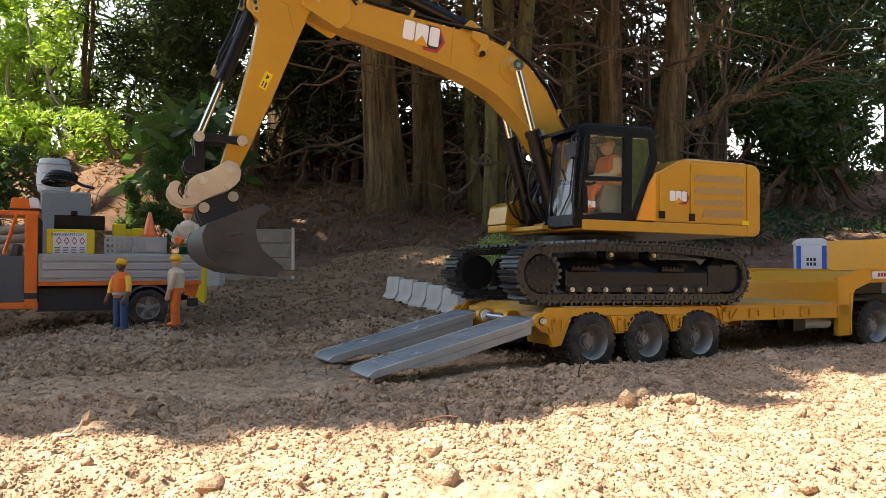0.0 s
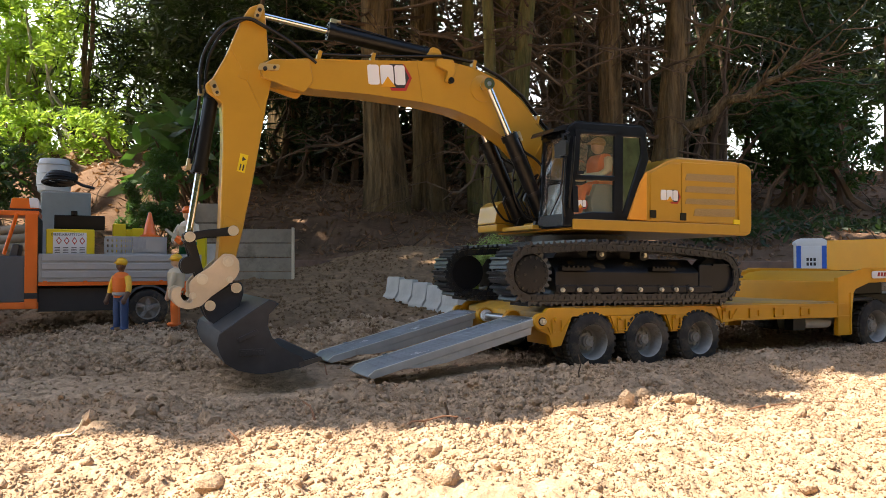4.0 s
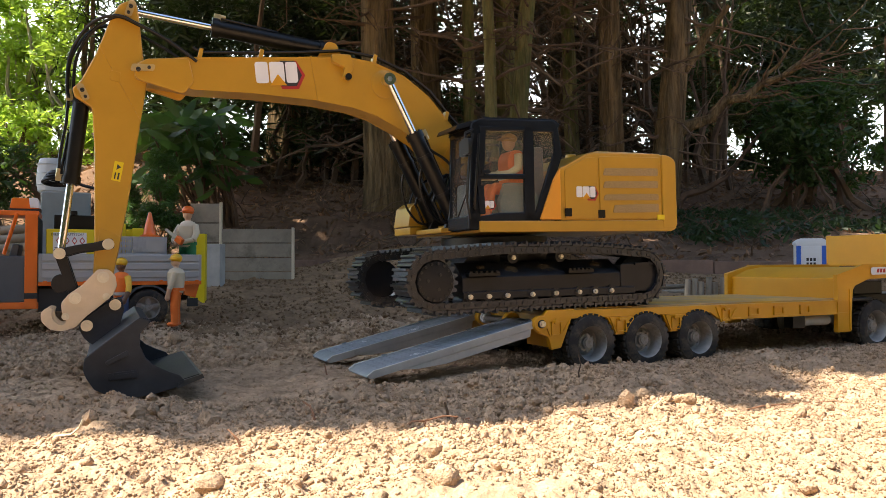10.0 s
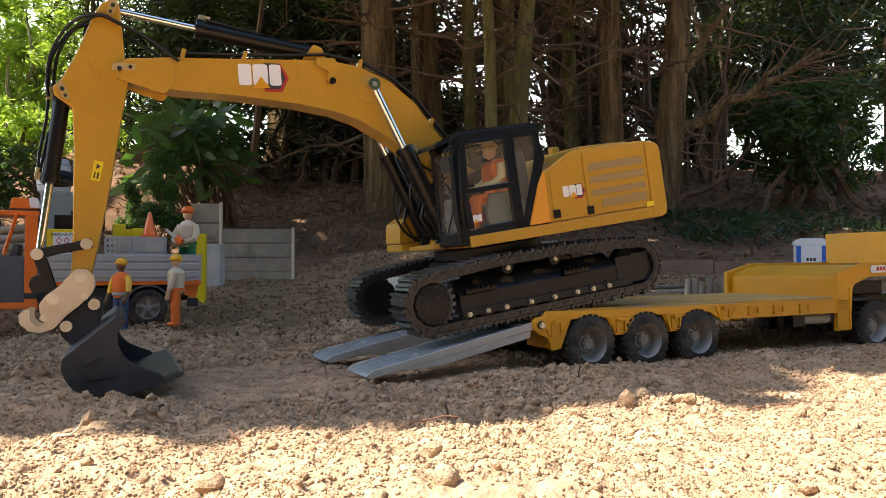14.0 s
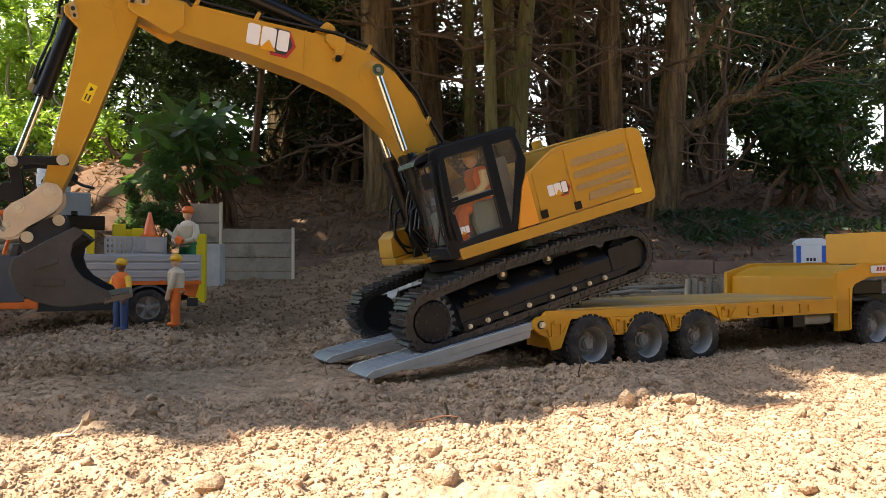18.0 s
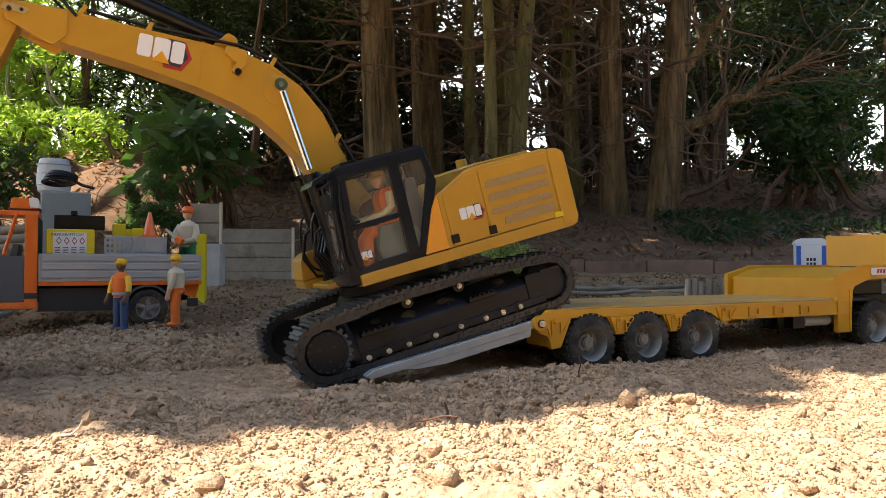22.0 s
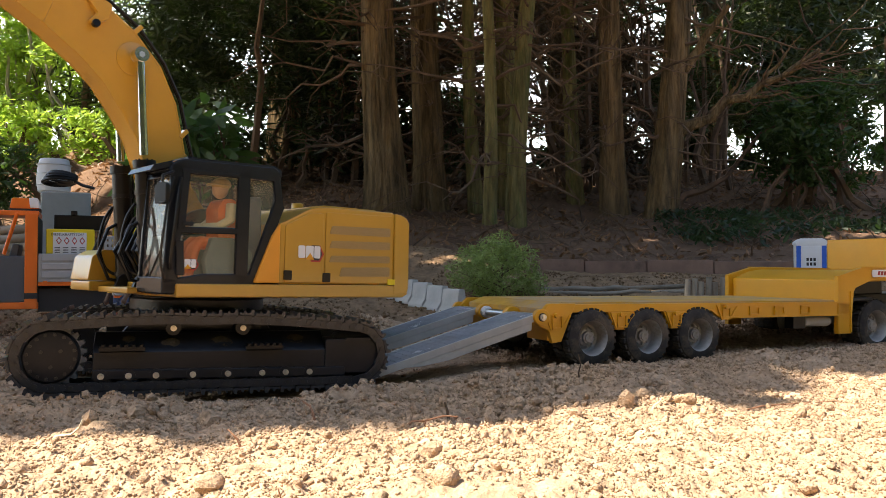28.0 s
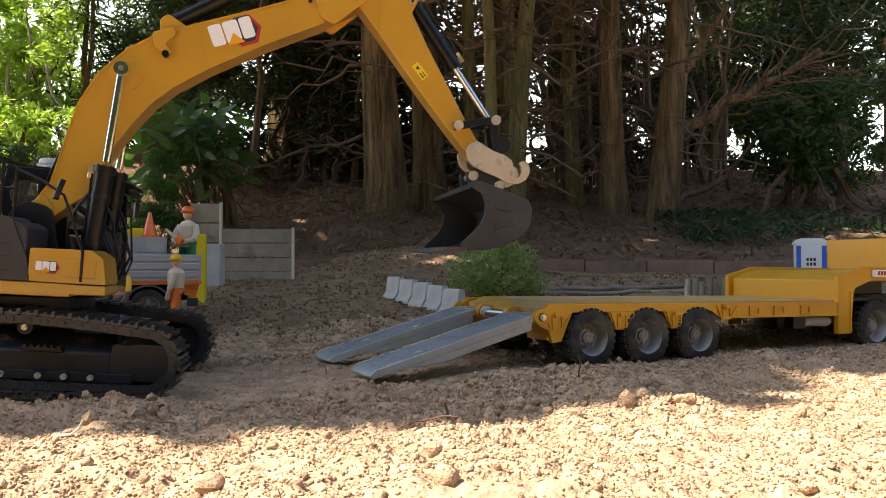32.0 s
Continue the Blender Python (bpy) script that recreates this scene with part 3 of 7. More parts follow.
def overhang():
    """Unseen tree added beside the site: its tall spreading crown shades all but the nearest soil."""
    rng = np.random.default_rng(5)
    t = thing("tree", "unseen spreading tree added to shade the site", "tree", pose(-4.4, 1.5, 0.1))
    tr, cs, rs = Mesh(), [], []
    base = np.array([-4.4, 1.5, 0.1])
    limb(tr, (0, 0, -0.1), (0.5, 0.1, 3.4), 0.17, 0.07, 0.02, 9, 3, 12)
    part("trunk", tr, BARK, t)
    # crown clumps stand up-sun of the soil they are meant to shade
    per = np.array(SUN_FROM) / SUN_FROM.z
    fringe, fr = [], []
    while len(cs) < 1050:
        gx, gy = rng.uniform(-1.9, 2.6), rng.uniform(0.6, 3.6)
        r = rng.uniform(0.12, 0.26)
        if gx < -0.75 and gy > 1.6:
            r *= 0.35
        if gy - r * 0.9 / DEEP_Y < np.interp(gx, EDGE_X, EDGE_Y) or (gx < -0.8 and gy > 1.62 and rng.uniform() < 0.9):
            continue
        z = rng.uniform(2.0, 3.0) + 0.12 * gy
        cs.append(tuple(np.array([gx, gy * DEEP_Y, 0]) + per * z - base))
        rs.append(r)
    while len(fringe) < 460:
        gx = rng.uniform(-1.1, 1.5)
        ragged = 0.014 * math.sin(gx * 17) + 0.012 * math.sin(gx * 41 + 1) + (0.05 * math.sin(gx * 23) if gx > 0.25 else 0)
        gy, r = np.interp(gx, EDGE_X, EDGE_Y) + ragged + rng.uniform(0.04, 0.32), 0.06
        fringe.append(tuple(np.array([gx, gy * DEEP_Y, 0]) + per * (2.0 + 0.12 * gy + rng.uniform(0, 0.5)) - base))
        fr.append(r)
    cs, rs = np.array(cs), np.array(rs)
    foliage("crown", cs, rs, 46000, 0.085, CONIFER, "blade", 21, t)
    foliage("crown", fringe, fr, 30000, 0.032, CONIFER, "blade", 22, t)
    for k in range(9):
        br = Mesh()
        e = cs[int(rng.integers(0, len(cs)))]
        limb(br, (0.35, 0.07, 2.0 + 0.15 * k), e, 0.05, 0.008, 0.05, 8, 40 + k, 6)
        part("limb", br, BARK, t)


overhang()


def curtain(name, label, x0, x1, y0, y1, z0, z1, clumps, rad, n, size, material, shape, seed, gaps=(), category="hedge", stems=14, bark=None):
    rng = np.random.default_rng(seed)
    cs, rs = [], []
    while len(cs) < clumps:
        back = rng.uniform(y0, y1)
        c = (rng.uniform(x0, x1), back * DEEP_Y, rng.uniform(z0, z1) - 0.018 + 0.01366 * back)
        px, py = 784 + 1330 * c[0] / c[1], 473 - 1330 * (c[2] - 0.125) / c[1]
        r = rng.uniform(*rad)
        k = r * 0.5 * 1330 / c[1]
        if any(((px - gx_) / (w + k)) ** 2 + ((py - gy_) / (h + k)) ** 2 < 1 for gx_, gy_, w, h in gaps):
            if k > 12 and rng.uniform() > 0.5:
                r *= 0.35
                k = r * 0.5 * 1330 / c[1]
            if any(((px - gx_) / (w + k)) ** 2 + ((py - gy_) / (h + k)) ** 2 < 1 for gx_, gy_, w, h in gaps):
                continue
        cs.append(c)
        rs.append(r)
    t = thing(name, label, category)
    foliage("foliage", cs, rs, n, size, material, shape, seed, t)
    for k in range(stems):
        st = Mesh()
        a = cs[int(rng.integers(0, len(cs)))]
        limb(st, (a[0] + rng.normal(0, 0.2), a[1], float(base_height(np.array(a[0]), np.array(a[1]))) - 0.05), a, rng.uniform(0.012, 0.03), 0.004, 0.06, 7, seed + k, 5)
        part("stem", st, bark or TWIG, t)
    return t


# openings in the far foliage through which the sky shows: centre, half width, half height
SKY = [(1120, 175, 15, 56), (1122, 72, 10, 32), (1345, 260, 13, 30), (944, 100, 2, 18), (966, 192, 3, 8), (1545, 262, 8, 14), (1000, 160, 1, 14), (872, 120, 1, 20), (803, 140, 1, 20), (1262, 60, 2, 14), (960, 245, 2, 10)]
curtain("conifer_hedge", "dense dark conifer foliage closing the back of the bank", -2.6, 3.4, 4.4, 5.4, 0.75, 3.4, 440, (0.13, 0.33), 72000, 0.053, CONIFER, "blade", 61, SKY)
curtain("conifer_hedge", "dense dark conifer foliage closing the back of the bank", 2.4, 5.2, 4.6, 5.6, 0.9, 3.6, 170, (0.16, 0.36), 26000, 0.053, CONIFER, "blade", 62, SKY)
curtain("conifer_hedge", "dark drooping conifer branches over the bank", -2.3, -0.5, 3.4, 4.2, 0.85, 2.7, 170, (0.13, 0.32), 26000, 0.05, CONIFER, "needle", 63)
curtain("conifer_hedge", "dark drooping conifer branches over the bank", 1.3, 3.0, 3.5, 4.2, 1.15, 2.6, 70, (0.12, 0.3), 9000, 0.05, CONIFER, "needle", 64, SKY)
curtain("conifer_hedge", "brown withered twigs hanging between the trunks", -0.7, 1.5, 3.5, 4.3, 0.7, 2.3, 110, (0.12, 0.3), 20000, 0.05, DEADNEEDLE, "needle", 69, stems=46)
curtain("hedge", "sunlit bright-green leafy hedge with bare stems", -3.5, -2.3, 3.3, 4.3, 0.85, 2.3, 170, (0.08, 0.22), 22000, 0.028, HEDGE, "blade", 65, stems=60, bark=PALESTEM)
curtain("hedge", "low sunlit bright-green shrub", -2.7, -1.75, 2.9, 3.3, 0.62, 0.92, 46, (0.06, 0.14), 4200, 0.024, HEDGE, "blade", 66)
curtain("bush", "dark-green leafy bush on the bank", 1.75, 2.25, 2.9, 3.3, 0.55, 1.05, 60, (0.08, 0.16), 5200, 0.024, BUSH, "blade", 67, category="shrub")
curtain("bush", "dark-green leafy shrub at the bank's foot", -1.95, -1.55, 2.0, 2.3, 0.30, 0.62, 30, (0.06, 0.13), 2400, 0.018, BUSH, "blade", 68, category="shrub")


def ivy():
    rng = np.random.default_rng(71)
    cs, rs = [], []
    for i in range(150):
        x, y = rng.uniform(1.05, 2.3), rng.uniform(2.3, 3.0) * DEEP_Y
        cs.append((x, y, float(height(x, y)) + 0.03))
        rs.append(rng.uniform(0.05, 0.11))
    foliage("ivy", cs, rs, 2600, 0.02, IVY, "blade", 72, None, 0.4)
    tagged(bpy.data.objects["ivy"], "dark ivy creeping over the bank", "ivy", kind="stuff")
    n = 9000
    x, y = rng.uniform(-2.6, 3.2, n), rng.uniform(2.1, 4.2, n) * DEEP_Y
    pl = np.stack([x, y, height(x, y) + 0.006], -1)
    pieces("dry_leaves", *leaf_shape("blade"), n, pl, rng.uniform(0.008, 0.024, n), lambda q, k: np.ones((k, 3)) * [1, 1, 1], DRYLEAF, 73, "brown dry leaves littering the bank", "leaves")
    tw = Mesh()
    for k in range(420):
        x, y = rng.uniform(-2.2, 3.0), rng.uniform(2.15, 3.8) * DEEP_Y
        a = rng.uniform(0, 6.28)
        L = rng.uniform(0.06, 0.3)
        z = float(height(x, y))
        limb(tw, (x, y, z + 0.005), (x + L * math.cos(a), y + L * math.sin(a) * 0.6, z + rng.uniform(0.01, 0.14)), 0.004, 0.001, 0.1, 4, 500 + k, 4)
    tagged(part("dead_twigs", tw, TWIG), "tangle of dead twigs on the bank", "twigs", kind="stuff")


ivy()
# the big limb of the last tree of the row
bl = thing("fallen_limb", "long bare limb leaning out from a trunk", "branch")
lb_ = Mesh()
pts = limb(lb_, at(1195, 240, 3.0), at(1450, 88, 2.9), 0.035, 0.010, 0.03, 9, 77, 8)
part("main_limb", lb_, BARK, bl)
for j, (ex_, ey_) in ((3, (1330, 110)), (4, (1400, 165)), (5, (1420, 60)), (6, (1500, 70))):
    lb_ = Mesh()
    limb(lb_, pts[j], at(ex_, ey_, 2.9), 0.012, 0.003, 0.05, 6, 80 + j, 5)
    part("side_branch", lb_, BARK, bl)
lb_ = Mesh()
limb(lb_, at(1205, 130, 3.0), at(1290, 10, 2.9), 0.03, 0.012, 0.03, 7, 90, 8)
part("side_branch", lb_, BARK, bl)
lb_ = Mesh()
for j in range(34):
    q_ = pts[int(RNG.integers(1, 8))]
    e_ = q_ + np.array([RNG.uniform(0.05, 0.5), RNG.uniform(-0.3, 0.3), RNG.uniform(-0.12, 0.34)])
    limb(lb_, q_, e_, 0.005, 0.001, 0.06, 6, 300 + j, 4)
tagged(part("fine_twig", lb_, TWIG, bl), kind="stuff")


def laurel():
    rng = np.random.default_rng(9)
    t = thing("laurel", "big-leaved dark-green laurel shrub", "shrub")
    st = Mesh()
    v, f = [(-1, 0, 0), (-0.6, -0.2, 0.05), (0, -0.28, 0.06), (0.6, -0.17, 0.0), (1, 0, -0.12), (0.6, 0.17, 0.0), (0, 0.28, 0.06), (-0.6, 0.2, 0.05)], [(0, 1, 2, 3, 4, 5, 6, 7)]
    pl, sz = [], []
    vs, fs = [], []
    for k in range(34):
        tip = at(rng.uniform(262, 400), rng.uniform(205, 330), rng.uniform(2.25, 2.6))
        root = np.array([tip[0] * 0.6 - 0.35, 2.5 * DEEP_Y, 0.30])
        limb(st, root, tip, 0.008, 0.003, 0.05, 6, 130 + k, 5)
        for j in range(9):
            d = rng.normal(0, 1, 3)
            d[2] = d[2] * 0.5 - 0.25
            d /= np.linalg.norm(d)
            s = rng.uniform(0.048, 0.075)
            side = np.cross(d, rng.normal(0, 1, 3))
            side /= np.linalg.norm(side)
            up = np.cross(d, side)
            c = tip + d * s * 1.15 + rng.normal(0, 0.03, 3)
            o = len(vs)
            vs += [tuple(c + d * a * s + side * b * s + up * w * s) for a, b, w in v]
            fs += [tuple(o + i for i in q) for q in ((0, 1, 7), (1, 2, 6, 7), (2, 3, 5, 6), (3, 4, 5))]
    tagged(part("stem", st, TWIG, t), kind="stuff")
    lm = Mesh()
    lm.add(vs, fs)
    part("leaves", lm, LAUREL, t, "long glossy dark-green leaves", smooth=False)


laurel()


def on_soil(p):
    return (p[0], p[1], float(height(p[0], p[1])))


def sprig(name, label, foot, h, w, n, size, material, seed, cone=True):
    rng = np.random.default_rng(seed)
    t = thing(name, label, "shrub", pose(*foot))
    st = Mesh()
    cs, rs = [], []
    for k in range(40 if cone else 26):
        q = rng.uniform(0.05, 1)
        a = rng.uniform(0, 6.28)
        rr = w * (1 - 0.75 * q if cone else math.sqrt(max(0.1, 1 - (q - 0.35) ** 2 * 1.8))) * rng.uniform(0.3, 1)
        c = np.array([rr * math.cos(a), rr * math.sin(a), h * q])
        cs.append(tuple(c))
        rs.append(w * 0.30)
        limb(st, (0, 0, max(0.0, c[2] - h * 0.3)), c, 0.002, 0.0006, 0.05, 5, seed + k, 4)
    part("stem", st, TWIG, t)
    foliage("foliage", cs, rs, n, size, material, "needle", seed, t, 1.0)


sprig("thuja_sapling", "young green conifer sapling behind the truck", on_soil(at(285, 388, 1.85)), 0.41, 0.10, 9500, 0.012, THUJA, 31)
sprig("thuja_sapling", "young green conifer sapling behind the truck", on_soil(at(232, 388, 1.95)), 0.30, 0.06, 3200, 0.012, THUJA, 32)
sprig("juniper", "small bushy green juniper behind the trailer", on_soil(at(888, 535, 1.42)), 0.125, 0.125, 6500, 0.009, JUNIPER, 33, False)

# the bright sky and haze far behind the trees
bd = bpy.data.materials.new("sky backdrop")
bd.use_nodes = True
bn = bd.node_tree.nodes
em = bn.new("ShaderNodeEmission")
em.inputs[0].default_value, em.inputs[1].default_value = (0.80, 0.90, 1.0, 1), 1.5
bd.node_tree.links.new(em.outputs[0], bn["Material Output"].inputs[0])
m = Mesh()
m.add([(-45, 60, 0.2), (45, 60, 0.2), (45, 60, 34), (-45, 60, 34)], [(0, 1, 2, 3)])
tagged(part("backdrop", m, bd, smooth=False), "pale bright sky behind the trees", "sky", kind="structure")

# unseen hedge walls added behind and right of the camera to cut low sky light
SCREENGREEN = mat("light screen green", (0.06, 0.075, 0.03), 0.9, var=0.6, scale=7, bump=1.0, bscale=30, bdist=0.05, dirt=(0.02, 0.026, 0.012), dirt_at=0.5, spec=0.2)
for n_, x0, x1, y0, y1 in (("screen_south", -7, 8, -3.6, -3.0), ("screen_east", 8, 8.6, -3.6, 9)):
    m = Mesh()
    m.box(x0, x1, y0, y1, -0.2, 3.2)
    tagged(part(n_, m, SCREENGREEN, bevel=0.1), "unseen dark-green hedge wall added to cut the low sky light", "hedge", kind="structure")

# ---------------------------------------------------------------- the low-bed trailer
# Its frame: x along the bed towards the tractor, y away from the open side, z up; origin on the bed's line.
TRAILER_AT = pose(TRAILER_X, TRAILER_Y, -0.0026, 0, 0, TRAILER_YAW)
trailer = thing("low_loader_trailer", "yellow three-axle model low-loader trailer with dusty deck", "trailer", TRAILER_AT)
dk = TM()
dk.box(134.6, 626, -106, 106, 66, 79.5)
dk.prism([(112, 71), (134.6, 79.5), (134.6, 66), (112, 60)], -104, 104)
part("deck", dk, DECK, trailer, "dusty yellow loading deck", bevel=0.001)
for sd in (-1, 1):
    bmn = TM()
    lo, hi = sorted((sd * 106, sd * 112))
    bmn.prism([(112, 77), (640, 77), (640, 55), (386, 55), (378, 59), (368, 66), (118, 66), (110, 70)], lo, hi)
    bmn.prism(round_poly([(98, 64), (112, 78), (150, 78), (141, 56), (130, 29), (117, 27), (112, 44), (96, 50)], [6, 2, 0, 0, 1, 1, 4, 6]), lo - 0.5, hi + 0.5)
    for c in (221, 309):
        w = 23
        bmn.prism([(c - w, 66), (c + w, 66), (c + w * 0.45, 42), (c - w * 0.45, 42)], lo, hi)
    bmn.prism([(615, 78), (615, 26), (645, 26), (649, 70), (652, 98), (690, 111), (900, 112), (900, 134), (690, 134), (668, 132), (615, 118)], lo, hi)
    beam = part("side_beam", bmn, TRYELLOW, trailer, "yellow side beam with gussets between the wheels", bevel=0.0008)
    for c in (125, 221, 309, 396):
        bq = TM()
        y = sd * 112
        lo2, hi2 = sorted((y, y + sd * 2.2))
        dz = 8 if c > 390 else 0
        for q in ([(c - 9, 63), (c - 7, 63), (c - 7, 45), (c - 9, 45)], [(c + 4, 63), (c + 6, 63), (c + 6, 45), (c + 4, 45)], [(c - 9, 63), (c + 6, 63), (c + 6, 61), (c - 9, 61)],
                  [(c - 9, 47), (c + 6, 47), (c + 6, 45), (c - 9, 45)], [(c + 6, 46), (c + 17, 61), (c + 17, 64), (c + 6, 49)], [(c - 20, 66), (c - 18, 66), (c - 9, 44), (c - 11, 44)]):
            bq.prism([(u, v + dz) for u, v in q], lo2, hi2)
        bq.cyl((c - 4, y, 63 + dz), (c - 4, y + sd * 5, 63 + dz), 3.0, seg=12)
        part("gusset_rib", bq, TRYELLOW, beam)
    for c in (446, 494, 546):
        bq = TM()
        y = sd * 112
        lo2, hi2 = sorted((y, y + sd * 2.4))
        for q in ([(c - 10, 72), (c + 10, 72), (c + 10, 69.5), (c - 10, 69.5)], [(c - 10, 61), (c + 10, 61), (c + 10, 58.5), (c - 10, 58.5)],
                  [(c - 10, 72), (c - 7.5, 72), (c - 7.5, 58.5), (c - 10, 58.5)], [(c + 7.5, 72), (c + 10, 72), (c + 10, 58.5), (c + 7.5, 58.5)]):
            bq.prism(q, lo2, hi2)
        part("stake_pocket", bq, TRYELLOW, beam)
    rl = TM()
    y = sd * 112
    lo2, hi2 = sorted((y, y + sd * 1.6))
    rl.prism([(384, 77), (640, 77), (640, 74.5), (384, 74.5)], lo2, hi2).prism([(386, 57.5), (640, 57.5), (640, 55), (386, 55)], lo2, hi2)
    rl.prism([(615, 117), (617.5, 117), (617.5, 26), (615, 26)], lo2, hi2).prism([(642, 94), (645, 94), (645, 28), (642, 28)], lo2, hi2)
    rl.prism([(615, 118), (668, 132), (668, 129.5), (615, 115.5)], lo2, hi2).prism([(668, 134), (900, 134), (900, 131.5), (668, 131.5)], lo2, hi2)
    part("edge_flange", rl, TRYELLOW, beam)
    he = TM()
    he.cyl((101, sd * 108, 61), (101, sd * 115.5, 61), 10.5, seg=28)
    part("hinge_eye", he, TRYELLOW, trailer, "round yellow hinge eye", bevel=0.001)
    he = TM()
    he.cyl((101, sd * 115, 61), (101, sd * 116.2, 61), 5.4, seg=24)
    part("hinge_ring", he, DUSTBLACK, trailer, "dark ring round the hinge pin")
    pv = TM()
    pin(pv, 101, 61, sd * 117, 4.0, sd)
    part("hinge_pin", pv, BOLT, trailer, "bright ramp hinge pin")
neck = TM()
neck.prism([(624, 70), (624, 112), (660, 125), (690, 129), (880, 129), (880, 118), (672, 108), (650, 78)], -105.5, 105.5)
part("gooseneck", neck, TRYELLOW, trailer, "yellow sloping gooseneck", bevel=0.002)
for sd in (-1, 1):
    rear = TM()
    rear.box(114, 118, *sorted((sd * 105.8, sd * 58)), 30, 66)
    part("rear_panel", rear, TRYELLOW, trailer, bevel=0.001)
hb = TM()
hb.box(871, 877, -110, 112, 131, 191)
hb.box(877, 960, 106, 112, 131, 191)
hb.box(877, 960, -112, -106, 131, 191)
part("headboard", hb, TRYELLOW, trailer, "tall plain yellow headboard", bevel=0.001)
bar_ = TM()
bar_.cyl((103, -100, 60), (103, 100, 60), 5, seg=16)
part("hinge_bar", bar_, STEEL, trailer)
for yy in (-38, 38):
    eye_ = TM()
    eye_.cyl((103, yy - 5, 60), (103, yy + 5, 60), 11.5, seg=24)
    part("hinge_eye", eye_, TRYELLOW, trailer, "round yellow hinge eye", bevel=0.001)
    nut = TM()
    for d_, r_ in ((0, 8.5), (3, 6.5)):
        q_ = yy - (5 + d_) * (1 if yy > 0 else -1)
        nut.cyl((103, q_, 60), (103, q_ - (4 if yy > 0 else -4), 60), r_, seg=20)
    part("hinge_nut", nut, WHITE, trailer, "pale nut on the hinge bar")
chas = TM()
chas.box(120, 400, -50, 50, 34, 66)
chas.box(400, 640, -30, 30, 54, 66)
chas.box(530, 554, -106, -90, 36, 54)
part("chassis", chas, DUSTBLACK, trailer)
cyl_ = TM()
cyl_.cyl((556, -98, 46), (610, -98, 46), 8, seg=20)
part("air_tank", cyl_, RAMPSIDE, trailer, "grey air tank", bevel=0.002)
sg = TM()
sg.prism(round_poly([(690, 117), (752, 118), (752, 130), (690, 129)], 4), -114.4, -113.4)
sign = part("maker_sign", sg, WHITE, trailer, "white maker's sign with red marks")
sg = TM()
for i in range(6):
    sg.prism([(702 + i * 7, 120.5), (706 + i * 7, 120.5), (708 + i * 7, 127), (704 + i * 7, 127)], -115.2, -114.4)
part("red_marks", sg, RED, sign)


def wheel(parent, x, y, z, r, w, sd, lab="", treads=26, name="wheel"):
    """A lorry wheel on an axle along y; sd: which side faces out."""
    ty = MM()
    h = w / 2
    prof = [(-h, r * 0.60), (-h * 1.02, r * 0.78), (-h * 0.9, r * 0.93), (-h * 0.7, r * 0.975), (h * 0.7, r * 0.975), (h * 0.9, r * 0.93), (h * 1.02, r * 0.78), (h, r * 0.60), (h * 0.6, r * 0.57), (-h * 0.6, r * 0.57), (-h, r * 0.60)]
    ty.lathe(prof, seg=44)
    for i in range(treads):
        for k, yy in enumerate((-0.62, -0.05, 0.5)):
            a = 2 * math.pi * (i + 0.33 * k) / treads
            ty.box(-r * 0.07, r * 0.07, yy * h - h * 0.22, yy * h + h * 0.26, r * 0.95, r * 1.02, Matrix.Rotation(a, 4, "Y"))
    ob = part(name, ty, RUBBER, parent, lab or "dusty black tyre on a grey rim", pose(x / 1000, y / 1000, z / 1000))
    ri = MM()
    q = [(h * 0.35, 0), (h * 0.35, r * 0.3), (h * 0.1, r * 0.42), (h * 0.2, r * 0.50), (h * 0.9, r * 0.565), (h * 1.0, r * 0.60), (h * 0.86, r * 0.60), (-h * 0.9, r * 0.57), (-h * 0.9, 0)]
    if sd < 0:
        q = [(-a, b) for a, b in q][::-1]
    ri.lathe(q[::-1] if sd > 0 else q[::-1][::-1], seg=36)
    rim = part("rim", ri, RIM, ob)
    hu = MM()
    hu.cyl((0, 0, 0), (0, sd * h * 0.55, 0), r * 0.21, seg=20)
    hu.cyl((0, sd * h * 0.5, 0), (0, sd * h * 0.62, 0), r * 0.15, seg=20)
    for i in range(8):
        a = math.pi * i / 4
        hu.cyl((r * 0.3 * math.cos(a), sd * h * 0.3, r * 0.3 * math.sin(a)), (r * 0.3 * math.cos(a), sd * h * 0.46, r * 0.3 * math.sin(a)), r * 0.04, seg=6)
    part("hub", hu, RIM, rim)
    return ob


for x in (180.5, 270.5, 360.5):
    for sd in (-1, 1):
        wheel(trailer, x + 1, sd * 95.5, 31.4, 37.6, 44, sd)
ax_ = MM()
for x in (180.5, 270.5, 360.5):
    ax_.cyl((x, -85, 32), (x, 85, 32), 6, seg=12)
part("axle", ax_, DUSTBLACK, trailer)

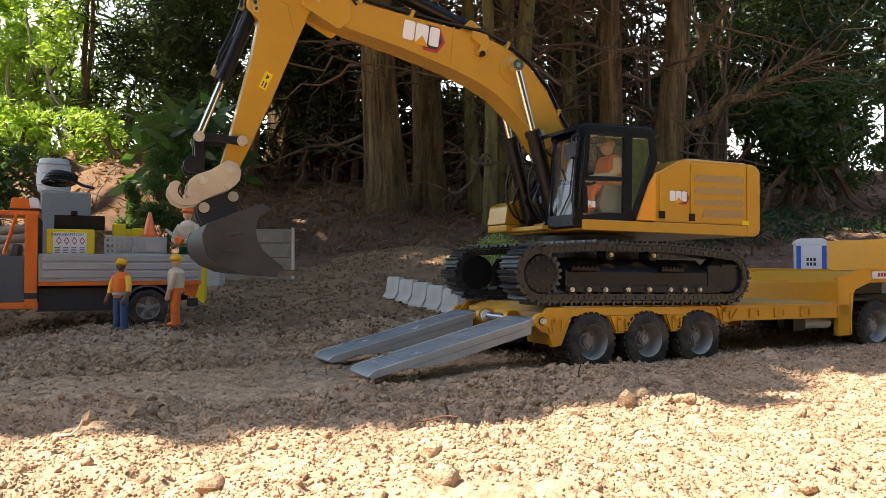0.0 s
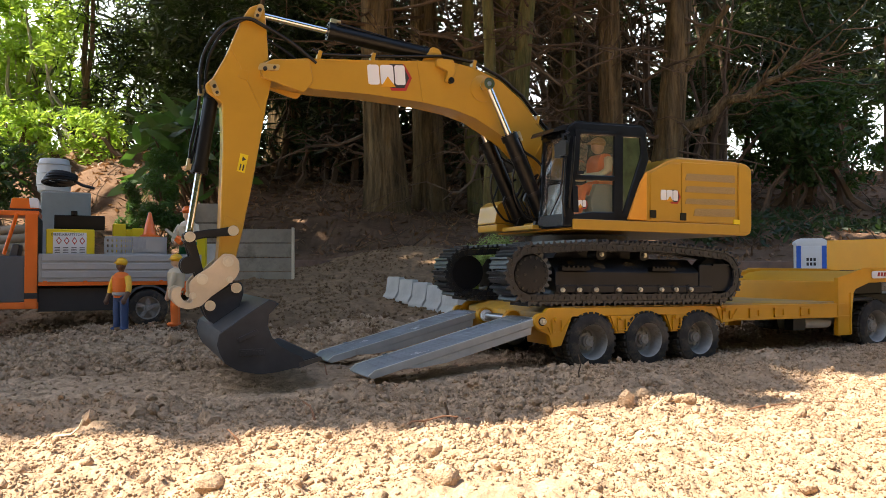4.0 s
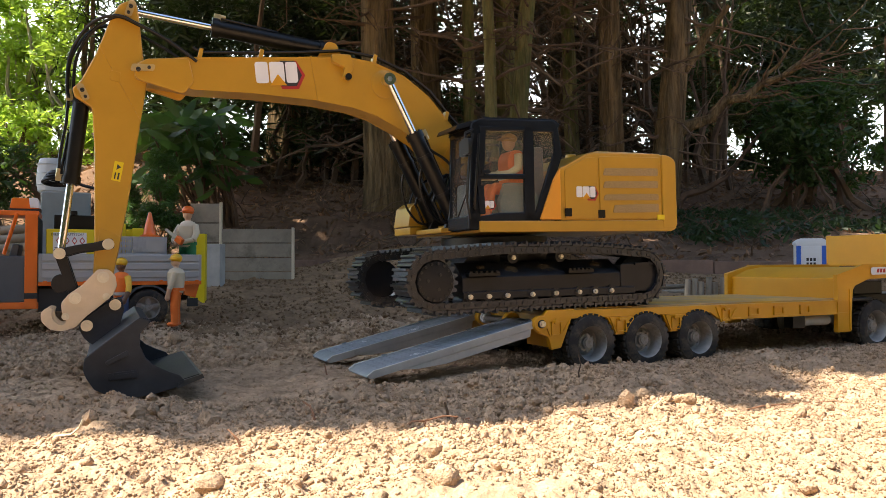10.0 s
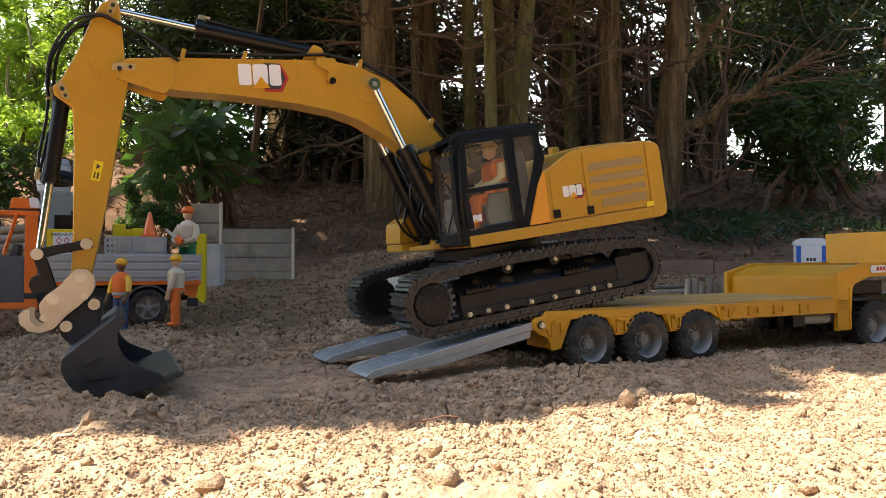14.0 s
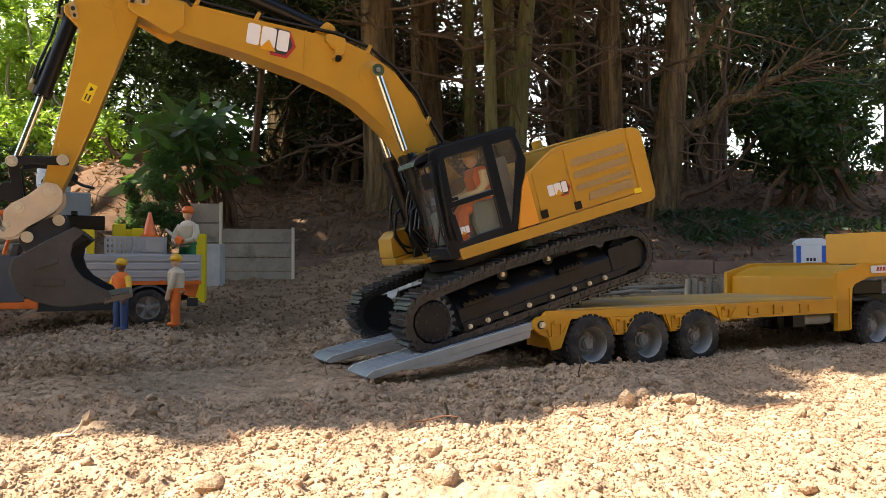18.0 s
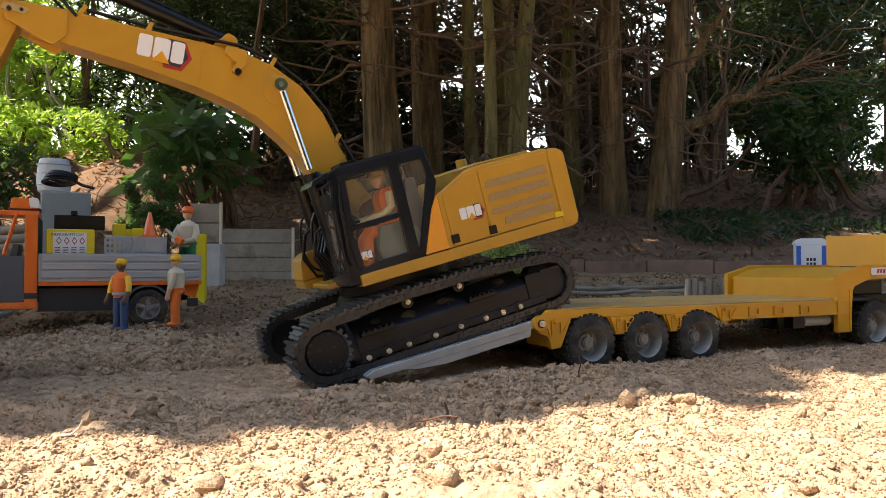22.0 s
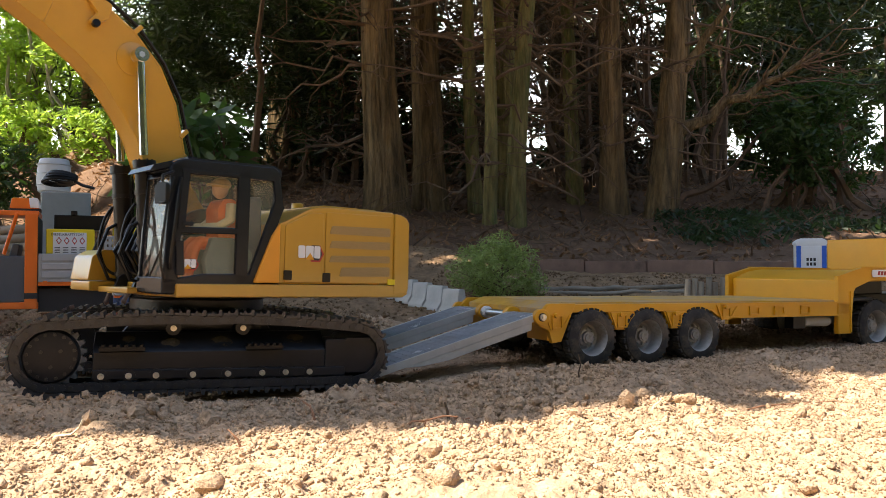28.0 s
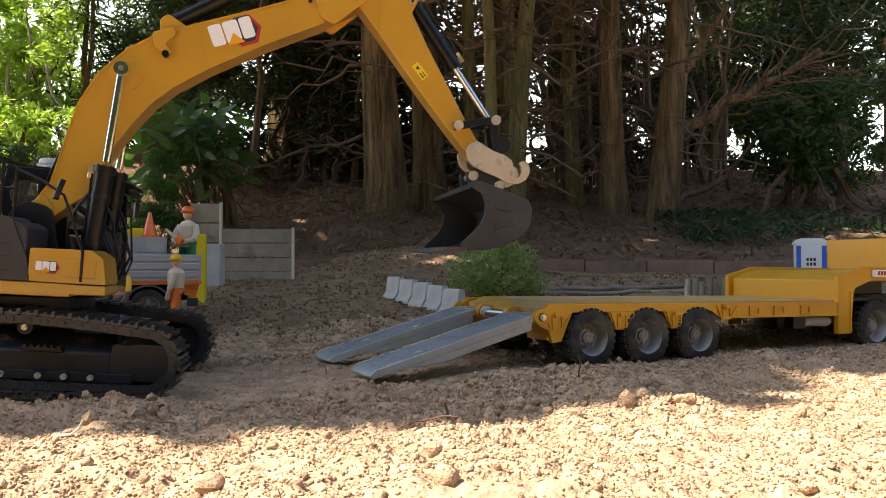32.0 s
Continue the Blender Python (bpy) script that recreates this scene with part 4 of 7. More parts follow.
# -- ramps, hinged at the deck's tail (x down the ramp from the hinge)
ramps = []
for yc, hw in ((-77, 32.5), (77, 32.5)):
    rp = Mesh((0.00087, 0.001, 0.001))
    rp.prism([(0, 4), (250, 4), (262, 0), (262, -2), (246, -4), (0, -4)], yc - hw, yc + hw)
    rob = part("ramp", rp, RAMP, trailer, "blue-grey steel loading ramp let down to the soil", bevel=0.0008)
    for yy in (yc - hw, yc + hw):
        rs = Mesh((0.00087, 0.001, 0.001))
        rs.prism([(4, 4.6), (252, 4.6), (262, 1), (258, -4), (8, -4)], yy - 1.6, yy + 1.6)
        part("ramp_side", rs, RAMPSIDE, rob, "", bevel=0.0006)
        rs = Mesh((0.00087, 0.001, 0.001))
        rs.prism([(12, -4), (214, -4), (190, -9), (150, -13), (16, -13)], yy - 0.2, yy + 1.2)
        part("stiffener", rs, RAMPSIDE, rob, "", bevel=0.0006)
    rt = Mesh((0.00087, 0.001, 0.001))
    for i in range(22):
        rt.box(8 + i * 11, 11 + i * 11, yc - 28, yc + 28, 3.9, 4.3)
    part("tread_surface", rt, RAMP, rob)
    for u in (70, 206):
        ra = Mesh((0.00087, 0.001, 0.001))
        ra.box(u - 2, u + 5, yc - hw - 3.4, yc - hw + 2, -9, 5.2)
        part("lock_bracket", ra, RAMP, rob, bevel=0.0006)
    ramps.append(rob)

# -- the tractor that stands coupled to it, only its tail in view
tractor = thing("tractor_unit", "dark chassis and big tyres of the model tractor unit", "lorry", TRAILER_AT)
tc = TM()
tc.box(640, 1000, -38, 38, 50, 84)
tc.box(720, 790, -60, 60, 84, 108)
tc.box(655, 700, -108, -78, 76, 82)
part("chassis", tc, DUSTBLACK, tractor, bevel=0.002)
for x in (713, 812):
    for sd in (-1, 1):
        wheel(tractor, x * TR_X, sd * 86, 33, 43, 40, sd, treads=30)

# ---------------------------------------------------------------- site furniture behind the trailer
def ground_at(x, y):
    return float(base_height(np.array(x, float), np.array(y, float)))


retain = thing("wall_back", "low retaining edge of dark planks", "wall", None, kind="structure")
for x0, x1 in ((950, 1032), (1034, 1142), (1144, 1260), (1262, 1400), (1402, 1540), (522, 592), (594, 700), (700, 820), (820, 948)):
    a, b = at(x0, 460, 2.05), at(x1, 460, 2.05)
    m = Mesh()
    top = 0.138 + 0.004 * math.sin(x0)
    m.box(a[0], b[0], 2.04 * DEEP_Y, 2.04 * DEEP_Y + 0.03, 0.0, top + 0.010)
    part("plank", m, EDGEWOOD, retain, bevel=0.002)
log = thing("log", "long thin weathered branch lying on the soil", "branch")
m = Mesh()
limb(m, at(958, 514, 1.56), at(1216, 506, 1.58), 0.008, 0.006, 0.012, 9, 5, 10)
part("branch", m, WOOD, log)
m = Mesh()
limb(m, at(960, 521, 1.50), at(1216, 516, 1.50), 0.006, 0.005, 0.01, 9, 6, 10)
tagged(part("log", m, WOOD), "weathered pole lying behind the trailer", "branch")
pal = thing("palisade", "row of short weathered round posts", "fence")
for i in range(11):
    p = at(1214 + i * 12.2, 560, 1.12)
    m = Mesh()
    h = 0.101 + 0.005 * math.sin(i * 2.7)
    m.cyl((p[0] + 0.003 * math.sin(i * 5), p[1], -0.03), (p[0] + 0.004 + 0.003 * math.sin(i * 3), p[1], h), 0.0062, 0.0056, 10)
    part("post", m, WOOD, pal)

# model fence panels
for q, lab in (((393, 516, 405, 493, 1.68, 4), "weathered model fence panel of four boards"), ((338, 388, 360, 470, 1.78, 4), "tall weathered model fence panel of boards")):
    x0, x1, y0, y1, d, n = q
    a, b = at(x0, y0, d), at(x1, y1, d)
    f = thing("fence_panel", lab, "fence", None, "fence panels")
    d = a[1]
    z0 = min(b[2], ground_at(a[0], d)) - 0.01
    for i in range(n):
        m = Mesh()
        h = (a[2] - z0) / n
        m.box(a[0], b[0], d, d + 0.006, z0 + i * h + 0.0012, z0 + (i + 1) * h - 0.0012)
        part("board", m, WOOD, f, bevel=0.0008)
    m = Mesh()
    m.box(b[0], b[0] + 0.007, d - 0.003, d + 0.010, z0 - 0.01, a[2] + 0.003)
    part("post", m, CREAM, f, "pale end post", bevel=0.0006)
a, b = at(362, 432, 1.55), at(389, 540, 1.55)
m = Mesh()
m.box(a[0], b[0], a[1], a[1] + 0.05, b[2] - 0.03, a[2])
tagged(part("concrete_block", m, CONCRETE, bevel=0.002), "upright grey concrete block", "block")
a, b = at(337, 414, 1.32), at(362, 545, 1.32)
m = Mesh()
m.box(a[0], b[0], a[1], a[1] + 0.015, b[2] - 0.01, a[2])
tagged(part("yellow_board", m, YELLOWPL, bevel=0.001), "upright yellow board behind the truck", "board")

# jersey barriers
bar_mesh = MM()
prof = [(-20, 0), (20, 0), (20, 7), (11, 20), (7, 52), (5, 55), (-5, 55), (-7, 52), (-11, 20), (-20, 7)]
bar_mesh.prism(round_poly(prof, 1.5, 2), -31, 31, "x")
BARRIER = bar_mesh.data("barrier", CONCRETE)
p0, p1 = np.array(at(690, 500, 1.42)[:2]), np.array(at(818, 530, 1.18)[:2])
for i in range(5):
    p = p0 + (p1 - p0) * (i + 0.5) / 5
    yaw = math.degrees(math.atan2(p1[1] - p0[1], p1[0] - p0[0]))
    ob = new("concrete_barrier", BARRIER)
    ob.matrix_basis = pose(p[0], p[1], ground_at(*p) + 0.001, 0, 0, yaw) @ Matrix.Diagonal((np.linalg.norm(p1 - p0) / 5 / 0.064, 1, 1, 1))
    tagged(ob, "pale grey model concrete road barrier in a row", "barrier", "barriers in a row")

# portable toilet
p = at(1433, 460, 1.68)
wc = thing("portable_toilet", "white and blue model portable toilet cabin", "toilet", pose(p[0], p[1], 0.060, 0, 0, -20))
m = MM()
m.box(-40, 40, -38, 38, 0, 132)
part("cabin", m, WHITE, wc, bevel=0.003)
m = MM()
m.prism(round_poly([(-43, 130), (43, 130), (43, 138), (30, 147), (-30, 147), (-43, 138)], 4), -40, 40)
part("roof", m, WHITE, wc, "white domed roof", bevel=0.002)
for sx in (-1, 1):
    m = MM()
    m.box(sx * 33 - 6, sx * 33 + 6, -40, -38, 4, 126)
    part("corner_panel", m, BLUE, wc, "blue corner panel", bevel=0.0006)
m = MM()
m.box(-25, 25, -40.5, -38, 4, 124)
dr_ = part("door", m, WHITE, wc, bevel=0.0008)
m = MM()
for r in (0, 1):
    for i in range(3):
        m.box(-13 + i * 9, -7 + i * 9, -41.5, -40.4, 82 - r * 13, 91 - r * 13)
part("sign_mark", m, INK, dr_, "dark sign marks")

# ---------------------------------------------------------------- the orange truck with its load
TRUCK_YAW = 25.28
TRUCK_FOOT = (*at(258, 545, 1.085)[:2], 0.009)
TR = pose(*TRUCK_FOOT, 0, 0, TRUCK_YAW)


def tx(px, py, d=0.0):
    """A place on the truck's long side, or d metres further in, in its own millimetres."""
    s_, c_ = math.sin(radians(TRUCK_YAW)), math.cos(radians(TRUCK_YAW))
    e, g = np.array([0, 0, 0.125]), at(px, py, 1.0)
    ray, o = g - e, np.array(TRUCK_FOOT)
    nrm = np.array([-s_, c_, 0])
    p_ = e + ray * (((o - e) @ nrm + d) / (ray @ nrm)) - o
    return (p_[0] * c_ + p_[1] * s_) * 1000, p_[2] * 1000


truck = thing("flatbed_truck", "orange model flatbed truck with grey dropsides", "truck", TR)
x0, z1 = tx(68, 449)
x1, z0 = tx(356, 500)
m = MM()
m.box(x0, x1, 0, 150, z0 + 4, z0 + 10)
part("bed_floor", m, GREYPL, truck, bevel=0.001)
for y0, y1, nm in ((-4, 0, "dropside"), (150, 154, "dropside")):
    m = MM()
    m.box(x0, x1, y0, y1, z0 + 3, z1)
    ds = part(nm, m, GREYPL, truck, "grey ribbed dropside", bevel=0.001)
    for k in range(3):
        m = MM()
        zz = z0 + 8 + k * (z1 - z0 - 8) / 3
        m.box(x0 + 5, x1 - 5, y0 - 1.6, y0, zz + 2, zz + (z1 - z0 - 8) / 3 - 2)
        part("rib", m, GREYPL, ds, bevel=0.0008)
for xx in (x0, x1 - 4):
    m = MM()
    m.box(xx, xx + 4, 0, 150, z0 + 3, z1)
    part("end_board", m, GREYPL, truck, bevel=0.001)
m = MM()
m.box(x0, x1, -5, 0, z0 - 4, z0 + 3)
for k in range(5):
    xx = x0 + 8 + k * (x1 - x0 - 20) / 4
    m.box(xx, xx + 7, -7, -4, z0 - 3, z0 + 5)
part("bed_rail", m, ORANGE, truck, "orange bed rail with hinges", bevel=0.0006)
m = MM()
m.box(x0 - 60, x1 - 20, 30, 120, z0 - 34, z0 - 6)
m.box(x0, x0 + 130, 6, 40, z0 - 50, z0 - 8)
part("chassis", m, INK, truck, bevel=0.001)
cabm = MM()
zr, zb, zw = tx(0, 372)[1], tx(0, 548)[1], tx(0, 455)[1]
xb = tx(70, 400)[0]
cabm.prism(round_poly([(xb - 180, zr), (xb, zr), (xb, zr - 9), (xb - 180, zr - 9)], 3), -6, 90)
cabm.box(xb - 22, xb - 2, -8, 0, zb, zr - 4)
cabm.box(xb - 190, xb, -4, 0, zb, zb + 12)
cabm.tube([(xb - 54, -4, zw + 4), (xb - 34, -4, zr - 4)], 3.5)
cabm.box(xb - 190, xb - 20, 146, 150, zb, zw)
rw = MM()
rw.box(xb - 10, xb - 2, 0, 150, zb, zr - 8)
part("rear_wall", rw, INK, truck, "dark cab rear wall", bevel=0.002)
part("cab_shell", cabm, ORANGE, truck, "orange cab shell with open window", bevel=0.002)
m = MM()
m.box(xb - 190, xb - 20, -3, 1, zb + 12, zw + 2)
part("door", m, DARKPL, truck, "dark grey cab door panel", bevel=0.002)
m = MM()
m.prism(round_poly([(xb - 40, zw - 30), (xb - 80, zw - 30), (xb - 80, zw - 12), (xb - 52, zw - 10), (xb - 44, zw + 24), (xb - 32, zw + 24)], 4), 30, 110)
part("seat", m, DARKPL, truck, bevel=0.002)
m = MM()
m.box(xb - 22, xb - 1, -9, -7.5, zb + 18, zb + 28)
part("trim_strip", m, INK, truck)
bx0, bz0 = tx(17, 369, 0.02)
bx1, bz1 = tx(73, 352, 0.02)
m = MM()
m.prism(round_poly([(bx0, bz0), (bx1 - 2, bz0), (bx1 - 6, bz1), (bx0 + 4, bz1)], 3), 15, 55)
bc_ = part("beacon", m, AMBER, truck, "orange light bar on the roof", bevel=0.001)
m = MM()
m.box(bx0, bx1, 16, 54, bz0 - 5, bz0 + 1)
part("base", m, INK, bc_, "black base", bevel=0.001)
m = MM()
m.prism(round_poly([(bx1 - 17, bz0 + 1.5), (bx1 - 1, bz0 + 1.5), (bx1 - 5, bz1 + 0.5), (bx1 - 19, bz1 + 0.5)], 2), 14, 56)
part("end_lens", m, WHITE, bc_, "clear end lens", bevel=0.001)
wx, wz = tx(262, 545)
for xx in (wx, wx - 330):
    for sd, yy in ((-1, 8), (1, 142)):
        w = MM()
        r = 35
        w.lathe([(-11, r * 0.62), (-12, r * 0.8), (-10, r * 0.95), (-7, r), (7, r), (10, r * 0.95), (12, r * 0.8), (11, r * 0.62), (-11, r * 0.62)], seg=40)
        wo = part("wheel", w, RUBBER, truck, "black tyre on a five-spoke grey wheel", pose(xx / 1000, yy / 1000, wz / 1000))
        q = MM()
        q.lathe([(-2, 0), (-2, r * 0.64), (2, r * 0.64), (2, 0)], seg=30)
        q.cyl((0, 0, 0), (0, sd * 9, 0), 7, seg=16)
        for i in range(5):
            mm = Matrix.Rotation(2 * math.pi * i / 5, 4, "Y")
            q.box(-3.6, 3.6, min(0, sd * 8), max(0, sd * 8), 4, r * 0.6, mm)
        q.lathe([(-10, r * 0.64), (-10, r * 0.57), (10, r * 0.57), (10, r * 0.64), (-10, r * 0.64)], seg=30)
        part("rim", q, RIM, wo, bevel=0.0006)
arch = MM()
for k in range(9):
    a0, a1 = math.pi * k / 9, math.pi * (k + 1) / 9
    arch.prism([(wx + 40 * math.cos(a0), wz + 40 * math.sin(a0)), (wx + 40 * math.cos(a1), wz + 40 * math.sin(a1)), (wx + 44 * math.cos(a1), wz + 44 * math.sin(a1)), (wx + 44 * math.cos(a0), wz + 44 * math.sin(a0))], -4, 26)
part("mudguard", arch, DARKPL, truck)
m = MM()
ex, ez = tx(345, 500)
m.prism([(ex - 24, ez), (ex + 10, ez), (ex + 2, ez - 30), (ex - 18, ez - 24)], 4, 146)
part("tail_bracket", m, ORANGE, truck, bevel=0.001)
m = MM()
m.box(ex - 14, ex + 6, 0, 6, ez - 46, ez - 30)
part("tail_lamp", m, INK, truck, bevel=0.001)


def load(name, label, category, px0, px1, py0, py1, depth, thick, material, bevel=0.002):
    """A box-shaped load, depth metres behind the truck's near side."""
    a, b = tx(px0, py0, depth), tx(px1, py1, depth)
    w, h = (b[0] - a[0]) / 2000, (a[1] - b[1]) / 1000
    t = thing(name, label, category, TR @ pose((a[0] + b[0]) / 2000, depth + thick / 2, b[1] / 1000))
    m_ = Mesh()
    m_.box(-w, w, -thick / 2, thick / 2, 0, h)
    part("body", m_, material, t, bevel=bevel)
    return t, w, h, thick / 2


FLOOR_PY = 492
t, w, h, d = load("fuel_tank", "yellow model fuel tank with a white hazard label", "tank", 82, 167, 405, FLOOR_PY, 0.012, 0.09, YELLOWPL)
m = Mesh()
m.box(-w * 0.72, w * 0.66, -d - 0.0012, -d, h * 0.42, h * 0.93)
lab_ = part("label", m, WHITE, t, "white hazard label")
m = Mesh()
for i in range(4):
    c = -w * 0.48 + i * w * 0.32
    m.prism([(c, h * 0.68), (c + w * 0.12, h * 0.76), (c, h * 0.84), (c - w * 0.12, h * 0.76)], -d - 0.0018, -d - 0.0012)
part("hazard_sign", m, RED, lab_, "red-edged hazard diamonds")
m = Mesh()
for i in range(4):
    c = -w * 0.48 + i * w * 0.32
    m.prism([(c, h * 0.71), (c + w * 0.08, h * 0.76), (c, h * 0.81), (c - w * 0.08, h * 0.76)], -d - 0.0024, -d - 0.0018)
part("hazard_centre", m, WHITE, lab_)
m = Mesh()
for r in range(6):
    for c in range(4):
        cx = -w * 0.55 + c * w * 0.34
        m.box(cx - w * 0.10, cx + w * 0.12, -d - 0.0018, -d - 0.0012, h * (0.45 + r * 0.033), h * (0.462 + r * 0.033))
part("print", m, INK, lab_, "rows of small print")
text("lettering", "DIESELKRAFTSTOFF", w * 0.155, t, pose(-w * 0.12, -d - 0.0016, h * 0.885, 90, 0, 0), INK, "black words on the label")
t, w, h, d = load("equipment_case", "black equipment case on the truck bed", "case", 96, 186, 380, 408, 0.085, 0.06, BLACK)
m = Mesh()
m.box(-w * 0.35, -w * 0.1, -d - 0.004, d, h, h + 0.008)
part("latch", m, BLACK, t, bevel=0.001)
crate, w, h, d = load("crate", "grey plastic mesh crate", "crate", 186, 285, 447, FLOOR_PY, 0.012, 0.09, GREYPL)
m = Mesh()
hh = (tx(186, 418, 0.012)[1] - tx(186, 447, 0.012)[1]) / 1000
for sy in (-d, d - 0.003):
    m = Mesh()
    for k in range(13):
        xx = -w + k * (2 * w - 0.003) / 12
        m.box(xx, xx + 0.003, sy, sy + 0.003, h, h + hh)
    for k in range(4):
        zz = h + hh * k / 3 - 0.003
        m.box(-w, w, sy + 0.0004, sy + 0.0026, zz, zz + 0.003)
    part("grid", m, GREYPL, crate, "grey lattice side")
m = Mesh()
m.box(w * 0.45, w, -d - 0.002, -d, h + 0.002, h + hh)
part("plate", m, GREYPL, crate)
for px0, px1, py0, lab in ((200, 222, 396, "yellow"), (234, 254, 404, "yellow")):
    load("plastic_box", "yellow open plastic box on the truck's bed", "box", px0, px1, py0, FLOOR_PY, 0.105, 0.04, YELLOWPL)
load("plastic_box", "low yellow plastic box on the truck's bed", "box", 222, 236, 406, FLOOR_PY, 0.11, 0.035, YELLOWPL)
p = tx(265, 418, 0.055)
cone = thing("traffic_cone", "small orange traffic cone", "cone", TR @ pose(p[0] / 1000, 0.055, p[1] / 1000))
m = MM()
m.lathe([(0, 15), (2.5, 15), (3, 12.5), (44, 3.2), (46, 2.2), (46, 0)], axis="z", seg=24)
m.box(-18, 18, -18, 18, -3, 0.5)
part("body", m, ORANGE, cone, bevel=0.0006)
m = MM()
m.box(-30, 30, -20, 26, -76, -3)
part("base_box", m, GREYPL, cone)
# logs on the truck's far side and the water barrel behind
m = Mesh()
for k in range(3):
    m.cyl(at(0, 408 + k * 16, 1.30), at(62, 404 + k * 16, 1.30), 0.010, seg=12)
tagged(part("log_stack", m, WOOD), "small stack of pale logs behind the cab", "logs", kind="stuff")
t, w, h, d = load("mixer_box", "grey-green plastic machine box under the barrel", "box", 72, 160, 338, 470, 0.25, 0.10, mat("grey-green plastic", (0.24, 0.275, 0.27), 0.55, var=0.08, bump=0.1), 0.004)
p = at(96, 338, 1.42)
barrel = thing("water_barrel", "pale grey plastic water barrel", "barrel", pose(p[0], p[1], p[2] - 0.005))
m = MM()
m.lathe([(0, 0), (0, 33), (3, 36), (28, 39.5), (60, 37), (78, 33.5), (82, 31), (82, 0)], axis="z", seg=36)
part("body", m, PALEGREY, barrel)
m = MM()
for z in (16, 44, 66):
    m.lathe([(z, 37.0), (z, 38.5), (z + 1.2, 39.8), (z + 2.4, 38.5), (z + 2.4, 37.0), (z, 37.0)], axis="z", seg=36)
part("hoop", m, PALEGREY, barrel)
p = at(105, 322, 1.33)
coil = MM()
for k in range(4):
    rr = 36 - 2 * k
    coil.tube([(rr * math.cos(a) + 3 * k, rr * 0.7 * math.sin(a), 5 * k + 8 * math.cos(a + k) * 0.3 - 6 * math.sin(a)) for a in [2 * math.pi * i / 24 for i in range(25)]], 3.6)
coil.tube([(36, 0, 0), (60, -8, -10), (84, -6, -16)], 3.6)
tagged(part("hose_coil", coil, BLACK, None, "", pose(*p)), "coil of thick black hose", "hose")


# ---------------------------------------------------------------- the dolls: plain shapes, one mesh each
def doll(label, px, py, d, h_px, colours, arms, facing=0, tall=None):
    p = at(px, py, d)
    k = h_px / 1025 * d / 0.133
    m_ = Mesh(0.001 * k)
    skin, hat, top, sleeve, legs, boots, belt = range(7)
    for sx in (-1, 1):
        m_.use(legs).tube([(sx * 8, 0, 60), (sx * 8.6, -1, 34), (sx * 9, 0, 6)], 8.0, 12, 6.6)
        m_.use(boots).ball((sx * 9, -3, 4.0), 7.5, 12, 8, (0.9, 1.5, 0.62))
        a = arms[0 if sx < 0 else 1]
        m_.use(sleeve).tube([(sx * 15, 0, 97)] + a[:2], 6.0, 10, 5.0)
        m_.use(sleeve if len(a) > 3 else skin).tube(a[1:3], 4.6, 10, 3.8)
        m_.use(skin).ball(a[2], 5.0, 10, 7, (0.9, 1, 1.2))
    m_.use(legs).ball((0, 0, 62), 14.5, 14, 9, (1.05, 0.8, 0.75))
    m_.use(top).lathe([(60, 0), (60, 12.5), (66, 14), (84, 15), (96, 15.5), (103, 11), (106, 5), (106, 0)], axis="z", seg=18)
    m_.use(belt).lathe([(64, 14.6), (64.5, 15.4), (69, 15.4), (69.5, 14.6)], axis="z", seg=18)
    m_.use(skin).cyl((0, 0, 104), (0, 0, 112), 4.5, seg=12)
    m_.use(skin).ball((0, -1, 117), 9.0, 14, 10, (0.86, 0.95, 1.12))
    m_.use(hat).ball((0, 0, 123), 10.4, 16, 9, (0.95, 1.05, 0.85)).lathe([(0, 11.5), (1.5, 10.5)], (0, -2.5, 121), "z", 18)
    ob = part("doll", m_, colours, None, "", pose(p[0], p[1], p[2], 0, 0, facing))
    return tagged(ob, label, "doll", "worker dolls")


A_DOWN = [[(-21, -2, 84), (-24, -4, 68), (-28, -8, 52)], [(21, -2, 84), (24, -6, 70), (22, -14, 54)]]
doll("plastic worker doll in blue trousers, orange waistcoat and yellow helmet", 214, 586, 1.03, 131, [DARKSKIN, HELMET, HIVIS, HELMET, DENIM, DENIM, GREYPL], A_DOWN, -25)
doll("plastic worker doll in orange trousers, cream shirt and yellow helmet", 311, 577, 1.055, 129, [SKIN, HELMET, CREAM, CREAM, HIVIS, HIVIS, ORANGE], [[(-18, -3, 84), (-18, -8, 68), (-16, -12, 52)], [(18, -3, 84), (18, -8, 68), (16, -12, 52)]], -80)
saw = [[(-20, -6, 84), (-16, -16, 72), (-6, -24, 66), 1], [(21, -4, 84), (22, -14, 72), (4, -24, 68), 1]]
doll("plastic worker doll in green trousers and orange helmet with visor", 332, 500, 1.16, 137, [SKIN, ORANGE, CREAM, CREAM, GREENPL, INK, GREENPL], saw, -20)
p = at(318, 425, 1.12)
cs_ = thing("toy_chainsaw", "small orange and grey toy chainsaw held by the doll", "chainsaw", pose(*p, 0, 35, -20))
m = MM()
m.box(-8, 8, -5, 5, -7, 6)
part("motor", m, ORANGE, cs_, bevel=0.002)
m = MM()
m.prism(round_poly([(-8, 3), (-40, 1), (-40, -4), (-8, -5)], 2), -1, 1)
part("guide_bar", m, STEEL, cs_)

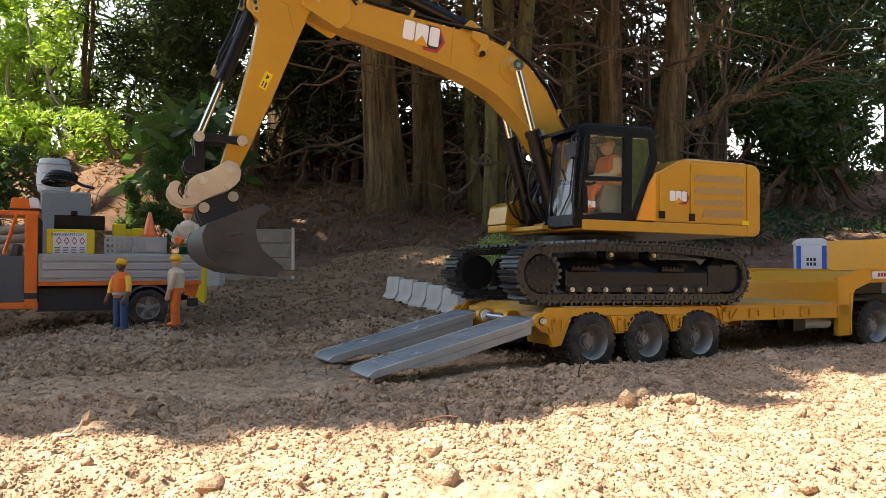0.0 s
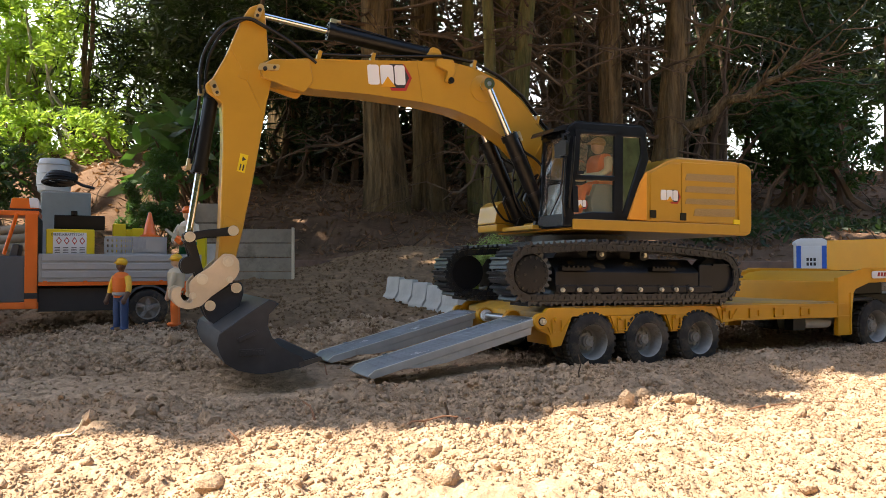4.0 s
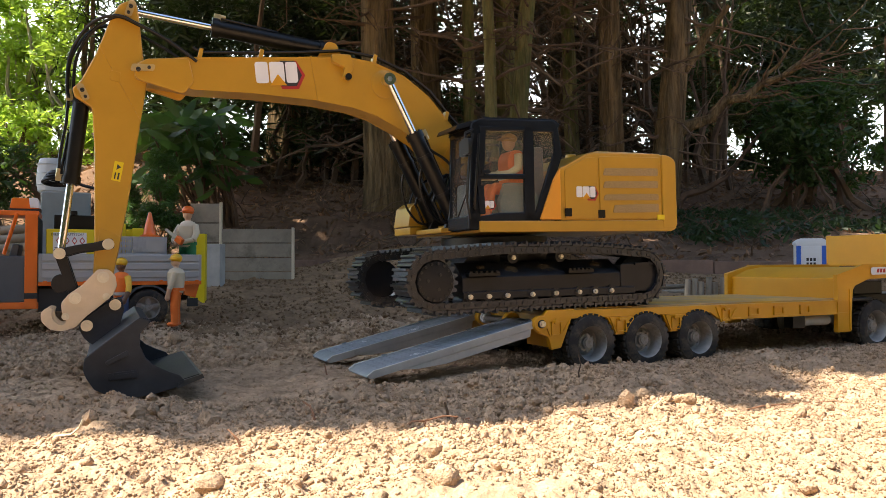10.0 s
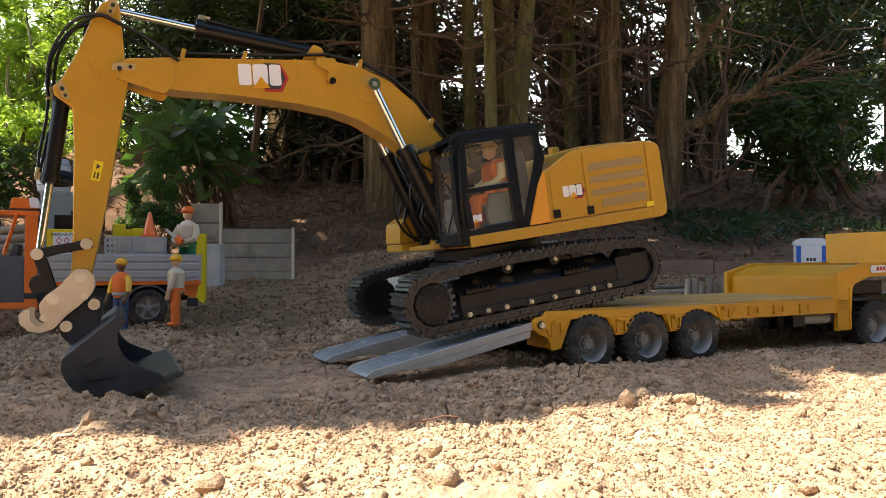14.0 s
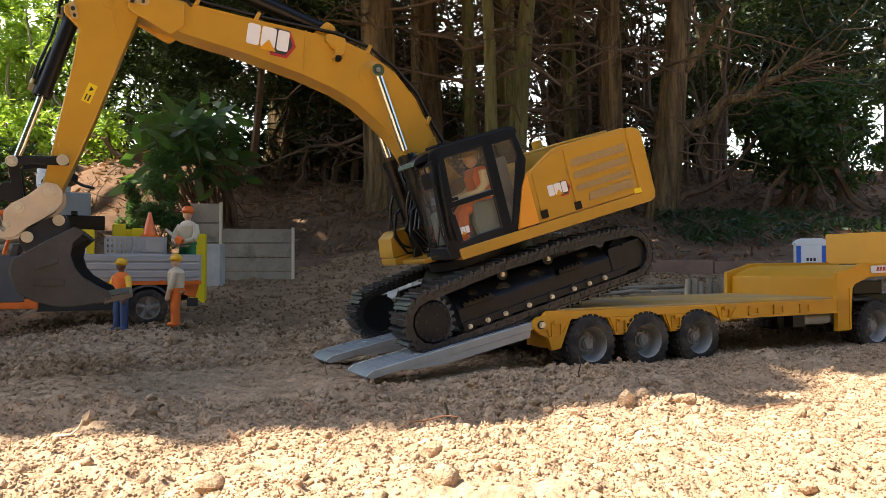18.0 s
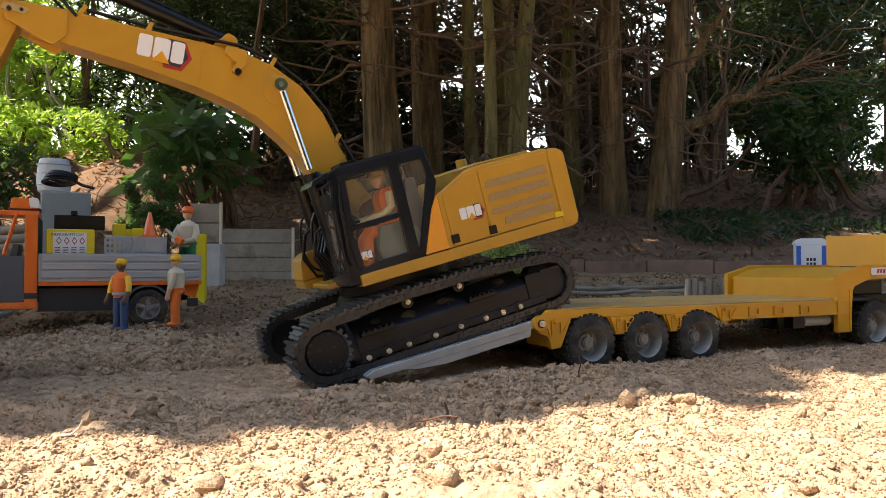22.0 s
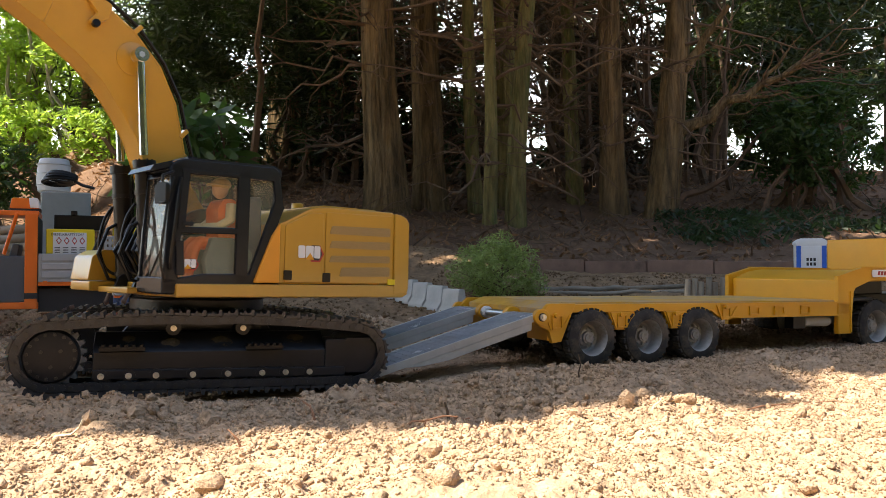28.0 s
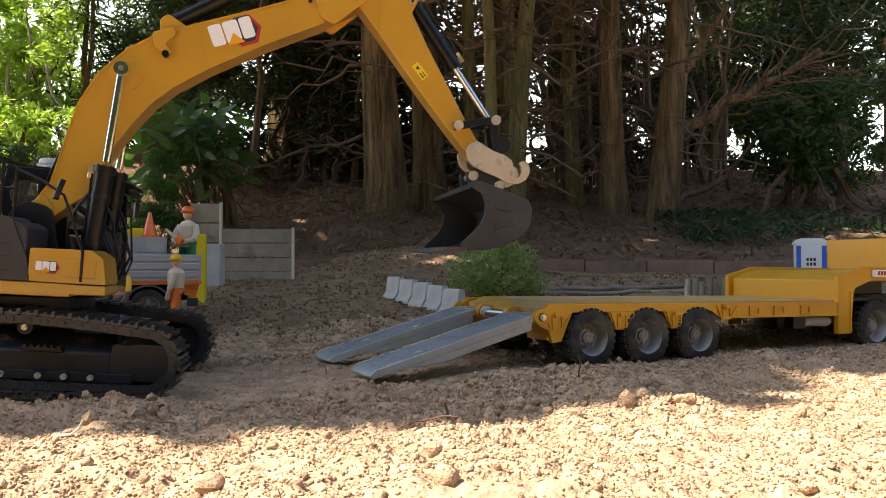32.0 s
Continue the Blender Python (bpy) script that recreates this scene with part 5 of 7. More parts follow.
# ---------------------------------------------------------------- stones and twigs on the soil
def stone(px, py, r_px, seed, lab):
    d = 0.125 * 1330 / (py - 473)
    x, y, _ = at(px, py, d / DEEP_Y)
    rng = np.random.default_rng(seed)
    r = r_px / 1330 * d
    v = np.array(SUB_V)
    v = v * (1 + 0.14 * np.sin(v @ rng.normal(0, 2.2, 3) + 1)[:, None] + 0.10 * np.sin(v @ rng.normal(0, 6, 3))[:, None] + rng.uniform(-0.09, 0.09, (len(v), 1))) * rng.uniform(0.75, 1.1, 3) * r
    m_ = Mesh()
    m_.add([tuple(q) for q in v], SUB_F)
    ob = part("stone", m_, CLOD, None, "", pose(x, y, float(height(x, y)) + r * 0.35))
    tagged(ob, lab, "stone", "stones on the soil")


for k, (px, py, r) in enumerate(((372, 838, 26), (372, 735, 22), (240, 735, 18), (765, 800, 18), (30, 812, 24), (1108, 728, 17), (1015, 716, 13), (1220, 728, 14), (1430, 830, 16), (120, 640, 14), (310, 606, 13),
                                 (350, 860, 20), (1445, 862, 18), (590, 800, 9), (815, 752, 12), (160, 745, 14), (680, 690, 8), (1020, 742, 14), (540, 690, 9), (900, 728, 9))):
    stone(px, py, r, 200 + k, "rounded clod of dry pale-brown soil")


def sprout(px, py, pts, r_px, material, lab, d=None):
    d = 0.125 * 1330 / (py - 473) if d is None else d
    o = at(px, py, d / DEEP_Y)
    g = float(height(o[0], o[1]))
    m_ = Mesh()
    s = d / 1330
    path = [(0, 0, -0.004)] + [(dx * s, dy * s, dz * s) for dx, dy, dz in pts]
    m_.tube(path, r_px * s, 6, r_px * s * 0.45)
    ob = part("twig", m_, material, None, "", pose(o[0], o[1], g))
    tagged(ob, lab, "twig", "twigs on the soil")


sprout(560, 742, [(-6, 0, 16), (-12, 5, 28), (-26, 8, 36)], 3.2, DRYTWIG, "reddish dry twig sticking out of the soil")
sprout(430, 782, [(-10, 0, 14), (-18, 0, 22), (-28, 4, 30)], 2.6, DRYTWIG, "reddish dry twig sticking out of the soil")
sprout(795, 725, [(-3, 0, 16), (-8, 0, 32)], 3.4, TWIG, "dark broken twig sticking out of the soil")
sprout(795, 722, [(12, 0, 10), (26, 0, 4), (36, 0, 8)], 4.0, DRYTWIG, "reddish bark piece on the soil")
sprout(715, 742, [(14, 0, 6), (36, 4, 6), (70, 8, 14), (96, 10, 12)], 2.6, DRYTWIG, "thin curved root on the soil")
sprout(752, 745, [(0, 0, 8), (2, 0, 16)], 2.0, DRYTWIG, "thin curved root on the soil")
sprout(1026, 690, [(-2, 0, 18), (2, 0, 32), (-2, 0, 50)], 1.6, TWIG, "thin dark stalk standing in the soil")
sprout(80, 770, [(20, 0, 6), (44, 2, 8), (58, 4, 20), (64, 4, 34)], 3.4, CREAM, "pale dry root on the soil")
sprout(500, 885, [(-4, 0, 14), (-8, 0, 30)], 2.4, DRYTWIG, "small twig standing in the soil")
sprout(1150, 735, [(8, 0, 10), (18, 2, 16), (22, 2, 24)], 2.4, CREAM, "pale dry root on the soil")
sprout(1375, 868, [(20, 0, 20), (44, 0, 28), (62, 0, 16)], 5, DRYTWIG, "reddish bark piece on the soil")
sprout(1425, 862, [(4, 0, 18), (18, 0, 22)], 4, DRYTWIG, "reddish bark piece on the soil")
sprout(905, 742, [(14, 0, 10), (30, 2, 8)], 2.4, DRYTWIG, "thin curved root on the soil")
sprout(580, 655, [(-4, 0, 12), (-6, 0, 20)], 1.8, DRYTWIG, "reddish dry stalk in front of the ramp")
sprout(300, 700, [(-40, 0, 4), (-70, 4, 14)], 1.8, CREAM, "pale dry straw on the soil")
sprout(1290, 715, [(60, 0, 6), (120, 10, 8), (200, 14, 12)], 1.8, DRYTWIG, "long thin root lying on the soil")

# ---------------------------------------------------------------- the model excavator
# Its frame: origin on the slew axis at the tracks' foot, x to the boom, y to the cab's side, z up (drawn in millimetres).
FOOT, BOOM_L, STICK_L = (7.6, 186.2), 476.7, 245.8
BOOM_CYL, STICK_CYL_ON_BOOM = (185.0, 79.5), (265.0, 103.0)
STICK_TOP, BUCKET_CYL_ON_STICK, LINK_ON_STICK = (-73.8, 27.4), (37.5, 60.0), (207.5, 1.5)
CPIN2, CPIN3, CPIN4 = (24.3, 28.0), (31.6, -13.8), (55.8, 15.0)
LINK_A, LINK_B = 51.5, 53.0
BOOM_CYL_ON_HOUSE = (72.0, 114.0)
SPROCKET, IDLER = (138.0, 41.0), (-160.0, 39.0)

excavator = thing("excavator", "yellow and black model crawler excavator with a wide black bucket", "excavator")


def brand_plate(parent, cx, cz, y, w, side=1, name="brand_plate", made=EM):
    """A plain mark: three white blocks before a dark hexagon with a red edge, and a yellow wedge."""
    h = w * 0.50
    a = made()

    def slab(i, pts, lift, r=0.0):
        q = [(cx - side * w * u, cz + h * v) for u, v in pts]
        a.use(i).prism(round_poly(q, r, 2) if r else q, *sorted((y, y + lift * side)))

    slab(0, [(0.02, -0.62), (0.36, -0.62), (0.52, -0.05), (0.36, 0.55), (0.02, 0.55), (-0.1, -0.05)], 0.3)
    slab(3, [(0.02, -0.50), (0.32, -0.50), (0.45, -0.05), (0.32, 0.55), (0.02, 0.55), (-0.06, -0.05)], 0.5)
    for u0, u1 in ((-0.50, -0.24), (-0.21, 0.09), (0.12, 0.36)):
        slab(1, [(u0, -0.36), (u1, -0.36), (u1, 0.50), (u0, 0.50)], 0.8, w * 0.05)
    slab(2, [(-0.22, -0.46), (0.12, -0.46), (-0.05, 0.0)], 1.1)
    return part(name, a, [RED, WHITE, TRYELLOW, INK], parent, "white, dark-red and yellow maker's mark")


# -- undercarriage
WORN = mat("worn dark steel", (0.045, 0.042, 0.038), 0.45, 0.3, var=0.4, scale=60, bump=0.2)
body = EM()
body.prism(round_poly([(-70, 30), (70, 30), (86, 50), (60, 84), (-60, 84), (-86, 50)], 6), -62, 62)
body.lathe([(84, 70), (84, 74), (97, 74), (97, 60), (99, 60), (99, 0)], axis="z", seg=40)
body.box(-60, -25, -80, 80, 36, 62).box(25, 60, -80, 80, 36, 62)
part("car_body", body, DUSTBLACK, excavator, bevel=0.0012)

SIDES = (1, -1)
CAKED = mat("caked soil", (0.085, 0.066, 0.042), 0.95, var=0.5, scale=90, bump=0.8, bscale=420, spec=0.15)
sprockets, idlers = [], []
for sd in SIDES:
    fr = EM()
    lo, hi = sorted((sd * 78, sd * 112))
    shell = [(sd * u, v) for u, v in ((78, 21), (112, 21), (112, 44), (109, 48), (88, 63), (78, 63))]
    fr.prism(shell if sd > 0 else shell[::-1], -128, 102, "x")
    fr.prism(round_poly([(-128, 18), (-184, 17), (-188, 30), (-186, 52), (-170, 56), (-128, 56)], 4), lo - 1, hi + 1)
    lo, hi = sorted((sd * 100, sd * 114.5))
    fr.prism([(102, 17), (-150, 15), (-150, 25), (102, 27)], lo, hi)
    frame_ob = part("track_frame", fr, DUSTBLACK, excavator, "long black track frame dusted with soil", bevel=0.0012)
    for x0, x1 in ((54, 96), (-82, -44)):
        st = EM()
        lo, hi = sorted((sd * 106, sd * 119))
        st.box(x0, x1, lo, hi, 46, 50)
        for i in range(6):
            xx = x0 + (x1 - x0) * (i + 0.5) / 6
            st.box(xx - 1.6, xx + 1.6, lo + 1, hi - 1, 50, 52.2)
        part("step", st, BLACK, frame_ob)
    for k, (u, w, r) in enumerate(((70, 97, 7), (30, 102, 9), (-20, 101, 11), (-98, 98, 9))):
        so = EM()
        rr = np.random.default_rng(900 + k + (sd > 0) * 20)
        so.add([tuple(np.array((u, sd * w, 48 + (109 - w) * 0.714)) + np.array(v) * (r, r * 0.7, 0.7) * rr.uniform(0.5, 1.25) + (0, 0, -v[1] * sd * r * 0.5)) for v in SUB_V], SUB_F)
        part("caked_soil", so, CAKED, frame_ob, "dry soil caked on the frame")
    g = EM()
    lo, hi = sorted((sd * 112, sd * 116))
    g.box(-190, -150, lo, hi, 54, 57)
    part("guard", g, DUSTBLACK, frame_ob)
    for x in (93.6, 68.5, 43, 7.9, -26.5, -61.2, -85.5, -110.8):
        ro = EM()
        y0, y1 = sd * 84, sd * 113
        ro.cyl((x, y0, 14), (x, y1, 14), 9.5, seg=20)
        ro.cyl((x, sd * 106, 20.5), (x, sd * 115, 20.5), 6.5, seg=16)
        roller = part("track_roller", ro, DUSTBLACK, excavator)
        bo = EM()
        pin(bo, x, 20.5, sd * 116, 3.1, sd)
        part("bolt", bo, BOLT, roller, "bright bolt head")
    for x in (27.7, -41.5):
        ro = EM()
        ro.cyl((x, sd * 82, 68), (x, sd * 104, 68), 7.5, seg=20)
        ro.cyl((x, sd * 78, 56), (x, sd * 84, 68), 5, seg=10)
        roller = part("carrier_roller", ro, DUSTBLACK, excavator)
        bo = EM()
        pin(bo, x, 68, sd * 105, 3.1, sd)
        part("bolt", bo, BOLT, roller, "bright bolt head")
    sp = EM()
    yy = sd * 96
    sp.lathe([(-17, 0), (-17, 26), (0, 27), (14, 27), (19.5, 24), (20.2, 18), (20.2, 0)] if sd > 0 else
             [(-20.2, 0), (-20.2, 18), (-19.5, 24), (-14, 27), (0, 27), (17, 26), (17, 0)], (0, yy, 0), seg=36)
    teeth = []
    for i in range(21):
        a = 2 * math.pi * i / 21
        for da, r in ((-0.11, 27.5), (-0.05, 32), (0.05, 32), (0.11, 27.5)):
            teeth.append((r * math.cos(a + da), r * math.sin(a + da)))
    sp.use(2).prism(teeth, yy - 4 + sd * 11, yy + 4 + sd * 11)
    sp.use(1)
    for i in range(16):
        a = 2 * math.pi * i / 16
        p = Vector((21.5 * math.cos(a), 0, 21.5 * math.sin(a)))
        sp.cyl(p + Vector((0, yy + sd * 17, 0)), p + Vector((0, yy + sd * 21.6, 0)), 1.7, seg=6)
    for i in range(3):
        a = 2 * math.pi * i / 3 + 0.5
        p = Vector((10 * math.cos(a), 0, 10 * math.sin(a)))
        sp.cyl(p + Vector((0, yy + sd * 19, 0)), p + Vector((0, yy + sd * 21.2, 0)), 1.9, seg=8)
    sprockets.append(part("sprocket", sp, [DUSTBLACK, WORN, DARKPL], excavator, "black drive sprocket with a ring of bolts",
                          pose(SPROCKET[0] * EX_X / 1000, 0, SPROCKET[1] * EX_Z / 1000)))
    idl = EM()
    idl.lathe([(-13, 0), (-13, 8), (-11, 22), (-8, 28.5), (8, 28.5), (11, 22), (13, 8), (13, 0)], (0, yy, 0), seg=36)
    idlers.append(part("idler", idl, DUSTBLACK, excavator, "", pose(IDLER[0] * EX_X / 1000, 0, IDLER[1] * EX_Z / 1000)))

# -- track shoes: one closed loop a side
SHOES = 50


def track_loop():
    pts = [(SPROCKET[0] - i * (SPROCKET[0] - IDLER[0]) / 40, 8.5) for i in range(41)]
    pts += [(IDLER[0] - 31 * math.sin(a), 39.5 - 31 * math.cos(a)) for a in [math.pi * i / 24 for i in range(1, 24)]]
    top = [(-160, 70.5), (-120, 74.5), (-80, 77.5), (-41, 79.5), (-8, 78.6), (28, 79.5), (62, 78.5), (100, 76), (138, 73.5)]
    for (x0, z0), (x1, z1) in zip(top, top[1:]):
        pts += [(x0 + (x1 - x0) * i / 6, z0 + (z1 - z0) * i / 6) for i in range(6)]
    pts += [(SPROCKET[0] + 32.5 * math.sin(a), 41 + 32.5 * math.cos(a)) for a in [math.pi * i / 24 for i in range(0, 24)]]
    p = np.array(pts + pts[:1])
    d = np.r_[0, np.cumsum(np.linalg.norm(np.diff(p, axis=0), axis=1))]
    return p, d


LOOP, LOOP_D = track_loop()
shoe = EM()
pitch = LOOP_D[-1] / SHOES
hp = pitch / 2
shoe.prism([(-hp * 0.98, 3.0), (hp * 0.80, 3.0), (hp * 0.86, 4.2), (hp * 0.86, 5.6), (hp * 0.34, 5.6), (hp * 0.28, 7.8), (hp * 0.06, 7.8), (-hp * 0.02, 5.6),
            (-hp * 0.52, 5.6), (-hp * 0.62, 9.2), (-hp * 0.94, 9.2), (-hp * 1.02, 5.0)][::-1], -24, 24)
for yy in (-20.5, 20.5):
    shoe.prism(round_poly([(-hp * 1.12, -6.2), (hp * 0.86, -6.2), (hp * 1.1, -2.5), (hp * 1.1, 2.6), (-hp * 0.8, 2.6), (-hp * 1.12, -1)], 1.5, 2), yy - 2.4, yy + 2.4)
    out = math.copysign(1, yy)
    shoe.use(1).cyl((-hp * 0.1, yy + out * 2, -1.6), (-hp * 0.1, yy + out * 3.6, -1.6), 2.3, seg=10)
    shoe.use(0).cyl((hp * 0.95, yy + out * 2, -2.2), (hp * 0.95, yy + out * 3.0, -2.2), 3.4, seg=12)
shoe.cyl((-hp * 0.9, -15, -1), (-hp * 0.9, 15, -1), 2.0, seg=8)
SHOE = shoe.data("track_shoe", [SHOESTEEL, WORN])
shoes = {sd: [part("track_shoe", SHOE, None, excavator) for i in range(SHOES)] for sd in SIDES}


def shoe_pose(i, sd, gone):
    s = (i * pitch + gone) % LOOP_D[-1]
    x, z = np.interp(s, LOOP_D, LOOP[:, 0]), np.interp(s, LOOP_D, LOOP[:, 1])
    s1, s2 = (s - 5) % LOOP_D[-1], (s + 5) % LOOP_D[-1]
    dx = np.interp(s2, LOOP_D, LOOP[:, 0]) - np.interp(s1, LOOP_D, LOOP[:, 0])
    dz = np.interp(s2, LOOP_D, LOOP[:, 1]) - np.interp(s1, LOOP_D, LOOP[:, 1])
    # the shoe's own x runs along the chain, its z outwards
    ax, az = Vector((dx, 0, dz)).normalized(), Vector((-dz, 0, dx)).normalized()
    ay = az.cross(ax)
    m = Matrix((ax, ay, az)).transposed().to_4x4()
    m.translation = (x * EX_X / 1000, sd * 0.0955, z * EX_Z / 1000)
    return m


# -- upper structure
house = EM()
house.prism(round_poly([(74, 101), (-222, 100), (-230, 104), (-230, 116), (74, 115.5)], 2), -106, 106)
house.prism(round_poly([(108, 104), (70, 104), (70, 115), (108, 115)], 2), -106, -44)
house.box(70, 98, -46, 42, 103, 110)
house = part("slewing_deck", house, YELLOW, excavator, "yellow slewing deck with a rounded skirt", bevel=0.0016)

hood = EM()
hood.prism(round_poly([(-43, 116), (-43.5, 186), (-52, 189), (-82, 205), (-96, 209), (-210, 210.5), (-222, 116)], [0, 2, 4, 8, 8, 8, 0]), -104, 104)
part("engine_hood", hood, YELLOW, house, bevel=0.0022)
cw = EM()
cw.prism(round_poly([(-207, 116.5), (-207, 209), (-222, 207), (-231, 200), (-231.5, 110), (-228, 104), (-207, 104)], [0, 4, 8, 8, 6, 4, 0]), -106.5, 106.5)
part("counterweight", cw, YELLOW, house, "thick yellow counterweight", bevel=0.003)
GRILLE = mat("grille mesh", (0.34, 0.225, 0.085), 0.5, var=0.4, scale=1500, bump=0.8, bscale=1600)
for sd in SIDES:
    pn = EM()
    lo, hi = sorted((sd * 103, sd * 105.5))
    pn.prism(round_poly([(-50, 118), (-50, 184), (-84, 201), (-101, 201), (-101, 118)], 3), lo, hi)
    part("hood_door", pn, YELLOW, house, "", bevel=0.0008)
    pn = EM()
    pn.prism(round_poly([(-104, 118), (-104, 203), (-204, 205), (-204, 118)], 3), lo, hi)
    door = part("hood_door", pn, YELLOW, house, "yellow hood door with mesh slots", bevel=0.0008)
    lo, hi = sorted((sd * 105, sd * 106.2))
    for x0, x1, z0, z1 in ((-109, -200, 177, 188), (-109, -200, 160, 170), (-109, -200, 143, 152), (-124, -200, 126, 138)):
        gr = EM()
        gr.prism(round_poly([(x0, z0), (x0 - 3, z1 - 1), (x1, z1 + 1), (x1, z0 + 1)], 2.5), lo, hi)
        part("grille", gr, GRILLE, door, "mesh-covered slot")
    for x, z in ((-54, 126.5), (-106, 124.5)):
        vt = EM()
        vt.prism(round_poly([(x - 5, z - 5.5), (x + 5, z - 5.5), (x + 5, z + 5.5), (x - 5, z + 5.5)], 1), lo, hi + 0.4 * (sd > 0))
        part("latch", vt, BLACK, house, "black square latch")
    brand_plate(house, -84 if sd > 0 else -80, 153, sd * 105.6, 34, sd)
    st = EM()
    st.box(-209, -197, min(lo, hi), max(lo, hi) + 0.4, 116.5, 123.5)
    part("sticker", st, YELLOWPL, house)
top = EM()
top.box(-190, -110, -90, 90, 209, 213)
top.cyl((-150, -30, 212), (-150, -30, 226), 8, seg=20)
part("hood_top", top, YELLOW, house, bevel=0.002)
fill = EM()
fill.prism([(-12, 117), (-33, 170), (-43, 186), (-43, 117)], 60, 107)
part("side_panel", fill, mat("orange-yellow panel", (0.78, 0.33, 0.03), 0.4, var=0.06, scale=14, bump=0.08), house, "orange-yellow slanted panel behind the cab", bevel=0.0015)
# right-hand boxes, tank and rails
tank = EM()
tank.prism(round_poly([(30, 116), (30, 172), (20, 178), (-43, 178), (-43, 116)], 4), -105, -34)
SHELL = mat("blue-black panel plastic", (0.028, 0.030, 0.036), 0.45, var=0.15, bump=0.1)
part("tank", tank, SHELL, house, "blue-black tank cover", bevel=0.002)
bc = EM()
bc.prism(round_poly([(36, 116), (32, 140), (15, 182), (-43, 184), (-43, 116)], 4), -107.5, -50)
for z in (126, 140, 154):
    bc.prism(round_poly([(16, z), (-20, z), (-20, z + 3), (16, z + 3)], 1), -108.4, -107)
part("side_cover", bc, SHELL, house, "blue-black louvred side cover", bevel=0.002)
tb = EM()
tb.prism(round_poly([(34, 116), (34, 151), (92, 152), (104, 144), (108, 118), (108, 116)], 3), -106.5, -48)
box_ob = part("tool_box", tb, YELLOW, house, "yellow tool box with a step", bevel=0.003)
lid = EM()
lid.box(66, 98, -107.2, -104, 122, 140)
part("lid", lid, YELLOW, box_ob, bevel=0.001)
brand_plate(house, 52, 132, -106.9, 22, -1)
rail = EM()
for yy in (-104, -64):
    rail.tube([(3, yy, 180), (3, yy, 238), (0, yy, 242), (-44, yy, 242), (-48, yy, 238), (-48, yy, 190)], 1.6)
    rail.tube([(3, yy, 214), (-48, yy, 214)], 1.4)
rail.tube([(3, -104, 242), (3, -64, 242)], 1.6)
part("handrail", rail, BLACK, house, "black tube handrail")
mr = EM()
mr.tube([(84, -107, 118), (84, -108, 150), (62, -106, 208), (40, -104, 222), (16, -104, 232)], 1.5)
mr.prism(round_poly([(-9, -11), (9, -11), (9, 11), (-9, 11)], 3), -2.5, 2.5, "x", m=pose(56, -104, 214, 0, 15, 20))
part("mirror", mr, BLACK, house)
# battery box behind the cab and hoses at the boom's foot
ft = EM()
for yy in (-26, 26):
    lo, hi = yy - 3.5, yy + 3.5
    ft.prism(round_poly([(-36, 114), (44, 114), (30, 196), (8, 204), (-10, 196)], [2, 2, 8, 10, 8]), lo, hi)
    ft.prism(round_poly([(56, 106), (88, 106), (82, 124), (62, 124)], [1, 1, 6, 6]), lo, hi)
part("boom_bracket", ft, DUSTBLACK, house, "", bevel=0.001)
hs = EM()
for yy in (-14, -5, 6, 15):
    hs.tube([(46, yy, 112), (72, yy * 1.6, 122), (88, yy * 1.8, 150), (70, yy * 1.4, 188), (44, yy, 205), (22, yy * 0.8, 196)], 2.2)
for yy in (-30, 33):
    hs.tube([(64, yy, 112), (92, yy, 118), (104, yy, 146), (94, yy, 176), (84, yy, 182)], 2.0)
part("hose", hs, BLACK, house, "bundle of black hydraulic hoses")

# -- cab
CABBLACK = mat("cab blue-black paint", (0.009, 0.012, 0.018), 0.24, var=0.25, scale=25, bump=0.08, bscale=500, dirt=(0.02, 0.021, 0.023), dirt_at=0.7, spec=0.3)
cab = EM()


def bar(mesh, quad, y0, y1):
    mesh.prism(list(quad), min(y0, y1), max(y0, y1))


for y0, y1 in ((98.5, 103.5), (38, 42)):
    bar(cab, [(86, 106), (72, 106), (65, 240), (76, 242), (80, 232)], y0, y1)
    bar(cab, [(9, 112), (-6, 112), (-7, 240), (8, 240)], y0, y1)
    bar(cab, [(-12, 112), (-17, 118), (-49, 203), (-43, 240), (-34, 240), (-37, 212), (-33, 198), (-2, 112)], y0, y1)
    bar(cab, [(84, 230), (80, 240), (70, 246), (-36, 249), (-43, 244), (-42, 233), (78, 230)], y0, y1)
    bar(cab, [(87, 105), (-12, 105), (-15, 120), (-8, 127), (45, 126), (74, 121), (87, 121)], y0, y1)
    bar(cab, [(76, 168), (4, 170), (4, 177), (75, 175)], y0, y1)
cab.box(82, 88, 39, 103, 105, 122)
for yy in (39, 98):
    cab.prism([(88, 106), (80, 106), (74, 240), (81, 240)], yy, yy + 5.5)
cab.prism([(83, 226), (80, 241), (73, 241), (75, 226)], 40, 102)
cab.box(-46, -40, 40, 102, 108, 130).prism([(-49, 203), (-43, 240), (-39, 240), (-44, 203)], 40, 102)
cab.box(-46, 84, 40, 102, 104, 109)
part("cab_frame", cab, CABBLACK, house, "blue-black cab frame", bevel=0.0014)
rf = EM()
rf.prism(round_poly([(84, 233), (78, 243), (60, 248), (-36, 251), (-46, 245), (-44, 238), (76, 234)], [2, 4, 5, 5, 4, 1, 1]), 39, 103)
rf.prism(round_poly([(102, 230), (98, 237), (80, 243), (74, 238)], 1.5), 42, 100)
rf.box(50, 60, 50, 92, 248, 251)
part("cab_roof", rf, CABBLACK, house, "", bevel=0.002)
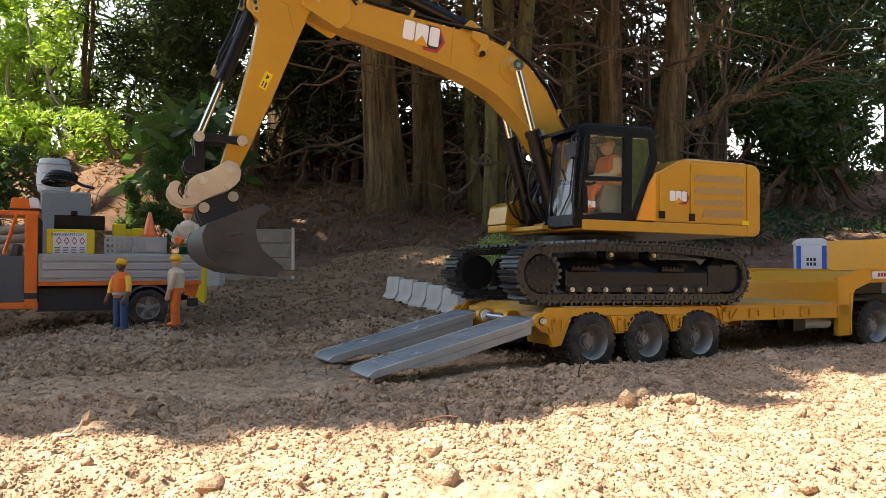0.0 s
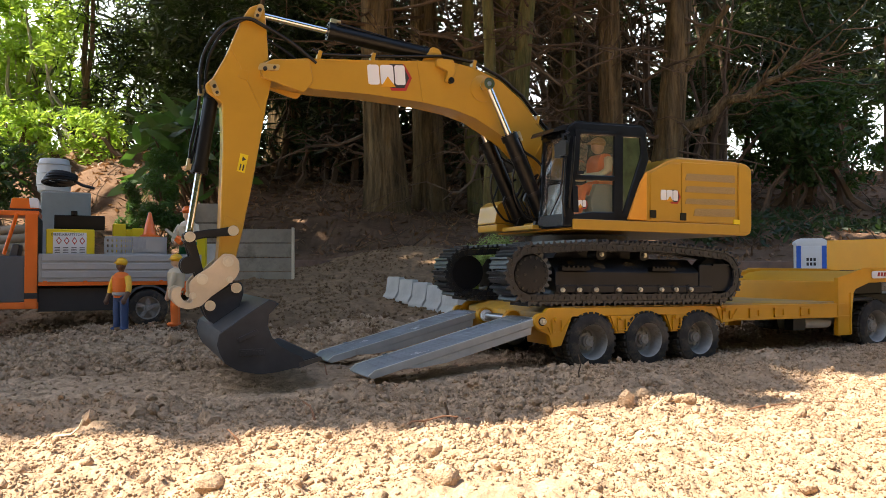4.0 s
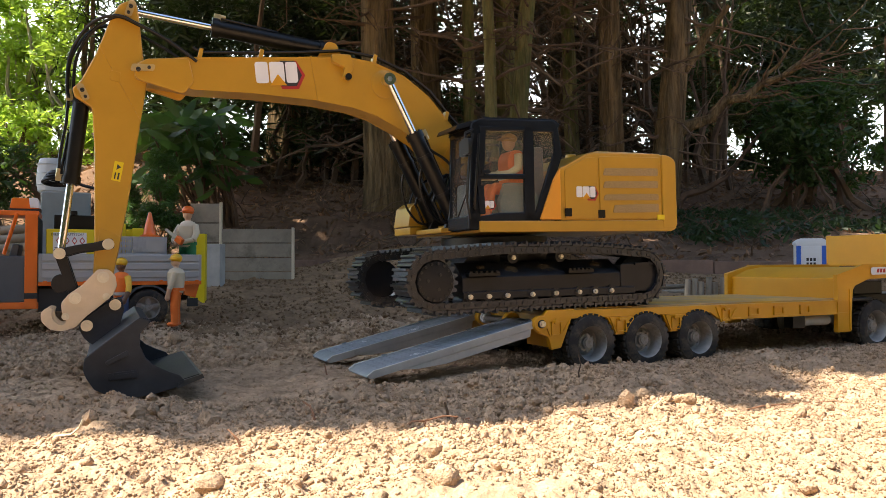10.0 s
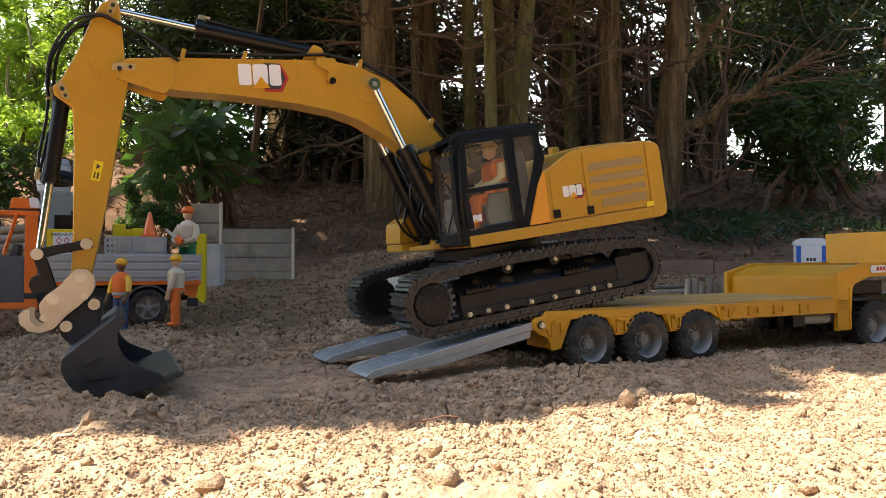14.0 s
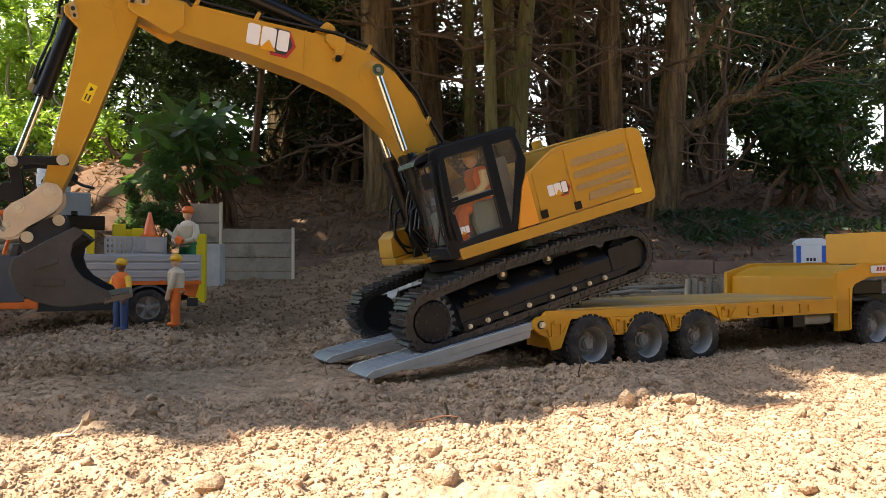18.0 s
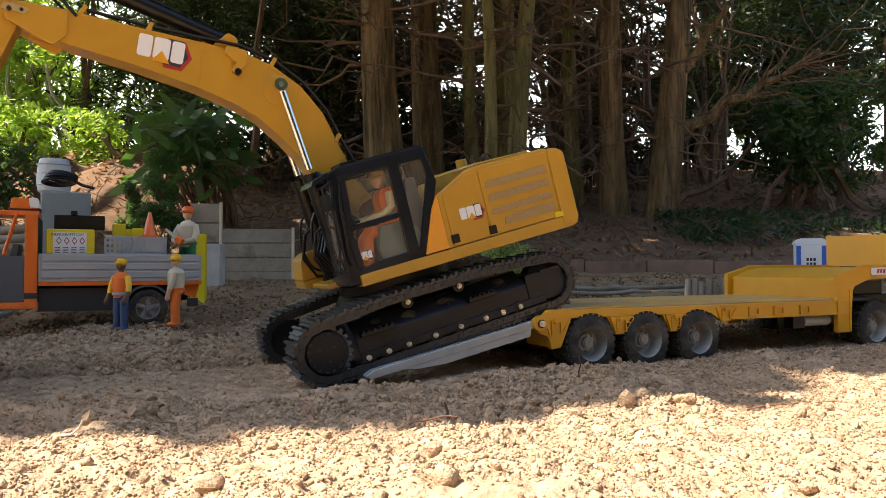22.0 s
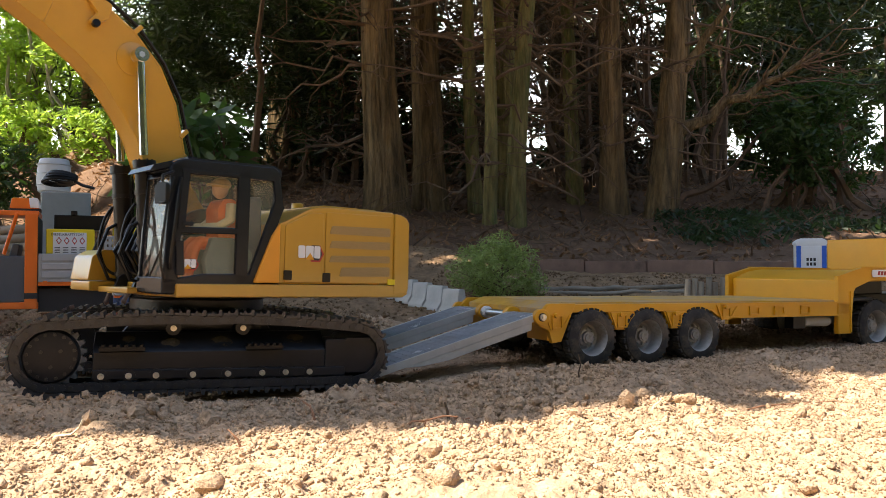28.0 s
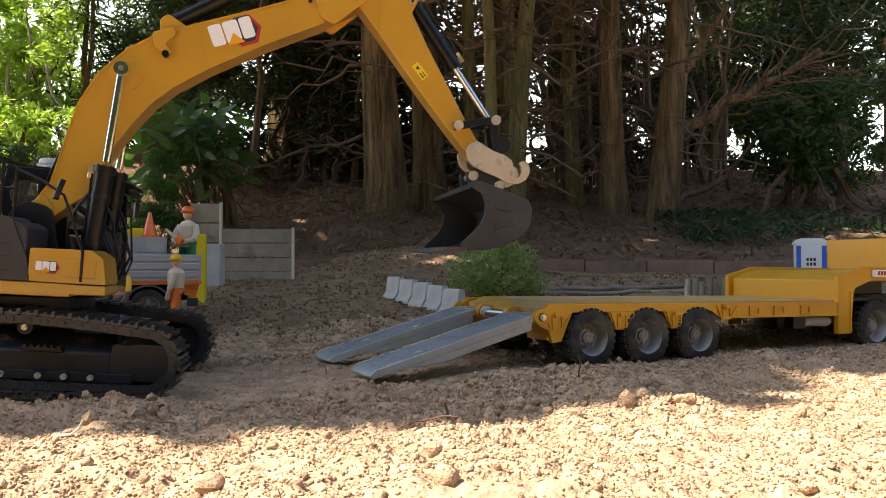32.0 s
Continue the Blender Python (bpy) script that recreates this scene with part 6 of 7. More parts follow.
for nm, q, y in (("door_pane", [(70, 231), (5, 233), (4, 175), (73, 173)], 101), ("door_pane", [(76, 168), (5, 171), (5, 124), (76, 121)], 101),
                 ("rear_pane", [(-5, 234), (-37, 232), (-42, 205), (-8, 122), (-4, 120)], 101), ("side_pane", [(76, 230), (-35, 234), (-42, 205), (-12, 120), (80, 119)], 40)):
    gl = EM()
    gl.add([(u, y, v) for u, v in q], [tuple(range(len(q)))])
    part(nm, gl, CABGLASS, house, smooth=False).visible_shadow = False
gl = EM()
gl.add([(84.5, 43, 120), (84.5, 100, 120), (78, 100, 230), (78, 43, 230)], [(0, 1, 2, 3)])
part("windscreen", gl, CABGLASS, house, smooth=False).visible_shadow = False
tr = EM()
tr.add([(-46, 42, 205), (-46, 100, 205), (-41, 100, 240), (-41, 42, 240)], [(0, 1, 2, 3)])
part("rear_window", tr, CABGLASS, house, smooth=False).visible_shadow = False
dr = EM()
for q in ([(67, 236), (71, 236), (71, 231), (7, 233), (7, 237)], [(62, 233), (70, 232), (74, 172), (66, 173)]):
    dr.prism(q, 103, 105)
dr.prism(round_poly([(74, 124), (66, 124), (68, 160), (76, 160)], 2), 103, 107)
dr.prism(round_poly([(58, 176), (70, 176), (70, 180), (58, 180)], 1), 103, 107)
part("door_handle", dr, CABBLACK, house, bevel=0.0006)
gr = EM()
gr.tube([(80, 105, 130), (82, 109, 140), (76, 109, 200), (72, 105, 226)], 1.6)
gr.tube([(86, 104, 118), (92, 108, 140), (86, 108, 205), (79, 104, 226)], 1.3)
part("grab_rail", gr, BLACK, house)
mr = EM()
mr.tube([(78, 102, 232), (92, 108, 226), (92, 108, 214)], 1.4)
for dx, dy in ((0, 0), (-6, -20)):
    mr.prism(round_poly([(-6, -10), (6, -10), (6, 10), (-6, 10)], 2.5), -2.5, 2.5, "x", m=pose(92 + dx, 110 + dy, 208, 0, 0, 20))
part("mirror", mr, BLACK, house)
wi = EM()
wi.tube([(87, 70, 121), (85, 92, 150), (81, 95, 205)], 1.0)
part("wiper", wi, BLACK, house)
se = EM()
se.prism(round_poly([(-30, 128), (24, 128), (24, 150), (14, 152), (-4, 148), (-14, 215), (-28, 215)], 4), 56, 90)
part("seat", se, DARKPL, house, "dark grey cab seat", bevel=0.002)
for yy in (52, 90):
    co = EM()
    co.prism(round_poly([(-16, 112), (34, 112), (40, 140), (32, 166), (-2, 166), (-16, 150)], 4), yy - 4, yy + 5)
    part("console", co, OLIVE, house, "grey-green armrest console", bevel=0.0015)
lw = EM()
lw.prism(round_poly([(78, 122), (60, 122), (60, 150), (66, 166), (76, 166)], 5), 46, 66)
part("dashboard", lw, mat("pale teal plastic", (0.20, 0.26, 0.27), 0.5, var=0.1), house, bevel=0.002)
brand_plate(house, 60, 136, 101.8, 21, 1)
# the driver doll: plain shapes, one mesh
dl = EM()
dl.use(0).ball((13, 72, 221), 9.5, 14, 10, (0.95, 0.85, 1.1))
dl.use(1).ball((12, 72, 227), 10.5, 14, 8, (1.05, 0.95, 0.72)).lathe([(0, 12.5), (1.4, 11)], (16, 72, 225.5), "z", 18)
dl.use(2).prism(round_poly([(-6, 158), (20, 158), (22, 198), (16, 210), (2, 210), (-5, 196)], 5), 58, 86)
dl.use(3).tube([(8, 90, 203), (12, 94, 186), (24, 92, 178), (48, 84, 176)], 6.2, 10, 4.2).tube([(8, 54, 203), (12, 50, 186), (24, 52, 178), (48, 60, 176)], 6.2, 10, 4.2)
dl.use(4).tube([(0, 64, 160), (40, 62, 160), (46, 62, 154), (54, 62, 122)], 7, 10).tube([(0, 80, 160), (40, 82, 160), (46, 82, 154), (54, 82, 122)], 7, 10)
dl.use(5).prism([(-5.4, 172), (21.4, 172), (21.4, 178), (-5.4, 178)], 57.5, 86.5)
part("driver_doll", dl, [SKIN, mat("tan cap plastic", (0.46, 0.27, 0.09), 0.5, var=0.06, bump=0.1), HIVIS, mat("pale yellow sleeve plastic", (0.72, 0.58, 0.30), 0.5, var=0.06, bump=0.1), HIVIS, PALEGREY], house, "plastic driver doll in an orange waistcoat and tan cap")

# -- boom
bt = [(478, 15), (440, 31), (357, 58), (284, 83), (238, 97), (205, 101), (160, 96), (119, 79), (80, 51), (40, 22), (6, 12)]
bb = [(-10, 4), (-10, -8), (2, -14), (40, -14), (68, -16), (96, 0), (122, 14), (150, 23), (188, 32), (222, 33), (270, 28), (346, 14), (417, -3), (470, -9), (484, -10), (488, 0), (486, 10)]
bm_ = BM()
bm_.prism(bt + bb, -20, 20)
boom = part("boom", bm_, YELLOW, excavator, "long yellow boom bent in the middle", bevel=0.0022)
for sd in SIDES:
    lo, hi = sorted((sd * 19, sd * 24))
    for q, rr in (([(432, 32), (478, 16), (489, 2), (482, -11), (428, -13), (420, 6)], 5), ([(-11, 6), (-6, -12), (10, -14), (26, -6), (26, 14), (8, 14)], 6)):
        bx = BM()
        bx.prism(round_poly(q, rr), lo, hi)
        part("boom_end", bx, YELLOW, boom, bevel=0.0015)
for sd in SIDES:
    rb = BM()
    lo, hi = sorted((sd * 19.5, sd * 21))
    bx0 = [(436, 30), (431, 32), (420, -3), (425, -4)]
    rb.prism(bx0, lo, hi)
    rb.prism([(290, 82), (288, 83), (266, 29), (268, 28)], lo, hi)
    rb.prism([(70, 45), (68, 44), (82, -8), (84, -7)], lo, hi)
    for q in (bt, bb[4:-3]):
        for (a0, b0), (a1, b1) in zip(q, q[1:]):
            d = 2.2 if q is bt else -2.2
            rb.prism([(a0, b0), (a1, b1), (a1, b1 - d), (a0, b0 - d)], lo, hi - 0.5 * sd if sd > 0 else hi)
    part("weld_seam", rb, YELLOW, boom)
for sd in SIDES:
    lg = BM()
    lg.lathe([(0, 19), (1.4, 19), (2.2, 15), (2.2, 0)] if sd > 0 else [(-2.2, 0), (-2.2, 15), (-1.4, 19), (0, 19)], (BOOM_CYL[0], sd * 19.5, BOOM_CYL[1] - 3), seg=30)
    part("boss", lg, YELLOW, boom)
    ax_ = BM()
    ax_.cyl((BOOM_CYL[0], 0, BOOM_CYL[1]), (BOOM_CYL[0], sd * 37, BOOM_CYL[1]), 5.5, seg=18)
    pin(ax_, BOOM_CYL[0], BOOM_CYL[1], sd * 38, 6.2, sd)
    part("pin", ax_, STEEL, boom, "bright cylinder pin")
    tp = BM()
    pl = round_poly([(491, 5), (491, -4), (466, 4), (466, 12)], 3)
    tp.prism(pl, *sorted((sd * 23.5, sd * 25.4)))
    tp.use(1)
    pin(tp, 483, 0.5, sd * 25.6, 2.6, sd)
    pin(tp, 472, 6, sd * 25.6, 2.0, sd)
    part("pin_plate", tp, [PLATE, WORN], boom)
    cl = BM()
    lo, hi = sorted((sd * 19, sd * 27))
    cl.prism(round_poly([(264, 92), (240, 99), (232, 84), (238, 66), (244, 66), (244, 80), (262, 82)], 3), lo, hi)
    part("lamp_bracket", cl, YELLOW, boom, bevel=0.001)
    hl = BM()
    hl.cyl((237, sd * 24, 69), (237, sd * 30, 69), 4.2, seg=14)
    part("lamp", hl, BLACK, boom)
for sd in SIDES:
    b = brand_plate(boom, 0, 0, sd * 20.2, 62, sd, made=BM)
    b.matrix_basis = pose(0.322 * ARM, 0, 0.047 * ARM, 0, 18, 0)
cb = BM()
for yy in (-9, 9):
    cb.prism(round_poly([(280, 84), (246, 96), (258, 112), (270, 112)], 4), yy - 3, yy + 3)
part("cylinder_lug", cb, YELLOW, boom, bevel=0.001)
def smooth_line(pts, n=5):
    """A soft curve through the given points."""
    p = [Vector(q) for q in pts]
    out = []
    for i in range(len(p) - 1):
        a, b, c, d = p[max(i - 1, 0)], p[i], p[i + 1], p[min(i + 2, len(p) - 1)]
        for k in range(n):
            t = k / n
            out.append(0.5 * (2 * b + (c - a) * t + (2 * a - 5 * b + 4 * c - d) * t * t + (3 * b - a - 3 * c + d) * t ** 3))
    return out + [p[-1]]


hz = BM()
for yy in (13, 16.5):
    hz.tube([(28, yy, 30), (78, yy, 60), (118, yy, 88), (160, yy, 104), (205, yy, 110), (250, yy, 104), (300, yy, 85), (357, yy, 65), (420, yy, 45), (430, yy, 48)], 1.7)
part("hose", hz, BLACK, boom, "black hydraulic hoses along the boom")
for u, v in ((420, 40), (350, 62), (205, 103), (88, 58)):
    c = BM()
    c.box(u - 2.5, u + 2.5, 9, 21, v - 4, v + 9)
    part("hose_clamp", c, YELLOW, boom, bevel=0.0006)

# -- stick
so = [(-56, 46), (-74, 40), (-82, 30), (-80, 22), (-66, 17), (-17, 3), (2, -6), (52, -7), (144, -10.5), (209, -11), (252, -10), (257, 0), (254, 10), (210, 16), (167, 24), (100, 36), (55, 46.5), (46, 67), (37, 71), (27, 64), (-9, 54)]
sk = BM()
sk.prism(round_poly(so, 3), -15.5, 15.5)
stick = part("stick", sk, YELLOW, excavator, "tapered yellow dipper stick", bevel=0.002)
for sd in SIDES:
    sx = BM()
    lo, hi = sorted((sd * 15.5, sd * 16.6))
    for a0, a1 in (((-20, 52), (54, -6)),):
        d = (Vector(a1) - Vector(a0)).normalized() * 1.0
        nn = Vector((-d.y, d.x))
        sx.prism([tuple(Vector(a0) + nn), tuple(Vector(a1) + nn), tuple(Vector(a1) - nn), tuple(Vector(a0) - nn)], lo, hi)
    part("weld_seam", sx, YELLOW, stick)
    sx = BM()
    sx.prism(round_poly([(190, 14), (196, -10), (256, -9), (256, 9)], 3), lo, hi)
    part("side_plate", sx, YELLOW, stick, bevel=0.0006)
    sx = BM()
    sx.prism(round_poly([(6, 36), (6, 24), (18, 22), (18, 34)], 1), lo, hi)
    part("cover_plate", sx, YELLOW, stick, bevel=0.0006)
for sd in SIDES:
    for nm, (u, v) in (("pin_plate", (-73.8, 27.4)), ("pin_plate", (37.5, 60))):
        tp = BM()
        a = 0.15 if v < 40 else -0.6
        q = [(u - 8, v - 4), (u + 12, v - 4), (u + 12, v + 4), (u - 8, v + 4)]
        q = [(u + (x - u) * math.cos(a) - (y - v) * math.sin(a), v + (x - u) * math.sin(a) + (y - v) * math.cos(a)) for x, y in q]
        tp.prism(round_poly(q, 4), *sorted((sd * 16, sd * 17.8)))
        tp.use(1)
        pin(tp, u, v, sd * 18.2, 2.4, sd)
        pin(tp, u + 8 * math.cos(a), v + 8 * math.sin(a), sd * 18.2, 1.9, sd)
        part(nm, tp, [PLATE, WORN], stick)
    lb = BM()
    q = [(110, 12), (133, 12), (133, 2), (110, 2)]
    lb.prism(q, *sorted((sd * 15.6, sd * 16.1)))
    part("warning_label", lb, YELLOWPL, stick, "yellow warning label")
    lb = BM()
    lb.prism([(113, 8.5), (120, 8.5), (116, 4)], *sorted((sd * 15.7, sd * 16.3)))
    lb.prism([(123, 9.5), (131, 9.5), (131, 8), (123, 8)], *sorted((sd * 15.7, sd * 16.3)))
    lb.prism([(123, 6), (131, 6), (131, 4.2), (123, 4.2)], *sorted((sd * 15.7, sd * 16.3)))
    part("warning_mark", lb, INK, stick)
hz = BM()
for yy, o in ((21, 0), (-21, 0), (17.5, 7)):
    hz.tube(smooth_line([(-29, yy, -56), (-45, yy, -20), (-55, yy, 18), (-58, yy, 38), (-49, yy * 0.8, 58 - o), (-32, yy * 0.6, 71 - o), (-2, yy * 0.4, 80 - o), (30, yy * 0.3, 78 - o), (48, yy * 0.3, 73 - o)]), 1.9)
part("hose", hz, BLACK, stick, "black hydraulic hoses looped over the stick's head")

# -- linkage, quick coupler and bucket
lk = []
for sd in SIDES:
    q = BM()
    lo, hi = sorted((sd * 19, sd * 24))
    q.prism(round_poly([(-6, -6), (14, -5), (30, -3), (LINK_A + 6, -5.5), (LINK_A + 6, 5.5), (30, 6), (14, 5), (-6, 6)], 3), lo, hi)
    ob = part("link", q, DUSTBLACK, excavator, "black rocker link", bevel=0.001)
    for u in (0, LINK_A):
        bo = BM()
        pin(bo, u, 0, sd * 26, 6.4, sd)
        part("bolt", bo, BOLT, ob, "pale bolt head")
    lk.append(ob)
rod = BM()
for sd in SIDES:
    lo, hi = sorted((sd * 10, sd * 17))
    rod.prism(round_poly([(-7, -6), (LINK_B + 6, -5), (LINK_B + 6, 5), (-7, 6)], 4), lo, hi)
    rod.prism(round_poly([(22, 4), (44, 4), (42, 18), (30, 20), (22, 14)], 5), lo, hi)
hlink = part("h_link", rod, DUSTBLACK, excavator, "black bucket link", bevel=0.001)
cp_ = BM()
cout = [(-9, 6), (-9, -6), (-2, -13), (10, -15), (20, -11), (33, 2), (45, 16), (57, 26), (62, 40), (60, 52), (51, 61), (41, 62), (35, 56), (36, 49), (41, 51), (48, 50), (54, 44), (54, 38), (50, 36), (40, 41), (30, 42), (20, 35), (10, 22)]
for sd in SIDES:
    cp_.prism(round_poly(cout, 2.5, 3), *sorted((sd * 23, sd * 28)))
coupler = part("coupler", cp_, COUPLER, excavator, "pale gold quick coupler with a hook", bevel=0.0012)
cc = BM()
cc.prism(round_poly([(4, -4), (20, -6), (46, 22), (50, 34), (36, 36), (16, 22)], 3), -23, 23)
part("coupler_body", cc, DUSTBLACK, coupler, bevel=0.001)
for sd in SIDES:
    for (u, v), r in (((0, 0), 6.6), (CPIN2, 6.6), ((22, -4), 4.0), ((45, 37), 4.0)):
        bo = BM()
        pin(bo, u, v, sd * 29, r, sd)
        part("bolt", bo, BOLT, coupler, "pale bolt head")

BW = 118
OUT = [(42, -46), (40, -39), (60, -18), (80, 2), (92, 4), (103, 1), (114, -5), (121, -17), (124, -36), (121, -54), (114, -78), (105, -102)]
INN = [(101, -100), (108, -78), (115, -56), (118, -38), (115, -22), (109, -11), (100, -4), (92, -2), (82, -4), (63, -23), (46, -40), (46, -46)]
DEEP = 1.2
OUT, INN = [[(u, v if v < -46 else -46 + (v + 46) * DEEP) for u, v in q] for q in (OUT, INN)]
bk = BM()
bk.prism(OUT + INN, -BW, BW)
bucket = part("bucket", bk, BUCKET, excavator, "wide black ditching bucket with soil on its back")
for sd in SIDES:
    sp = BM()
    side = [(44, -49), (40, -39), (60, -18), (82, 3.5), (94, 4.5), (103, 1.5), (114.5, -5), (121.5, -17), (124.5, -36), (121.5, -54), (114, -80), (109, -86), (102, -80), (98, -69), (91, -54), (82.5, -45), (70, -40), (57, -40)]
    side = [(u, v if v < -46 else -46 + (v + 46) * DEEP) for u, v in side]
    sp.prism(side, *sorted((sd * (BW - 1), sd * (BW + 3))))
    pl = part("side_plate", sp, BUCKET, bucket, "curved black side plate", bevel=0.001)
    rb = BM()
    rb.prism(round_poly([(74, -27), (86, -6), (90, -8), (79, -29)], 1.5), *sorted((sd * (BW + 2), sd * (BW + 5))))
    part("rib", rb, BUCKET, pl, bevel=0.0005)
    rb = BM()
    rb.prism(round_poly([(95, -37), (98, -9), (106, -10), (103, -38)], 1.0), *sorted((sd * (BW + 2), sd * (BW + 4.2))))
    part("mark_plate", rb, BUCKET, pl, bevel=0.0005)
    rb = BM()
    for i in range(4):
        v0 = -35.5 + i * 6.4
        rb.prism([(97.2 + 0.1 * (v0 + 36), v0), (101.8 + 0.1 * (v0 + 36), v0), (102.2 + 0.1 * (v0 + 36), v0 + 4.6), (97.6 + 0.1 * (v0 + 36), v0 + 4.6)], *sorted((sd * (BW + 3.6), sd * (BW + 5))))
    part("raised_marks", rb, BUCKET, pl, "raised bars on the side plate")
lip = BM()
lip.prism([(101, -103), (105, -105), (116, -78), (109, -78)], -BW - 3, BW + 3)
part("cutting_edge", lip, mat("worn steel edge", (0.09, 0.088, 0.085), 0.4, 0.5, var=0.4, scale=40, bump=0.2, dirt=(0.25, 0.18, 0.10), dirt_at=0.55), bucket)
for sd in SIDES:
    bp = BM()
    bp.prism(round_poly([(23, -20), (36, -24), (60, -19), (82, 4), (70, 18), (58, 24), (48, 19), (30, -4)], 4), *sorted((sd * 15, sd * 21)))
    part("bucket_ear", bp, BUCKET, bucket, bevel=0.001)
for sd in SIDES:
    for u, v in (CPIN3, CPIN4):
        bo = BM()
        pin(bo, u, v, sd * 22.5, 6.4, sd)
        bo.cyl((u, 0, v), (u, sd * 22, v), 4, seg=14)
        part("bolt", bo, BOLT, bucket, "pale bolt head")


# -- hydraulic cylinders: barrel from its pin along x, rod from its own pin along -x
def ram(name, length, r, rod_len, rod_r, y=0.0):
    b, q = BM(), BM()
    b.cyl((0, -r * 0.8, 0), (0, r * 0.8, 0), r * 0.95, seg=18)
    b.cyl((0, 0, 0), (length, 0, 0), r, seg=22)
    b.cyl((length - 9, 0, 0), (length, 0, 0), r * 1.18, seg=22)
    b.cyl((8, 0, 0), (13, 0, 0), r * 1.12, seg=22)
    b.cyl((length * 0.45, 0, r), (length - 4, 0, r * 1.3), 1.6, seg=8)
    for i in range(6):
        a = math.pi * i / 3
        b.cyl((length, 0.8 * r * math.cos(a), 0.8 * r * math.sin(a)), (length + 1.5, 0.8 * r * math.cos(a), 0.8 * r * math.sin(a)), 1.2, seg=6)
    ob = part(name + "_barrel", b, BLACK, excavator, "black hydraulic cylinder barrel")
    ft_ = BM()
    ft_.box(length - 10, length - 2, -3, 3, r, r + 7).cyl((length - 6, 0, r + 5), (length - 16, 0, r + 5), 2.6, seg=10)
    part("fitting", ft_, BRASS, ob, "brass hose fitting")
    if name == "boom_cylinder":
        ho = BM()
        ho.tube(smooth_line([(14, 0, r), (26, 5, r + 13), (56, 7, r + 21), (86, 5, r + 14), (104, 2, r + 3), (112, 0, r)]), 1.9)
        ho.tube(smooth_line([(10, -4, -r), (20, -8, -r - 10), (46, -9, -r - 15), (74, -7, -r - 9), (90, -3, -r)]), 1.7)
        part("hose", ho, BLACK, ob, "black hose looped beside the barrel")
        for u in (44, 100):
            ho = BM()
            ho.cyl((u, 0, 0), (u + 5, 0, 0), r * 1.1, seg=22)
            part("clamp", ho, DUSTBLACK, ob)
    if name == "bucket_cylinder":
        ft_ = BM()
        ft_.box(4, 11, -3, 3, r - 2, r + 8).cyl((-2, 0, r + 5), (12, 0, r + 5), 2.6, seg=10)
        part("fitting", ft_, BRASS, ob, "brass hose fitting")
        ho = BM()
        ho.tube([(12, 0, r + 5), (length * 0.35, 0, r + 4), (length * 0.7, 0, r + 6), (length - 16, 0, r + 5)], 1.7)
        part("hose", ho, BLACK, ob)
    q.cyl((-rod_len, 0, 0), (0, 0, 0), rod_r, seg=16)
    q.cyl((0, -rod_r * 1.3, 0), (0, rod_r * 1.3, 0), rod_r * 1.8, seg=18)
    return ob, part(name + "_rod", q, CHROME, excavator, "bright chrome piston rod")


boom_rams = [ram("boom_cylinder", 138, 10.5, 112, 4.6) for sd in SIDES]
stick_ram = ram("stick_cylinder", 150, 10.5, 120, 4.6)
bucket_ram = ram("bucket_cylinder", 108, 9.0, 92, 4.2)

